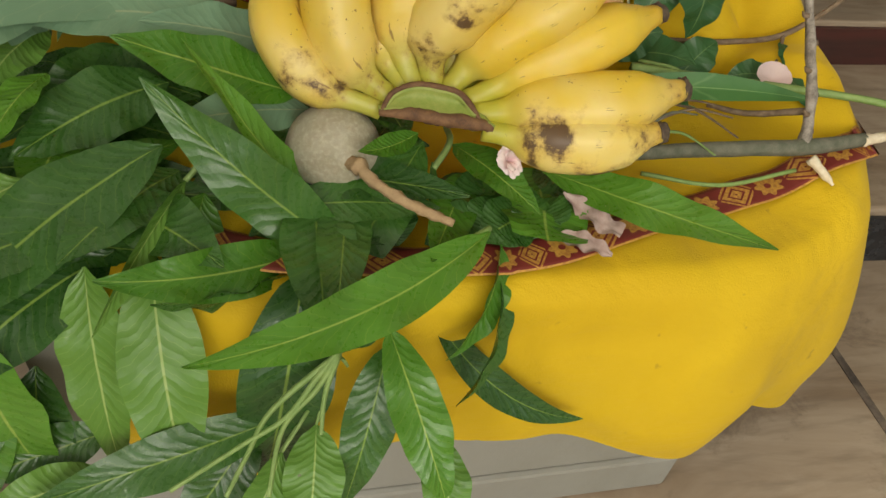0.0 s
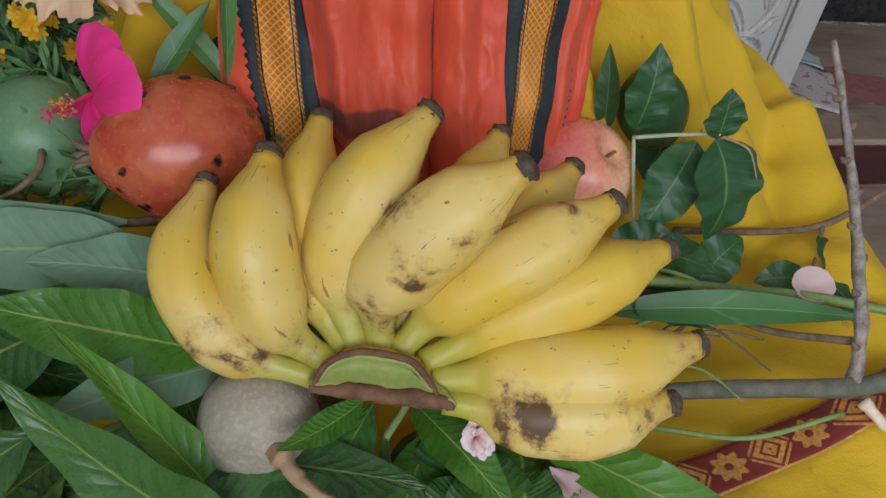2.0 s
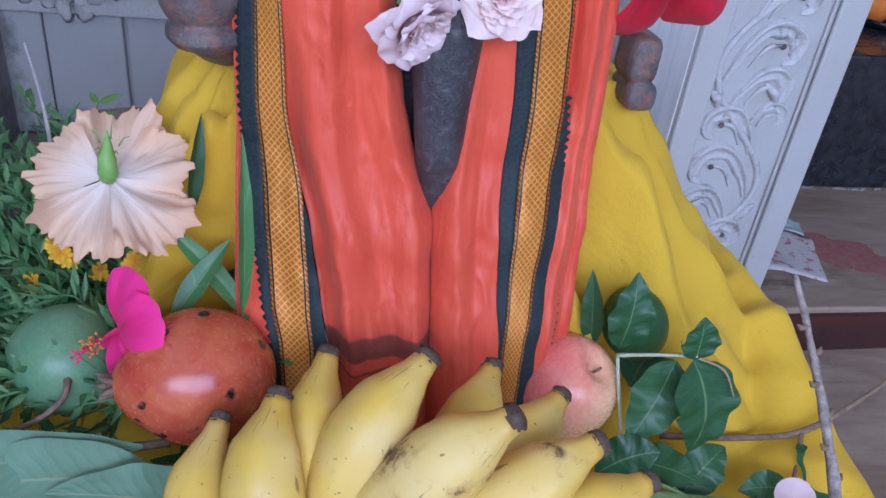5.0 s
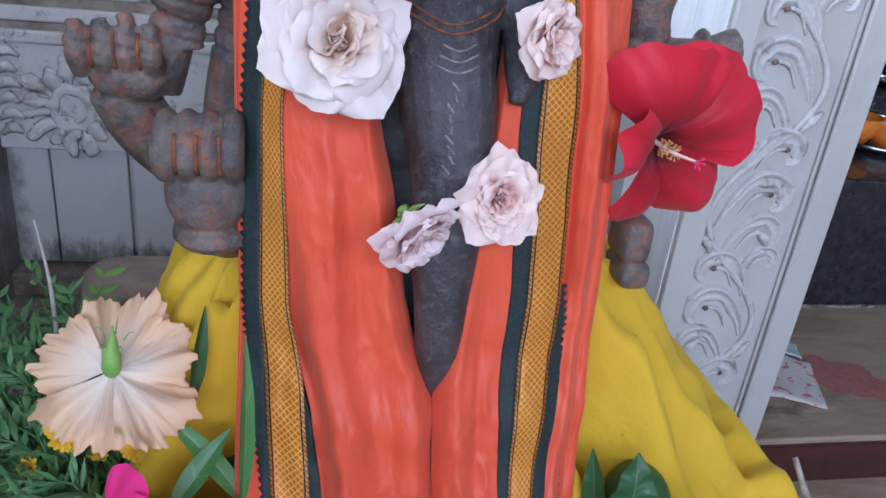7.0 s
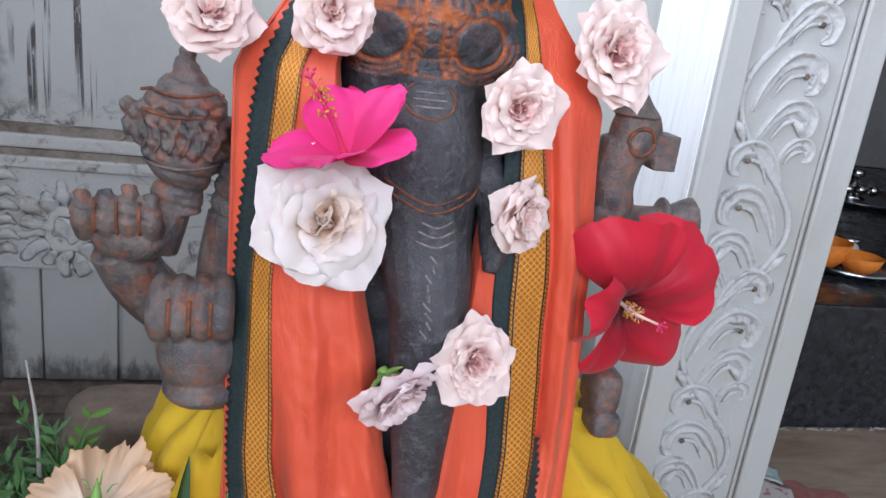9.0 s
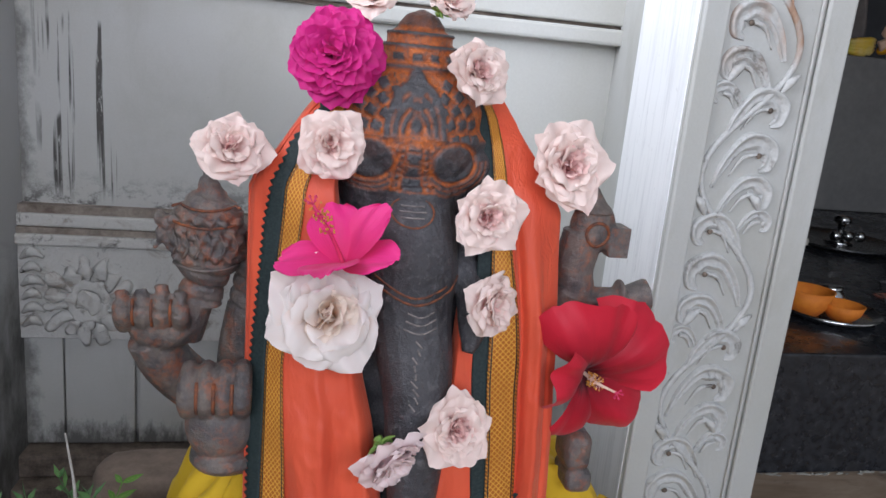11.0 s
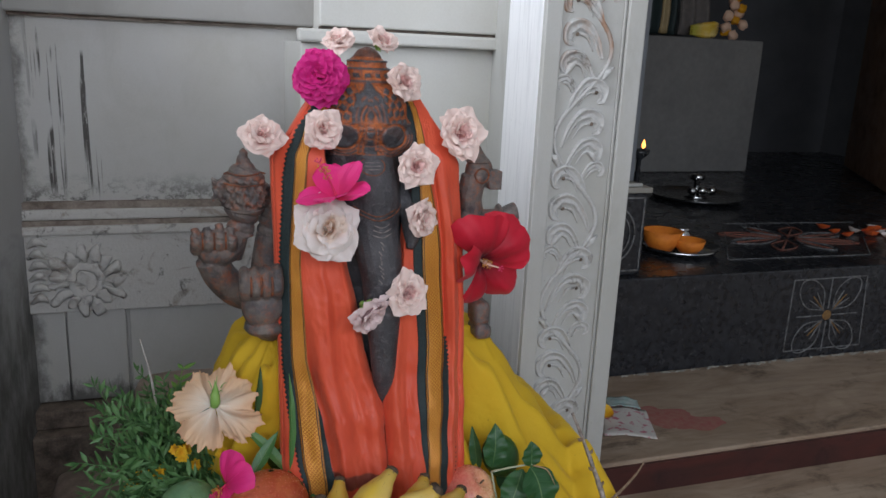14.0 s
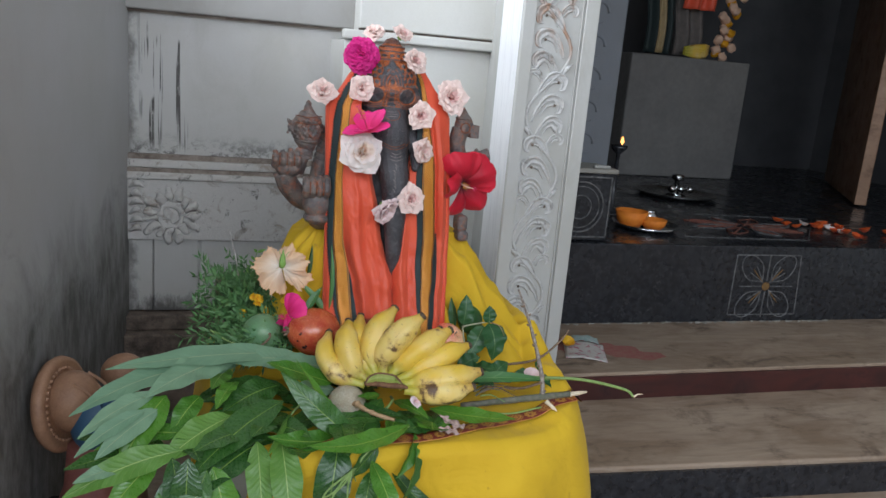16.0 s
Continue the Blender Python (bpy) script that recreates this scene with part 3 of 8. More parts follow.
def face_paste(x, z):
    """How much orange paste lies at a spot of the carved head and crown, nought to one."""
    dx = x - FACE_X
    p = 0.0
    if z > 0.953:
        p = min(1.0, (z - 0.953) / 0.003) * (0.95 if z < 1.034 else 0.3)
        # bell-shaped bands round the middle knob
        d = math.hypot(dx, (z - 0.957) / 1.75)
        for r, half in ((0.0095, 0.0014), (0.0148, 0.0020), (0.0205, 0.0022)):
            p -= line_at(d - r, half) * (1.0 if abs(dx) > 0.003 else 0.5)
        for cz, rx, rz in ((0.9945, 0.0062, 0.0095), (0.9775, 0.0052, 0.0028), (0.9645, 0.0040, 0.0055)):
            p -= max(0.0, min(1.0, 3.2 - 2.6 * in_oval(x, z, FACE_X, cz, rx, rz)))
        # square studs in two rows fanned over the brow
        rr, a = math.hypot(dx, (z - 0.950) * 0.95), math.degrees(math.atan2(z - 0.950, dx))
        for row, step in ((0.0300, 21.0), (0.0385, 17.0), (0.0465, 14.0)):
            k = (a / step) % 1.0
            if abs(rr - row) < 0.0034 and 0.20 < k < 0.80 and abs(a - 90) > 18:
                p = 0.0
        # studs of the crown's band, and the grooves above and below it
        if abs(z - 1.0115) < 0.0028 and 0.22 < ((dx + 0.0065) / 0.0130) % 1.0 < 0.78:
            p = 0.0
        for zz in (1.0045, 1.0195, 1.0285):
            p -= line_at(z - zz, 0.0011)
    # brow band and the two sockets
    brow = line_at(z - (0.9535 - 9.0 * dx * dx), 0.0040) * max(0.0, min(1.0, 1.4 - abs(dx) / 0.034))
    p = max(p, brow)
    for cx in (-0.0260, 0.0360):
        d = in_oval(x, z, cx, 0.9375, 0.0165, 0.0145)
        if d < 1.0:
            p = min(p, 0.06)
        p = max(p, 0.95 * line_at((d - 1.09) * 0.0155, 0.0014))
        if z < 0.940:
            p = max(p, 0.62 * line_at((d - 1.36) * 0.0155, 0.0009), 0.5 * line_at((d - 1.62) * 0.0155, 0.0008))
    # beaded strips down the nose
    if 0.916 < z < 0.951:
        w = 1.0 + 0.55 * (0.951 - z) / 0.035
        for o in (-0.0115, -0.0066, 0.0066, 0.0115):
            p = max(p, 0.9 * line_at(dx - o * w * 0.85, 0.0010))
        if 0.0060 * w < abs(dx) < 0.0105 * w:
            p = max(p, 0.8 * line_at(((z / 0.0052) % 1.0 - 0.5) * 0.0052, 0.0008))
        if abs(dx) < 0.006 * w:
            p = max(p, 0.55 * line_at(((z / 0.0095) % 1.0 - 0.5) * 0.0095, 0.0008))
    return max(0.0, min(1.0, p))


PASTE = body.verts.layers.float.new("paste")
body.normal_update()
for v in body.verts:
    if v.co.z > 0.912 and abs(v.co.x - FACE_X) < 0.068 and v.normal.y < 0.25:
        k = face_paste(v.co.x, v.co.z)
        v[PASTE] = k
        v.co += v.normal * 0.0022 * (0.4 - k)
    elif v.co.x < -0.105 and v.co.z > 0.80:
        # folded bands cut round the conch
        k = (v.co.z + 0.25 * (v.co.x + 0.143)) / 0.0125
        v.co -= v.normal * 0.0016 * line_at((k % 1.0) - 0.5, 0.16)
        if 0.842 < v.co.z < 0.878:
            v.co += v.normal * 0.0022 * math.sin(v.co.x * 620 + v.co.z * 90) * math.sin(v.co.z * 430)
relief(body, oval(0.006, 0.9035, 0.0155, 0.0110), 0.0011, 1)
for dz, half in ((-0.0042, 0.0085), (0.0, 0.0100), (0.0042, 0.0085)):
    relief(body, [(0.006 - half, 0.9035 + dz), (0.006 + half, 0.9040 + dz)], 0.0010, 2, 8)
relief(body, [(-0.018, 0.848), (0.01, 0.838), (0.035, 0.845), (0.047, 0.853)], 0.0014, 1)
relief(body, [(-0.017, 0.853), (0.01, 0.843), (0.035, 0.85)], 0.0012, 1)
for dz in (0.0, -0.006, -0.012):
    relief(body, [(0.006 + dz * 0.2, 0.832 + dz), (0.016, 0.829 + dz), (0.026 - dz * 0.2, 0.833 + dz)], 0.001, 2, 8)
for i in range(9):
    z = 0.812 - i * 0.006
    relief(body, [(0.013 + 0.002 * math.sin(i * 2.1), z), (0.016 + 0.002 * math.cos(i), z - 0.005)], 0.0011, 2, 4)
for x in (-0.142, -0.130, -0.117):
    relief(body, [(x, 0.742), (x, 0.755), (x, 0.766)], 0.0022, 1, 8)
for x in (-0.196, -0.182, -0.168):
    relief(body, [(x, 0.789), (x, 0.800), (x, 0.811)], 0.0018, 1, 8)
for z in (0.885, 0.872, 0.838):
    relief(body, [(-0.168, z), (-0.143, z - 0.002), (-0.118, z)], 0.0016, 1 if z > 0.85 else 0, 12)
for i in range(6):
    relief(body, [(-0.168 + i * 0.009, 0.866), (-0.164 + i * 0.009, 0.856), (-0.168 + i * 0.009, 0.846)], 0.0014, 0, 6)
relief(body, oval(0.172, 0.882, 0.010, 0.010), 0.002, 1)
solo("statue", body, [STATUE, VERMILION, ASH], "dark oiled stone temple statue daubed with orange paste", "statue")


def ease(x, lo, hi):
    t = max(0.0, min(1.0, (x - lo) / (hi - lo)))
    return t * t * (3 - 2 * t)


# ---- orange silk shawl over the statue's shoulders ----
def silk(name, a, b, stripe=False):
    """Thin crinkled silk: soft creases, fine slanting crinkles, a faint weave."""
    m = Nodes(name, 0.5, 0, 0.32)
    at = m.world()
    crease = m.noise(m.world((30, 30, 11)), 1.0, 2, 0.5, 0.8)
    slant = m.node("ShaderNodeMapping", Vector=at, Rotation=(0, 0.75, 0), Scale=(64, 60, 34)).outputs[0]
    crinkle = m.math("ABSOLUTE", m.math("SUBTRACT", m.noise(slant, 1.0, 3, 0.55, 0.6), 0.5))
    patch = m.step(m.noise(m.world((28, 28, 16)), 1.0, 3), 0.42, 0.62)
    fine = m.node("ShaderNodeMapping", Vector=at, Rotation=(0, -0.35, 0), Scale=(150, 150, 52)).outputs[0]
    fine = m.math("ABSOLUTE", m.math("SUBTRACT", m.noise(fine, 1.0, 2, 0.5, 0.5), 0.5))
    weave = m.noise(m.world((900, 900, 900)), 1.0, 2)
    c = m.mix(m.step(crease, 0.3, 0.7), a, b)
    if stripe:
        x, y, z = m.xyz(m.world())
        wavy = m.math("ADD", z, m.math("MULTIPLY", x, 0.10))
        band = m.math("MULTIPLY", m.step(wavy, 0.494, 0.496), m.step(wavy, 0.512, 0.510))
        thin = m.math("MULTIPLY", m.step(wavy, 0.484, 0.485), m.step(wavy, 0.487, 0.486))
        c = m.mix(m.math("MAXIMUM", band, thin), c, (0.24, 0.055, 0.035))
    m.colour(c)
    m.rough(m.step(weave, 0.3, 0.7, 0.36, 0.50))
    m.bump(m.math("ADD", crease, m.math("SUBTRACT", m.math("MULTIPLY", weave, 0.05), m.math("ADD", m.math("MULTIPLY", m.math("MULTIPLY", crinkle, patch), 1.5), m.math("MULTIPLY", fine, 0.40)))), 0.42, 0.0050)
    m.sheen(0.25, (1.0, 0.55, 0.42))
    m.thin(0.12)
    return m.mat


ORANGE_SILK = silk("orange_silk", (0.78, 0.118, 0.052), (0.70, 0.088, 0.040))
ORANGE_SILK_STRIPED = silk("orange_silk_striped", (0.78, 0.118, 0.052), (0.70, 0.088, 0.040), True)


def border_cloth(name, a, b):
    m = Nodes(name, 0.6, 0, 0.3)
    n = m.noise(m.world((500, 500, 500)), 1.0, 3)
    m.colour(m.mix(m.step(n, 0.35, 0.65), a, b))
    m.bump(n, 0.25, 0.0006)
    return m.mat


GREEN_BORDER = border_cloth("dark_green_border", (0.012, 0.022, 0.023), (0.024, 0.037, 0.037))


def gold_weave():
    """Zari border: a lozenge weave between two ribbed edges with dark lines."""
    m = Nodes("gold_zari", 0.38, 0.35, 0.5)
    u, v = m.uv()
    a = m.math("ADD", m.math("MULTIPLY", u, 5.5), m.math("MULTIPLY", v, 118.0))
    b = m.math("SUBTRACT", m.math("MULTIPLY", v, 118.0), m.math("MULTIPLY", u, 5.5))
    tri = lambda s: m.math("ABSOLUTE", m.math("SUBTRACT", m.math("FRACT", s), 0.5))
    lines = m.math("MAXIMUM", tri(a), tri(b))
    lozenge = m.step(lines, 0.36, 0.43)
    thread = tri(m.math("MULTIPLY", v, 420.0))
    c = m.mix(m.math("MULTIPLY", lozenge, 0.85), (0.50, 0.155, 0.016), (0.86, 0.48, 0.07))
    c = m.mix(m.step(m.noise(m.world((60, 60, 25)), 1.0, 4), 0.5, 0.7, 0, 0.5), c, (0.46, 0.17, 0.02))
    edge = m.math("ABSOLUTE", m.math("SUBTRACT", u, 0.5))
    dark = m.math("MULTIPLY", m.step(edge, 0.375, 0.385), m.step(edge, 0.43, 0.42))
    c = m.mix(dark, c, (0.012, 0.014, 0.02))
    rib = m.step(tri(m.math("ADD", m.math("MULTIPLY", v, 170.0), m.math("MULTIPLY", u, 6.0))), 0.15, 0.35)
    outer = m.step(edge, 0.43, 0.44)
    c = m.mix(m.math("MULTIPLY", outer, m.math("SUBTRACT", 1.0, rib)), c, (0.16, 0.07, 0.02))
    m.colour(c)
    m.bump(m.math("ADD", m.math("MULTIPLY", lozenge, 0.8), m.math("MULTIPLY", thread, 0.4)), 0.6, 0.0008)
    return m.mat


GOLD_ZARI = gold_weave()

DEPTH = [(0.40, -0.14), (0.43, -0.135), (0.5, -0.12), (0.56, -0.1), (0.63, -0.078), (0.70, -0.07), (0.78, -0.062), (0.9, -0.045), (0.95, -0.03), (1.0, 0.01)]
# lines of the shawl's left half: height and how far out
L_OUT = [(0.40, -0.108), (0.50, -0.108), (0.60, -0.106), (0.64, -0.105), (0.78, -0.108), (0.91, -0.110), (0.938, -0.088), (0.985, -0.055)]
L_G0 = [(0.40, -0.078), (0.50, -0.083), (0.53, -0.090), (0.60, -0.0995), (0.66, -0.1035), (0.78, -0.104), (0.88, -0.0985), (0.91, -0.0945), (0.938, -0.083), (0.985, -0.052)]
L_G1 = [(0.40, -0.072), (0.50, -0.079), (0.53, -0.085), (0.60, -0.089), (0.66, -0.094), (0.78, -0.094), (0.91, -0.085), (0.938, -0.074), (0.985, -0.044)]
L_AU = [(0.40, -0.050), (0.50, -0.056), (0.53, -0.059), (0.60, -0.064), (0.66, -0.075), (0.78, -0.081), (0.91, -0.070), (0.938, -0.060), (0.985, -0.036)]
L_DK = [(0.40, -0.040), (0.50, -0.045), (0.53, -0.051), (0.58, -0.0585), (0.62, -0.0685), (0.64, -0.0725), (0.66, -0.0748), (0.78, -0.0808), (0.91, -0.0698), (0.938, -0.0598), (0.985, -0.0358)]
L_IN = [(0.40, 0.030), (0.50, 0.029), (0.58, 0.027), (0.603, 0.021), (0.642, 0.007), (0.665, 0.001), (0.72, -0.008), (0.784, -0.022), (0.85, -0.036), (0.915, -0.046), (0.985, -0.030)]
# and of its right half
R_IN = [(0.40, 0.027), (0.53, 0.026), (0.60, 0.024), (0.641, 0.027), (0.667, 0.031), (0.72, 0.040), (0.787, 0.048), (0.85, 0.052), (0.985, 0.050)]
R_G0 = [(0.40, 0.078), (0.50, 0.076), (0.53, 0.072), (0.60, 0.069), (0.667, 0.071), (0.72, 0.067), (0.787, 0.063), (0.926, 0.061), (0.97, 0.058), (0.985, 0.055)]
R_G1 = [(0.40, 0.080), (0.50, 0.079), (0.53, 0.080), (0.60, 0.081), (0.667, 0.083), (0.787, 0.076), (0.926, 0.071), (0.97, 0.067), (0.985, 0.063)]
R_AU = [(0.40, 0.092), (0.50, 0.095), (0.53, 0.099), (0.60, 0.106), (0.667, 0.110), (0.787, 0.103), (0.926, 0.082), (0.97, 0.075), (0.985, 0.070)]
R_DK = [(0.40, 0.115), (0.50, 0.117), (0.53, 0.119), (0.60, 0.1175), (0.64, 0.1145), (0.667, 0.1115), (0.69, 0.1095)]
R_OUT = [(0.40, 0.136), (0.50, 0.136), (0.60, 0.142), (0.667, 0.146), (0.787, 0.140), (0.90, 0.132), (0.93, 0.114), (0.965, 0.092), (0.985, 0.082)]


def drape(x, z, side):
    """Depth of the shawl at x, z: folds grow towards the foot."""
    y = ramp(DEPTH, z)
    d = abs(x - 0.018) / 0.12
    y += 0.022 * d ** 4
    low = max(0.0, min(1.0, (0.95 - z) / 0.45))
    y += low * (0.0022 * math.sin(x * 120 + z * 9 + side))
    y += 0.0026 * noise.noise(Vector((x * 34, z * 11, side * 3.3))) + low * (0.0024 * noise.noise(Vector((x * 60 + z * 25, z * 34, side * 7.1))) + 0.0010 * noise.noise(Vector((x * 150, z * 70 + x * 60, side * 2.1))))
    # sharp crinkles slanting across the silk
    ridge = 1 - abs(noise.noise(Vector((x * 46 + z * 34, z * 30 - x * 30, side * 5.7)))) * 3.2
    y -= low * 0.0020 * max(0.0, ridge) * ease(noise.noise(Vector((x * 22, z * 9, side * 1.9))), -0.2, 0.35)
    return y


# long folds of each panel: where across it, how wide, how deep, from what height down
PANEL_FOLDS = {"right": ((0.10, 0.06, 0.0075, 0.70), (0.40, 0.09, -0.0042, 0.84), (0.60, 0.07, 0.0026, 0.78), (0.84, 0.07, -0.0022, 0.90)), "left": ((0.35, 0.12, -0.0036, 0.75), (0.66, 0.09, 0.0028, 0.72)), "outer": ((0.12, 0.08, 0.0080, 0.95), (0.45, 0.14, -0.0060, 0.93), (0.74, 0.07, 0.0040, 0.84))}


def shawl_strip(name, left, right, material, parent, side, z0, z1, nu, nv, proud=0.0, teeth="", label="", roll="", thick=0.0008):
    def fn(u, v):
        z = z0 + (z1 - z0) * v
        a, b = ramp(left, z), ramp(right, z)
        if teeth:
            k = z / 0.0058
            t = (0.0030 if teeth == "left" else 0.0042) * (1 - abs(2 * (k % 1) - 1))
            if teeth == "left":
                a -= t * (1 - u) * 1.0
            else:
                b += t
        x = a + (b - a) * u
        y = drape(x, z, side) - proud
        for at, wide, deep, top in PANEL_FOLDS.get(roll, ()):
            at += 0.07 * noise.noise(Vector((z * 9, at * 13, 0.5)))
            y += deep * math.exp(-((u - at) / wide) ** 2) * ease(z, top, top - 0.12)
        if roll == "right":
            y += 0.016 * max(0, (u - 0.8) / 0.2) ** 2
            y -= 0.009 * math.exp(-((u - 0.22) / 0.16) ** 2) * max(0, min(1, (0.78 - z) / 0.2))
            y += 0.012 * math.exp(-((u - 0.02) / 0.08) ** 2) * max(0, min(1, (0.72 - z) / 0.1))
        if roll == "left":
            y += 0.014 * max(0, (0.25 - u) / 0.25) ** 2
        return Vector((x, y, z))
    return part(name, sheet(fn, nu, nv, thick), material, parent, label)


def wrap(side, outer, parent):
    """The side of the shawl going round behind the arm."""
    def fn(u, v):
        z = 0.42 + 0.565 * v
        x0 = ramp(outer, z)
        y0 = drape(x0, z, side)
        a = u * math.pi * 0.5
        return Vector((x0 + (0.012 if side > 0 else -0.012) * math.sin(a) - 0.05 * (1 if side > 0 else -1) * (1 - math.cos(a)), y0 + 0.09 * u, z + 0.012 * u * (1 if v > 0.95 else 0)))
    part("side_fold", sheet(fn, 8, 50, 0.0008), ORANGE_SILK, parent)


shawl = thing("shawl", (0.018, -0.06, 0.42), "orange silk shawl with gold and dark green borders", "shawl")
shawl_strip("outer_panel", L_OUT, L_G1, ORANGE_SILK, shawl, -1, 0.42, 0.985, 6, 70)
shawl_strip("green_border", L_G0, L_G1, GREEN_BORDER, shawl, -1, 0.42, 0.984, 4, 530, 0.0012, "left", "dark green border with a toothed edge")
shawl_strip("gold_border", L_G1, L_AU, GOLD_ZARI, shawl, -1, 0.42, 0.984, 8, 90, 0.0013, label="gold brocade border with a lozenge weave")
shawl_strip("dark_edge", L_AU, L_DK, GREEN_BORDER, shawl, -1, 0.42, 0.645, 4, 60, 0.001, thick=0.0)
shawl_strip("inner_panel", L_DK, L_IN, ORANGE_SILK_STRIPED, shawl, -1, 0.42, 0.984, 90, 190, 0.0, roll="right")
shawl_strip("inner_panel", R_IN, R_G0, ORANGE_SILK, shawl, 1, 0.42, 0.83, 60, 150, 0.002, roll="left")
shawl_strip("green_border", R_G0, R_G1, GREEN_BORDER, shawl, 1, 0.42, 0.984, 5, 60, 0.0012)
shawl_strip("gold_border", R_G1, R_AU, GOLD_ZARI, shawl, 1, 0.42, 0.984, 8, 90, 0.0013, label="gold brocade border with a lozenge weave")
shawl_strip("dark_edge", R_AU, R_DK, GREEN_BORDER, shawl, 1, 0.42, 0.672, 5, 300, 0.0011, "right", "dark green border with a toothed edge", thick=0.0)
shawl_strip("outer_panel", R_AU, R_OUT, ORANGE_SILK, shawl, 1, 0.42, 0.985, 50, 170, roll="outer")
wrap(-1, L_OUT, shawl)
wrap(1, R_OUT, shawl)


# ---- yellow cloth over the pedestal ----
def yellow_cotton():
    m = Nodes("yellow_cotton", 0.72, 0, 0.3)
    at = m.world()
    big = m.noise(at, 9, 4)
    crease = m.noise(m.world((11, 11, 15)), 1.0, 4, 0.5, 0.4)
    weave = m.noise(m.world((700, 700, 700)), 1.0, 2)
    spot = m.noise(m.world((55, 55, 55)), 1.0, 3)
    c = m.mix(m.step(big, 0.35, 0.65), (0.735, 0.478, 0.020), (0.675, 0.425, 0.016))
    c = m.mix(m.step(spot, 0.70, 0.74, 0, 0.4), c, (0.34, 0.17, 0.02))
    m.colour(c)
    pleat = m.noise(m.where("UV", (30, 2.6, 1)), 1.0, 1.5, 0.5, 0.3)
    m.bump(m.math("ADD", m.math("ADD", crease, m.math("MULTIPLY", pleat, 0.65)), m.math("MULTIPLY", weave, 0.05)), 0.7, 0.013)
    m.sheen(0.2, (1, 0.85, 0.4))
    m.thin(0.15)
    return m.mat


YELLOW = yellow_cotton()


RIM_C, RIM_A, RIM_B = Vector((0.025, -0.02, 0)), 0.345, 0.352


def cloth_rim(a):
    """The pedestal's edge in plan, a rounded rectangle met by a ray at the angle a."""
    c, s = math.cos(a), math.sin(a)
    r = 1.0 / ((abs(c) / RIM_A) ** 4.4 + (abs(s) / RIM_B) ** 4.4) ** (1 / 4.4)
    return RIM_C + Vector((r * c, r * s, 0))


def cloth_waist(a):
    return Vector((0.025 + 0.112 * math.cos(a), 0.012 + 0.105 * math.sin(a), 0))


RIDGE_R = [(0.15, 0.672), (0.185, 0.655), (0.215, 0.615), (0.262, 0.548), (0.32, 0.468), (0.345, 0.44), (0.375, 0.39)]
RIDGE_L = [(-0.27, 0.37), (-0.225, 0.40), (-0.20, 0.48), (-0.18, 0.57), (-0.15, 0.63), (-0.12, 0.655), (-0.09, 0.66)]
EDGE_R = [(-0.36, 0.37), (-0.29, 0.392), (-0.17, 0.430), (-0.05, 0.475)]


HIP_FOLDS = ((-12, 6.0, 0.022), (-26, 5.0, 0.010), (-42, 7.0, 0.022), (-60, 8.0, 0.012), (6, 6.0, 0.014))


def cloth_height(x, y, fold):
    """Height of the yellow cloth: flat over the pedestal, drawn up to the statue's hips."""
    z = 0.372 + 0.004 * noise.noise(Vector((x * 16, y * 16, 2.0)))
    if x > 0.025:
        yy = y + 0.040 * fold
        k = ease(yy, -0.135 + 0.35 * max(0.0, 0.2 - x) - 0.06 * ease(x, 0.22, 0.30), 0.0)
        z += (ramp(RIDGE_R, x + 0.012 * fold) - 0.372) * k ** 0.8
        e = ease(x, 0.25, 0.352) * (1 - 0.8 * ease(x, 0.358, 0.375))
        z = max(z, 0.372 + (ramp(EDGE_R, y) - 0.372) * e * (1 + 0.12 * fold))
        # long folds fanning out from the hip
        bearing = math.degrees(math.atan2(y + 0.010, x - 0.135))
        run = ease(x, 0.135, 0.21) * (1 - 0.8 * ease(x, 0.31, 0.37))
        for at, wide, rise in HIP_FOLDS:
            t = (bearing - at) / wide
            z += run * rise * (math.exp(-1.5 * abs(t) ** 1.4) - 0.6 * math.exp(-2.0 * abs(t - 1.25) ** 1.5)) * (0.8 + 0.35 * noise.noise(Vector((x * 9, at, 0.0))))
    else:
        k = ease(y + 0.020 * fold, -0.085, 0.0)
        z += (ramp(RIDGE_L, x + 0.009 * fold) - 0.372) * k
        # close pleats under the hand
        ray = math.atan2(y - 0.015, x + 0.085)
        z += 0.026 * k * ease(x, -0.25, -0.19) * (abs(math.sin(ray * 9 + 0.8 * math.sin(ray * 5))) - 0.55)
    return z


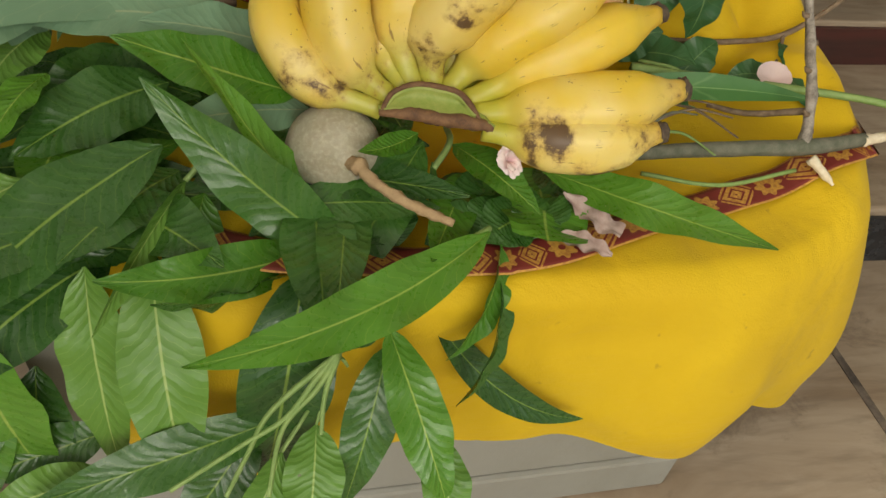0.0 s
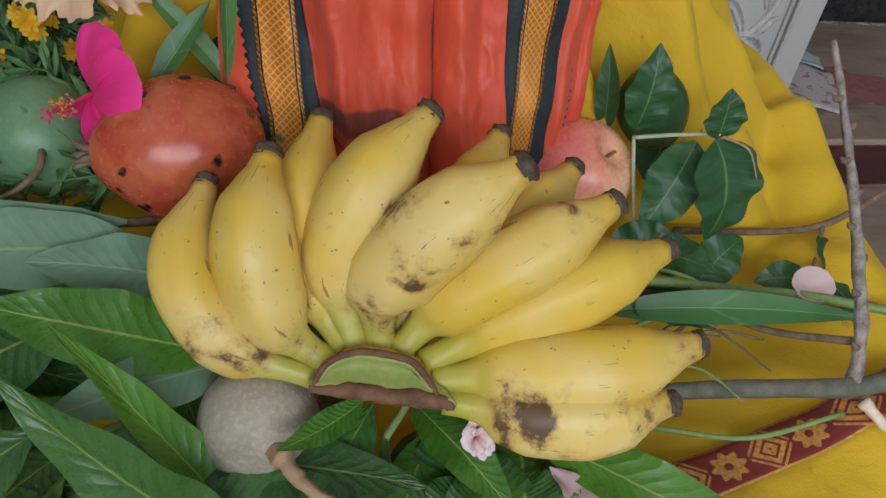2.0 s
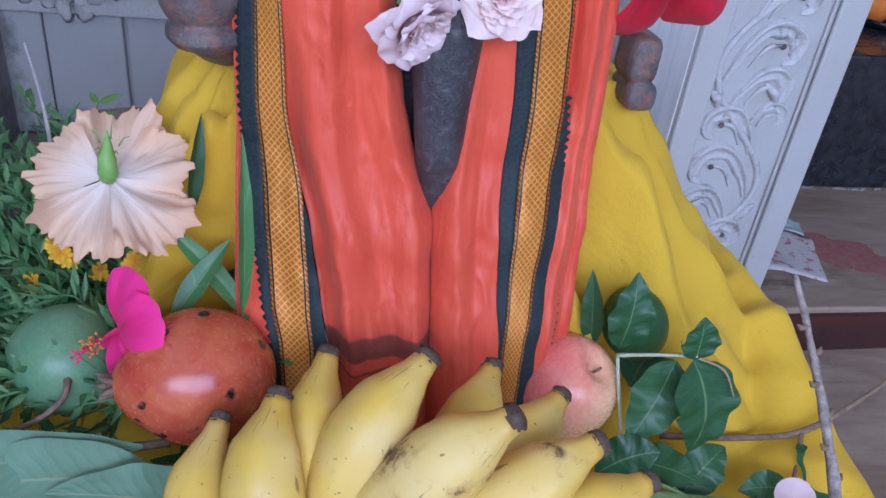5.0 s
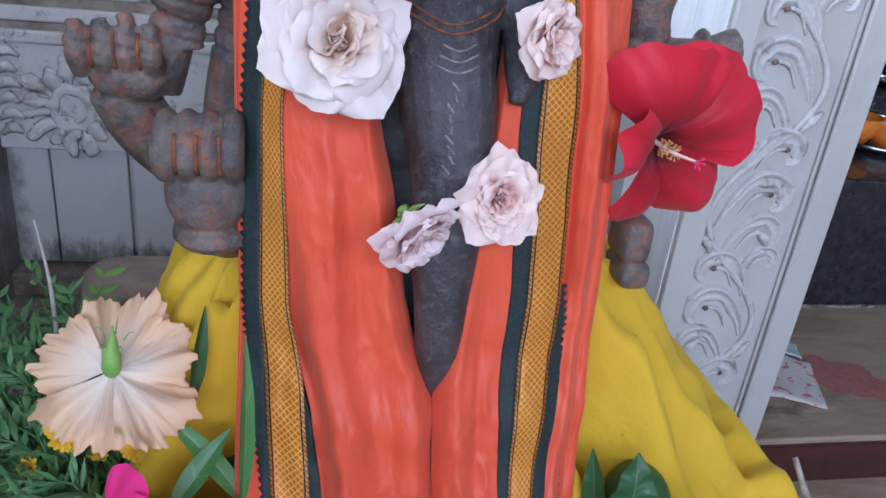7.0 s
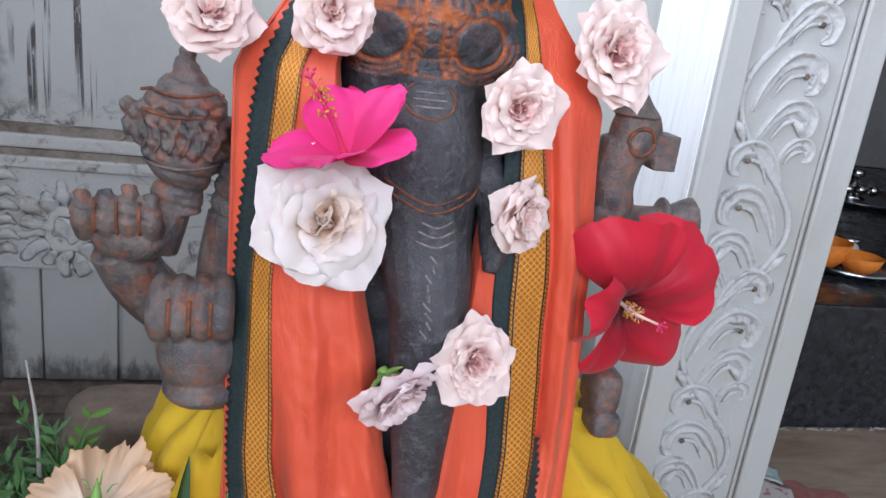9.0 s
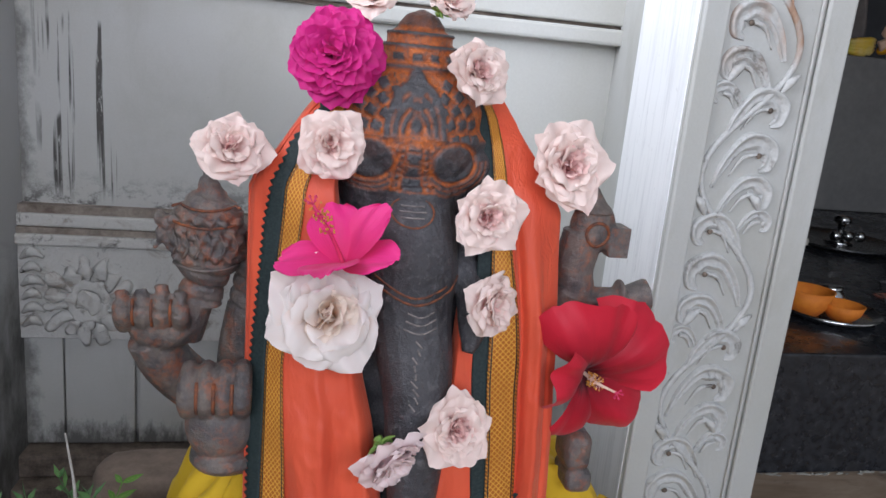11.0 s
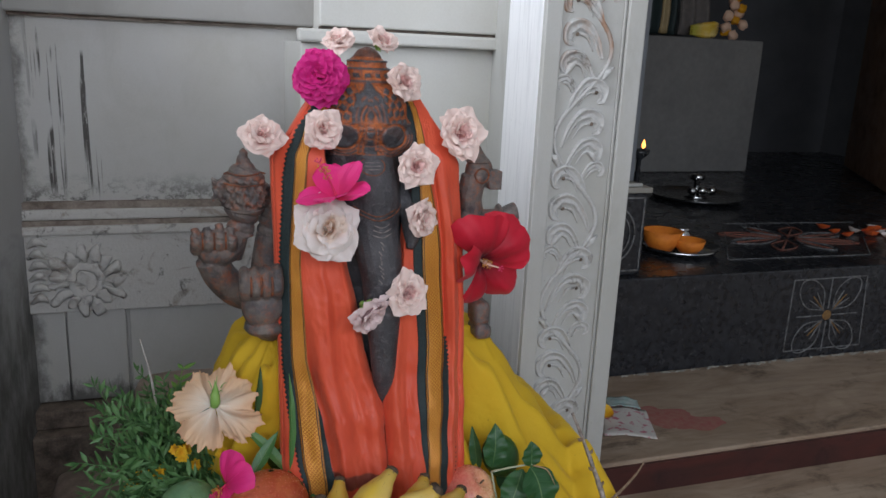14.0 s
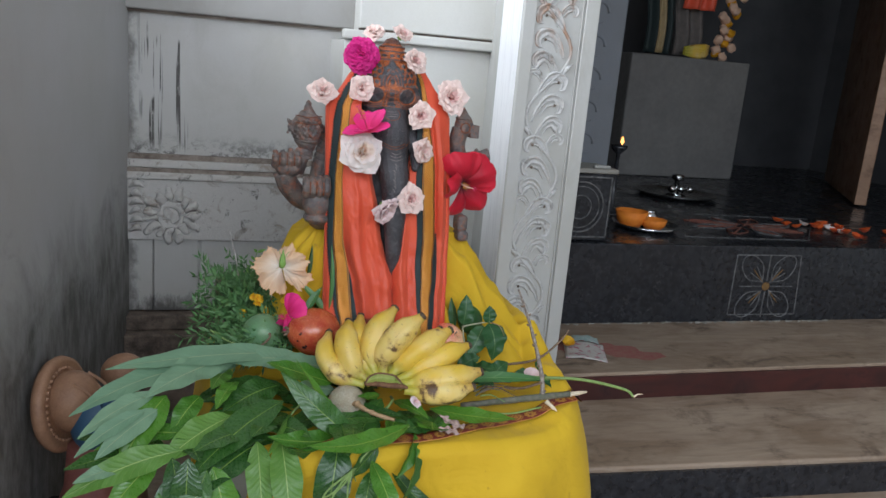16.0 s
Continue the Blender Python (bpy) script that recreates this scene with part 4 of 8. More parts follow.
def skirt(u, v):
    a = radians(40 - 260 * u)
    w, e = cloth_waist(a), cloth_rim(a)
    side = abs(math.cos(a))
    fold = (1 - 2 * abs(math.sin(a * 10 + 1.0 + 0.5 * math.sin(a * 3))) ** 0.6) * 0.7 + math.sin(a * 31 + 2.2) * 0.22 + 0.5 * noise.noise(Vector((a * 3, v * 1.5, 0.3)))
    out = Vector((math.cos(a), math.sin(a), 0))
    if v < 0.55:
        t = v / 0.55
        p = w.lerp(e, t)
        p.z = cloth_height(p.x, p.y, fold * (0.25 + 0.75 * math.sin(math.pi * min(1.0, 0.12 + t))))
        return p
    t = (v - 0.55) / 0.45
    p = e.copy()
    p.z = cloth_height(p.x, p.y, fold * 0.25)
    corner = math.exp(-((math.degrees(a) + 38) / 12) ** 2)
    hem = 0.198 - 0.035 * side - 0.045 * corner + 0.007 * math.sin(a * 5 + 0.6) + 0.006 * math.sin(a * 17)
    r = min(t / 0.10, 1.0)
    p += out * 0.012 * math.sin(r * math.pi / 2)
    p.z += (hem - p.z) * t
    sway = 0.012 * math.sin(a * 9 + 0.4) + 0.010 * math.sin(a * 16 + 1.2) + 0.006 * noise.noise(Vector((a * 9, t * 3, 5)))
    p += out * (sway * t * (0.5 + side) + 0.042 * math.sin(t * 2.2) * (1 if math.cos(a) > 0.0 else 0.3) * min(1, side * 2))
    return p


cloth = thing("pedestal_cloth", (0.02, 0.0, 0.345), "bright yellow cotton cloth draped over the pedestal", "cloth")
part("drape", sheet(skirt, 330, 110, 0.0), YELLOW, cloth)


def brocade():
    m = Nodes("maroon_brocade", 0.45, 0.15, 0.5)
    u, v = m.uv()
    k = m.math("MULTIPLY", u, 26.0)
    fr = m.math("SUBTRACT", m.math("FRACT", k), 0.5)
    odd = m.math("GREATER_THAN", m.math("FRACT", m.math("MULTIPLY", k, 0.5)), 0.5)
    y = m.math("MULTIPLY", m.math("SUBTRACT", v, 0.5), 1.15)
    r = m.math("SQRT", m.math("ADD", m.math("MULTIPLY", fr, fr), m.math("MULTIPLY", y, y)))
    dia = m.math("ADD", m.math("ABSOLUTE", fr), m.math("ABSOLUTE", y))
    ang = m.math("ARCTAN2", y, fr)
    petal = m.math("ADD", 0.36, m.math("MULTIPLY", m.math("COSINE", m.math("MULTIPLY", ang, 8.0)), 0.06))
    flower = m.math("MULTIPLY", m.math("LESS_THAN", r, petal), m.math("GREATER_THAN", r, 0.10))
    ring = m.math("LESS_THAN", m.math("ABSOLUTE", m.math("SUBTRACT", m.math("FRACT", m.math("MULTIPLY", dia, 4.2)), 0.5)), 0.33)
    diamond = m.math("MULTIPLY", ring, m.math("LESS_THAN", dia, 0.60))
    n = m.noise(m.world((420, 420, 420)), 1.0, 3)
    gold = m.math("ADD", m.math("MULTIPLY", odd, flower), m.math("MULTIPLY", m.math("SUBTRACT", 1.0, odd), diamond))
    edge = m.math("GREATER_THAN", m.math("ABSOLUTE", m.math("SUBTRACT", v, 0.5)), 0.45)
    gold = m.math("MAXIMUM", gold, edge)
    gold = m.math("MULTIPLY", gold, m.step(n, 0.35, 0.6, 0.5, 1.0))
    m.colour(m.mix(gold, (0.20, 0.028, 0.022), (0.58, 0.30, 0.06)))
    m.bump(m.math("ADD", gold, m.math("MULTIPLY", n, 0.4)), 0.4, 0.0008)
    return m.mat


BROCADE = brocade()


TRIM = spline([(0.357, -0.269, 0), (0.340, -0.275, 0), (0.247, -0.300, 0), (0.156, -0.324, 0), (0.062, -0.352, 0), (0.0, -0.358, 0), (-0.09, -0.352, 0), (-0.167, -0.332, 0), (-0.257, -0.256, 0), (-0.31, -0.235, 0)], 160)


def trim_line(u, v):
    i = round(u * 160)
    c = TRIM[i]
    d = (TRIM[min(i + 1, 160)] - TRIM[max(i - 1, 0)]).normalized()
    p = c + Vector((-d.y, d.x, 0)) * (0.5 - v) * 0.029
    p.z = cloth_height(p.x, p.y, 0) + 0.006 + 0.0015 * math.sin(u * 60) * v
    return p


part("brocade_trim", sheet(trim_line, 160, 6, 0.0008), BROCADE, cloth, "maroon brocade trim with gold flowers and lozenges")


# ---- fruits ----
def banana_skin():
    m = Nodes("banana_skin", 0.42, 0, 0.45)
    u, v = m.uv()
    at = m.where("Object")
    rnd = m.random()
    big = m.noise(at, 26, 4)
    fleck = m.noise(m.where("Object", (1, 1, 1)), 210, 3, 0.6)
    blot = m.noise(at, 17, 3, 0.5, 0.4)
    rag = m.noise(at, 95, 5, 0.7)
    c = m.mix(m.step(big, 0.3, 0.7), (0.68, 0.46, 0.045), (0.64, 0.44, 0.065))
    c = m.mix(m.step(m.noise(at, 15, 2), 0.40, 0.66, 0, 0.55), c, (0.74, 0.62, 0.30))
    c = m.mix(m.step(m.noise(m.where("Object", (1, 1, 1)), 60, 4), 0.60, 0.78, 0, 0.25), c, (0.60, 0.36, 0.06))
    green = m.step(v, 0.30, 0.12)
    c = m.mix(m.math("MULTIPLY", green, 0.75), c, (0.36, 0.38, 0.05))
    c = m.mix(m.step(v, 0.86, 0.97, 0, 0.6), c, (0.52, 0.31, 0.03))
    # bruises: a few ragged brown patches with a darker heart
    bruise = m.math("ADD", blot, m.math("MULTIPLY", m.math("SUBTRACT", rag, 0.5), 0.30))
    c = m.mix(m.step(bruise, 0.57, 0.63, 0, 0.5), c, (0.36, 0.19, 0.05))
    c = m.mix(m.step(bruise, 0.62, 0.66, 0, 0.9), c, (0.07, 0.030, 0.018))
    scratch = m.noise(m.where("UV", (30, 5, 1)), 1.0, 4, 0.6)
    c = m.mix(m.math("MULTIPLY", m.step(scratch, 0.65, 0.68), 0.7), c, (0.16, 0.07, 0.03))
    c = m.mix(m.step(fleck, 0.685, 0.71, 0, 0.75), c, (0.16, 0.07, 0.02))
    m.colour(c)
    m.rough(m.step(fleck, 0.3, 0.7, 0.36, 0.5))
    m.bump(m.math("ADD", m.math("MULTIPLY", fleck, 0.25), big), 0.2, 0.0015)
    m.soft(0.2, 0.004, (1, 0.7, 0.2))
    return m.mat


BANANA = banana_skin()
BANANA_TIP = plain("dried_banana_tip", (0.035, 0.024, 0.018), (0.12, 0.08, 0.05), 300, 0.85, 0.5)
CROWN_SKIN = plain("banana_crown", (0.09, 0.04, 0.02), (0.22, 0.11, 0.05), 110, 0.8, 0.5)
CROWN_CUT = plain("green_banana_cut", (0.20, 0.27, 0.045), (0.32, 0.34, 0.09), 90, 0.6, 0.3)

hand_of_bananas = thing("banana_bunch", (0.03, -0.25, 0.40), "hand of ripe yellow bananas with brown bruises", "bananas")


def banana(pts, r, turn=0.0, bend=0.0):
    prof = [(0, 0.38), (0.10, 0.36), (0.18, 0.42), (0.28, 0.82), (0.40, 1.02), (0.62, 1.06), (0.78, 0.92), (0.87, 0.64), (0.94, 0.42), (1, 0.34)]
    prof = [(a, b * r * 0.95) for a, b in prof]
    five = lambda t, v: 1 + 0.05 * math.cos(5 * (t + turn)) * min(1, v * 4) * (1 - v * 0.4)
    ob = part("banana", tube(pts, prof, 20, 30, squash=five), BANANA, hand_of_bananas)
    a, b = Vector(pts[-1]), Vector(pts[-1]) + (Vector(pts[-1]) - Vector(pts[-2])).normalized() * 0.006
    d = (b - a)
    part("tip", tube([a - d * 0.25, a + d * 0.5, b], [(0, r * 0.345), (0.6, r * 0.33), (1, r * 0.20)], 10, 6, wobble=0.3, seed=int(turn * 9)), BANANA_TIP, ob, "black dried banana tip")


banana([(-0.058, -0.276, 0.443), (-0.101, -0.262, 0.456), (-0.124, -0.234, 0.487), (-0.113, -0.192, 0.511)], 0.0192, 0.3)
banana([(-0.050, -0.272, 0.448), (-0.078, -0.256, 0.470), (-0.087, -0.233, 0.507), (-0.079, -0.198, 0.534)], 0.0226, 0.9)
banana([(-0.042, -0.266, 0.452), (-0.055, -0.238, 0.470), (-0.060, -0.203, 0.504), (-0.049, -0.157, 0.530)], 0.0210, 1.7)
banana([(-0.035, -0.267, 0.452), (-0.044, -0.240, 0.486), (-0.028, -0.221, 0.527), (0.006, -0.196, 0.558)], 0.0234, 2.2)
banana([(-0.023, -0.267, 0.454), (-0.021, -0.254, 0.488), (0.008, -0.252, 0.530), (0.044, -0.249, 0.560)], 0.0246, 2.9)
banana([(-0.014, -0.270, 0.453), (0.013, -0.257, 0.476), (0.056, -0.254, 0.508), (0.101, -0.243, 0.531)], 0.0234, 3.4)
banana([(0.000, -0.277, 0.450), (0.042, -0.267, 0.466), (0.091, -0.261, 0.490), (0.137, -0.250, 0.503)], 0.0222, 4.1)
banana([(0.004, -0.285, 0.445), (0.045, -0.287, 0.450), (0.097, -0.296, 0.460), (0.150, -0.291, 0.468)], 0.0246, 5.0)
banana([(0.010, -0.293, 0.438), (0.047, -0.304, 0.436), (0.088, -0.314, 0.441), (0.130, -0.314, 0.449)], 0.0222, 5.6)
banana([(-0.020, -0.262, 0.448), (0.005, -0.235, 0.475), (0.034, -0.205, 0.508), (0.055, -0.172, 0.528)], 0.0210, 0.6)
banana([(-0.008, -0.262, 0.446), (0.030, -0.235, 0.466), (0.070, -0.208, 0.494), (0.101, -0.183, 0.511)], 0.0210, 1.2)

crown_top = [(-0.0600, -0.2885, 0.4525), (-0.0521, -0.2818, 0.4611), (-0.0370, -0.2791, 0.4652), (-0.0221, -0.2817, 0.4648), (-0.0088, -0.2862, 0.4631), (-0.0003, -0.2947, 0.4570), (0.0040, -0.3012, 0.4510)]
crown_low = [(-0.0620, -0.2890, 0.4505), (-0.0407, -0.2930, 0.4515), (-0.0199, -0.2974, 0.4502), (0.0050, -0.3025, 0.4490), (0.0125, -0.3065, 0.4480)]
crown = part("crown", tube(crown_low, [(0, 0.0022), (0.25, 0.0044), (0.6, 0.0048), (0.9, 0.003), (1, 0.0012)], 10, 30, wobble=0.35, seed=3), CROWN_SKIN, hand_of_bananas, "brown torn crown of the bananas")
part("crown_rim", tube(crown_top, [(0, 0.0016), (0.3, 0.0021), (0.7, 0.0022), (1, 0.0014)], 8, 36, wobble=0.3, seed=6), CROWN_SKIN, crown, "dark dried rim of the cut")
TOP_LINE, LOW_LINE = spline(crown_top, 40), spline(crown_low, 40)


def cut_surface(u, v):
    p = TOP_LINE[round(u * 40)].lerp(LOW_LINE[round(u * 40)], v)
    return p + Vector((0, 0.006 * math.sin(math.pi * v), -0.002 * math.sin(math.pi * v)))


part("cut_face", sheet(cut_surface, 40, 8, 0.003), CROWN_CUT, crown, "pale green cut face")
part("crown_body", tube([(-0.056, -0.279, 0.446), (-0.034, -0.273, 0.453), (-0.010, -0.279, 0.450), (0.006, -0.293, 0.442)], [(0, 0.006), (0.5, 0.0085), (1, 0.006)], 12, 18), BANANA, crown)


def fruit_skin(name, a, b, rough, pit=0.0, spots=None, blush=None, scale=26, gloss=0.45):
    m = Nodes(name, rough, 0, gloss)
    at = m.where("Object")
    big = m.noise(at, scale, 4, 0.55, 0.5)
    fine = m.noise(at, 330, 3)
    c = m.mix(m.step(big, 0.34, 0.66), a, b)
    c = m.mix(m.step(fine, 0.45, 0.8, 0, 0.35), c, tuple(min(1, k * 1.7 + 0.03) for k in a))
    if blush:
        x, y, z = m.xyz(m.where("Object"))
        side = m.math("ADD", m.math("MULTIPLY", x, -14.0), m.math("MULTIPLY", z, 11.0))
        streak = m.noise(m.where("Object", (120, 120, 14)), 1.0, 3)
        f = m.math("MULTIPLY", m.step(m.math("ADD", side, m.math("MULTIPLY", streak, 0.9)), 0.45, 1.5), 0.85)
        c = m.mix(f, c, blush)
    if spots:
        s = m.node("ShaderNodeTexVoronoi", Vector=m.where("Object"), Scale=52.0).outputs["Distance"]
        w = m.noise(at, 150, 3)
        keep = m.step(m.noise(at, 34, 2), 0.38, 0.42)
        dark = m.math("MULTIPLY", keep, m.step(m.math("ADD", s, m.math("MULTIPLY", w, 0.28)), 0.40, 0.33))
        c = m.mix(dark, c, spots)
    m.colour(c)
    m.rough(m.step(fine, 0.3, 0.7, rough - 0.06, rough + 0.1))
    m.bump(m.math("ADD", m.math("MULTIPLY", fine, pit), big), 0.25, 0.001 + 0.001 * pit)
    m.soft(0.12, 0.004, (1, 0.4, 0.2))
    return m.mat


POM_SKIN = fruit_skin("pomegranate_skin", (0.40, 0.055, 0.025), (0.52, 0.135, 0.050), 0.20, 0.2, (0.022, 0.014, 0.016), None, 62)
MANGO_SKIN = fruit_skin("green_mango_skin", (0.11, 0.225, 0.11), (0.16, 0.275, 0.13), 0.36, 0.15, None, None, 20)
APPLE_SKIN = fruit_skin("apple_skin", (0.90, 0.62, 0.32), (0.84, 0.50, 0.24), 0.26, 0.05, None, (0.74, 0.14, 0.13))
SHELL_SKIN = fruit_skin("wood_apple_shell", (0.40, 0.36, 0.27), (0.30, 0.26, 0.18), 0.85, 1.0, None, None, 45, 0.2)
LIME_SKIN = fruit_skin("lime_skin", (0.025, 0.085, 0.022), (0.04, 0.12, 0.03), 0.35, 1.0)
BARK = plain("brown_bark", (0.12, 0.075, 0.045), (0.24, 0.17, 0.11), 150, 0.85, 0.6, dist=0.002)
PALE_WOOD = plain("pale_dry_stem", (0.42, 0.28, 0.15), (0.30, 0.19, 0.10), 130, 0.8, 0.5, dist=0.002)


def fruit(profile, c, axis, sides=40, lumps=0.02, seed=0):
    """A turned fruit about an axis, slightly uneven. profile: (radius, along the axis)."""
    bm = lathe(profile, (0, 0, 0), sides)
    for v in bm.verts:
        k = 1 + lumps * noise.noise(v.co * 26 + Vector((seed * 3.1, 0, 0)))
        v.co = v.co * k
    q = Vector(axis).to_track_quat("Z", "Y").to_matrix().to_4x4()
    bmesh.ops.transform(bm, matrix=Matrix.Translation(c) @ q, verts=bm.verts)
    return bm


def rounded(r, h, flat=1.0, n=18, top=0.0, bottom=0.0):
    """Profile of a ball of radius r and half height h; top and bottom: depth of a dimple."""
    out = []
    for i in range(n + 1):
        a = -math.pi / 2 + math.pi * i / n
        rr = r * math.cos(a) ** flat
        z = h * math.sin(a)
        if top:
            z -= top * math.exp(-(rr / (0.28 * r)) ** 2) * (1 if a > 0 else 0)
        if bottom:
            z += bottom * math.exp(-(rr / (0.28 * r)) ** 2) * (1 if a < 0 else 0)
        out.append((max(rr, 0.0002), z))
    return out


pom = thing("pomegranate", (-0.132, -0.128, 0.44), "red pomegranate with black spots and dried calyx", "pomegranate")
POM_C, POM_AX = Vector((-0.130, -0.128, 0.490)), Vector((-0.93, -0.30, 0.16)).normalized()
prof = [(r, z) for r, z in rounded(0.0455, 0.050, 0.92)]
prof = [(r * (1 - 0.10 * max(0, z / 0.05) ** 2), z + (0.006 * max(0, z / 0.05) ** 6)) for r, z in prof]
part("skin", fruit(prof, POM_C, POM_AX, 44, 0.03, 1), POM_SKIN, pom)
for i in range(5):
    a = i * 2 * math.pi / 5
    q = POM_AX.to_track_quat("Z", "Y")
    e = lambda r, z: POM_C + q @ Vector((r * math.cos(a), r * math.sin(a), z))
    part("calyx_lobe", tube([e(0.004, 0.053), e(0.006, 0.059), e(0.009 + 0.002 * (i % 2), 0.064)], [(0, 0.003), (0.6, 0.0022), (1, 0.0006)], 6, 6), BARK, pom, "dried brown calyx lobe")

mango = thing("green_mango", (-0.224, -0.085, 0.43), "unripe green mango with a cut stalk", "mango")
part("skin", fruit(rounded(0.0385, 0.044), (-0.224, -0.085, 0.472), (0.15, -0.6, 0.45), 40, 0.03, 2), MANGO_SKIN, mango)
part("stalk", tube([(-0.216, -0.119, 0.484), (-0.213, -0.129, 0.487), (-0.216, -0.136, 0.480), (-0.236, -0.142, 0.466), (-0.275, -0.146, 0.452)], [(0, 0.0036), (0.25, 0.0022), (1, 0.0016)], 8, 18, wobble=0.3), BARK, mango, "brown woody stalk")

apple = thing("apple", (0.137, -0.112, 0.415), "yellow-pink apple with a red blush", "apple")
part("skin", fruit(rounded(0.041, 0.041, 0.9, 20, 0.012, 0.006), (0.137, -0.112, 0.455), (0.42, -0.35, 0.75), 40, 0.025, 4), APPLE_SKIN, apple)
part("stalk", tube([(0.150, -0.122, 0.475), (0.155, -0.127, 0.485)], 0.0013, 6, 4), BARK, apple)

wood_apple = thing("wood_apple", (-0.088, -0.279, 0.375), "grey-green wood apple with a rough dry stalk", "wood apple")
part("shell", fruit(rounded(0.0335, 0.0335), (-0.089, -0.277, 0.410), (0.5, -0.6, -0.1), 36, 0.03, 7), SHELL_SKIN, wood_apple)
part("stalk", tube([(-0.086, -0.295, 0.415), (-0.0765, -0.3120, 0.4240), (-0.0660, -0.3270, 0.4210), (-0.0450, -0.3440, 0.4170), (-0.0215, -0.3600, 0.4150)], [(0, 0.0040), (0.15, 0.0046), (0.26, 0.0060), (0.33, 0.0040), (0.45, 0.0044), (0.52, 0.0034), (0.64, 0.0042), (0.7, 0.0032), (0.86, 0.0036), (1, 0.0024)], 9, 40, wobble=0.5, seed=2), PALE_WOOD, wood_apple, "pale knobbly dry stalk")

lime = thing("lime", (0.194, -0.094, 0.455), "dark green bumpy lime beside the apple", "lime")
part("skin", fruit(rounded(0.026, 0.031), (0.194, -0.090, 0.497), (-0.3, 0.2, 1), 32, 0.03, 9), LIME_SKIN, lime)


# ---- flowers ----
def petal_mat(name, base, tip, vein, rough=0.55, relief=0.08, rays=0.0, edge=None, throat=None):
    """Petal skin: colour runs from base to tip, fine veins along it; rays: reach of pale rays from the heart; edge: tint of the rim."""
    m = Nodes(name, rough, 0, 0.3)
    u, v = m.uv()
    n = m.noise(m.where("Object"), 90, 3)
    veins = m.noise(m.where("UV", (26, 2, 1)), 1.0, 3)
    c = m.mix(m.step(m.math("ADD", v, m.math("MULTIPLY", n, 0.25)), 0.2, 0.95), base, tip)
    c = m.mix(m.math("MULTIPLY", m.step(veins, 0.52, 0.68), m.step(v, 1.0, 0.3, 0.0, 0.55)), c, vein)
    if rays:
        ray = m.noise(m.where("UV", (17, 0.5, 1)), 1.0, 3, 0.6)
        away = m.math("ABSOLUTE", m.math("SUBTRACT", u, 0.5))
        reach = m.math("ADD", m.math("SUBTRACT", rays, m.math("MULTIPLY", away, 0.9)), m.math("MULTIPLY", m.math("SUBTRACT", ray, 0.5), 1.5))
        c = m.mix(m.math("MULTIPLY", m.step(m.math("SUBTRACT", reach, v), 0.0, 0.30), 0.85), c, base)
    if throat:
        c = m.mix(m.step(m.math("ADD", v, m.math("MULTIPLY", veins, 0.22)), 0.42, 0.26), c, throat)
    if edge:
        c = m.mix(m.step(m.math("ADD", v, m.math("MULTIPLY", n, 0.10)), 0.98, 1.06, 0, 0.6), c, edge)
    m.colour(c)
    m.bump(m.math("ADD", veins, m.math("MULTIPLY", n, 0.4)), relief, 0.0012)
    m.sheen(0.1)
    m.thin(0.25)
    return m.mat


ROSE_PINK = petal_mat("pale_pink_petal", (0.84, 0.44, 0.40), (0.90, 0.735, 0.67), (0.86, 0.57, 0.53))
ROSE_WHITE = petal_mat("cream_white_petal", (0.84, 0.58, 0.42), (0.86, 0.79, 0.75), (0.85, 0.70, 0.62))
ROSE_HEART = petal_mat("deep_pink_petal", (0.80, 0.30, 0.31), (0.88, 0.62, 0.58), (0.82, 0.43, 0.43))
ROSE_CREAM = petal_mat("cream_petal", (0.78, 0.42, 0.19), (0.86, 0.74, 0.64), (0.84, 0.60, 0.42))
ROSE_MAUVE = petal_mat("mauve_pink_petal", (0.80, 0.50, 0.52), (0.88, 0.73, 0.72), (0.80, 0.53, 0.57))
ROSE_MAGENTA = petal_mat("magenta_petal", (0.42, 0.008, 0.13), (0.68, 0.022, 0.25), (0.40, 0.008, 0.13))
HIB_RED = petal_mat("red_hibiscus_petal", (0.17, 0.002, 0.010), (0.62, 0.016, 0.040), (0.46, 0.008, 0.025), 0.5, 0.35, throat=(0.085, 0.001, 0.006))
HIB_PINK = petal_mat("hot_pink_petal", (0.72, 0.014, 0.14), (0.88, 0.040, 0.27), (0.70, 0.014, 0.15), 0.5, 0.25)
HIB_PEACH = petal_mat("peach_petal", (0.90, 0.82, 0.72), (0.84, 0.58, 0.37), (0.80, 0.52, 0.34), 0.6, 0.55, 0.34, (0.86, 0.46, 0.24))
POLLEN = plain("yellow_pollen", (0.72, 0.36, 0.05), (0.50, 0.18, 0.03), 300, 0.8, 0.3)
STAMEN = plain("pale_stamen", (0.86, 0.66, 0.54), (0.80, 0.50, 0.42), 200, 0.6, 0.1)
STAMEN_PINK = plain("pink_stamen", (0.70, 0.05, 0.15), (0.60, 0.03, 0.12), 200, 0.5, 0.1)
DRY_TWIG = plain("dry_twig", (0.30, 0.27, 0.24), (0.46, 0.43, 0.40), 90, 0.8, 0.4)
CALYX = plain("green_calyx", (0.17, 0.34, 0.06), (0.25, 0.42, 0.10), 120, 0.55, 0.2)
YELLOW_PETAL = petal_mat("yellow_petal", (0.75, 0.36, 0.01), (0.80, 0.50, 0.02), (0.6, 0.25, 0.01))
MARIGOLD = petal_mat("orange_red_petal", (0.55, 0.06, 0.01), (0.70, 0.12, 0.02), (0.4, 0.03, 0.01))


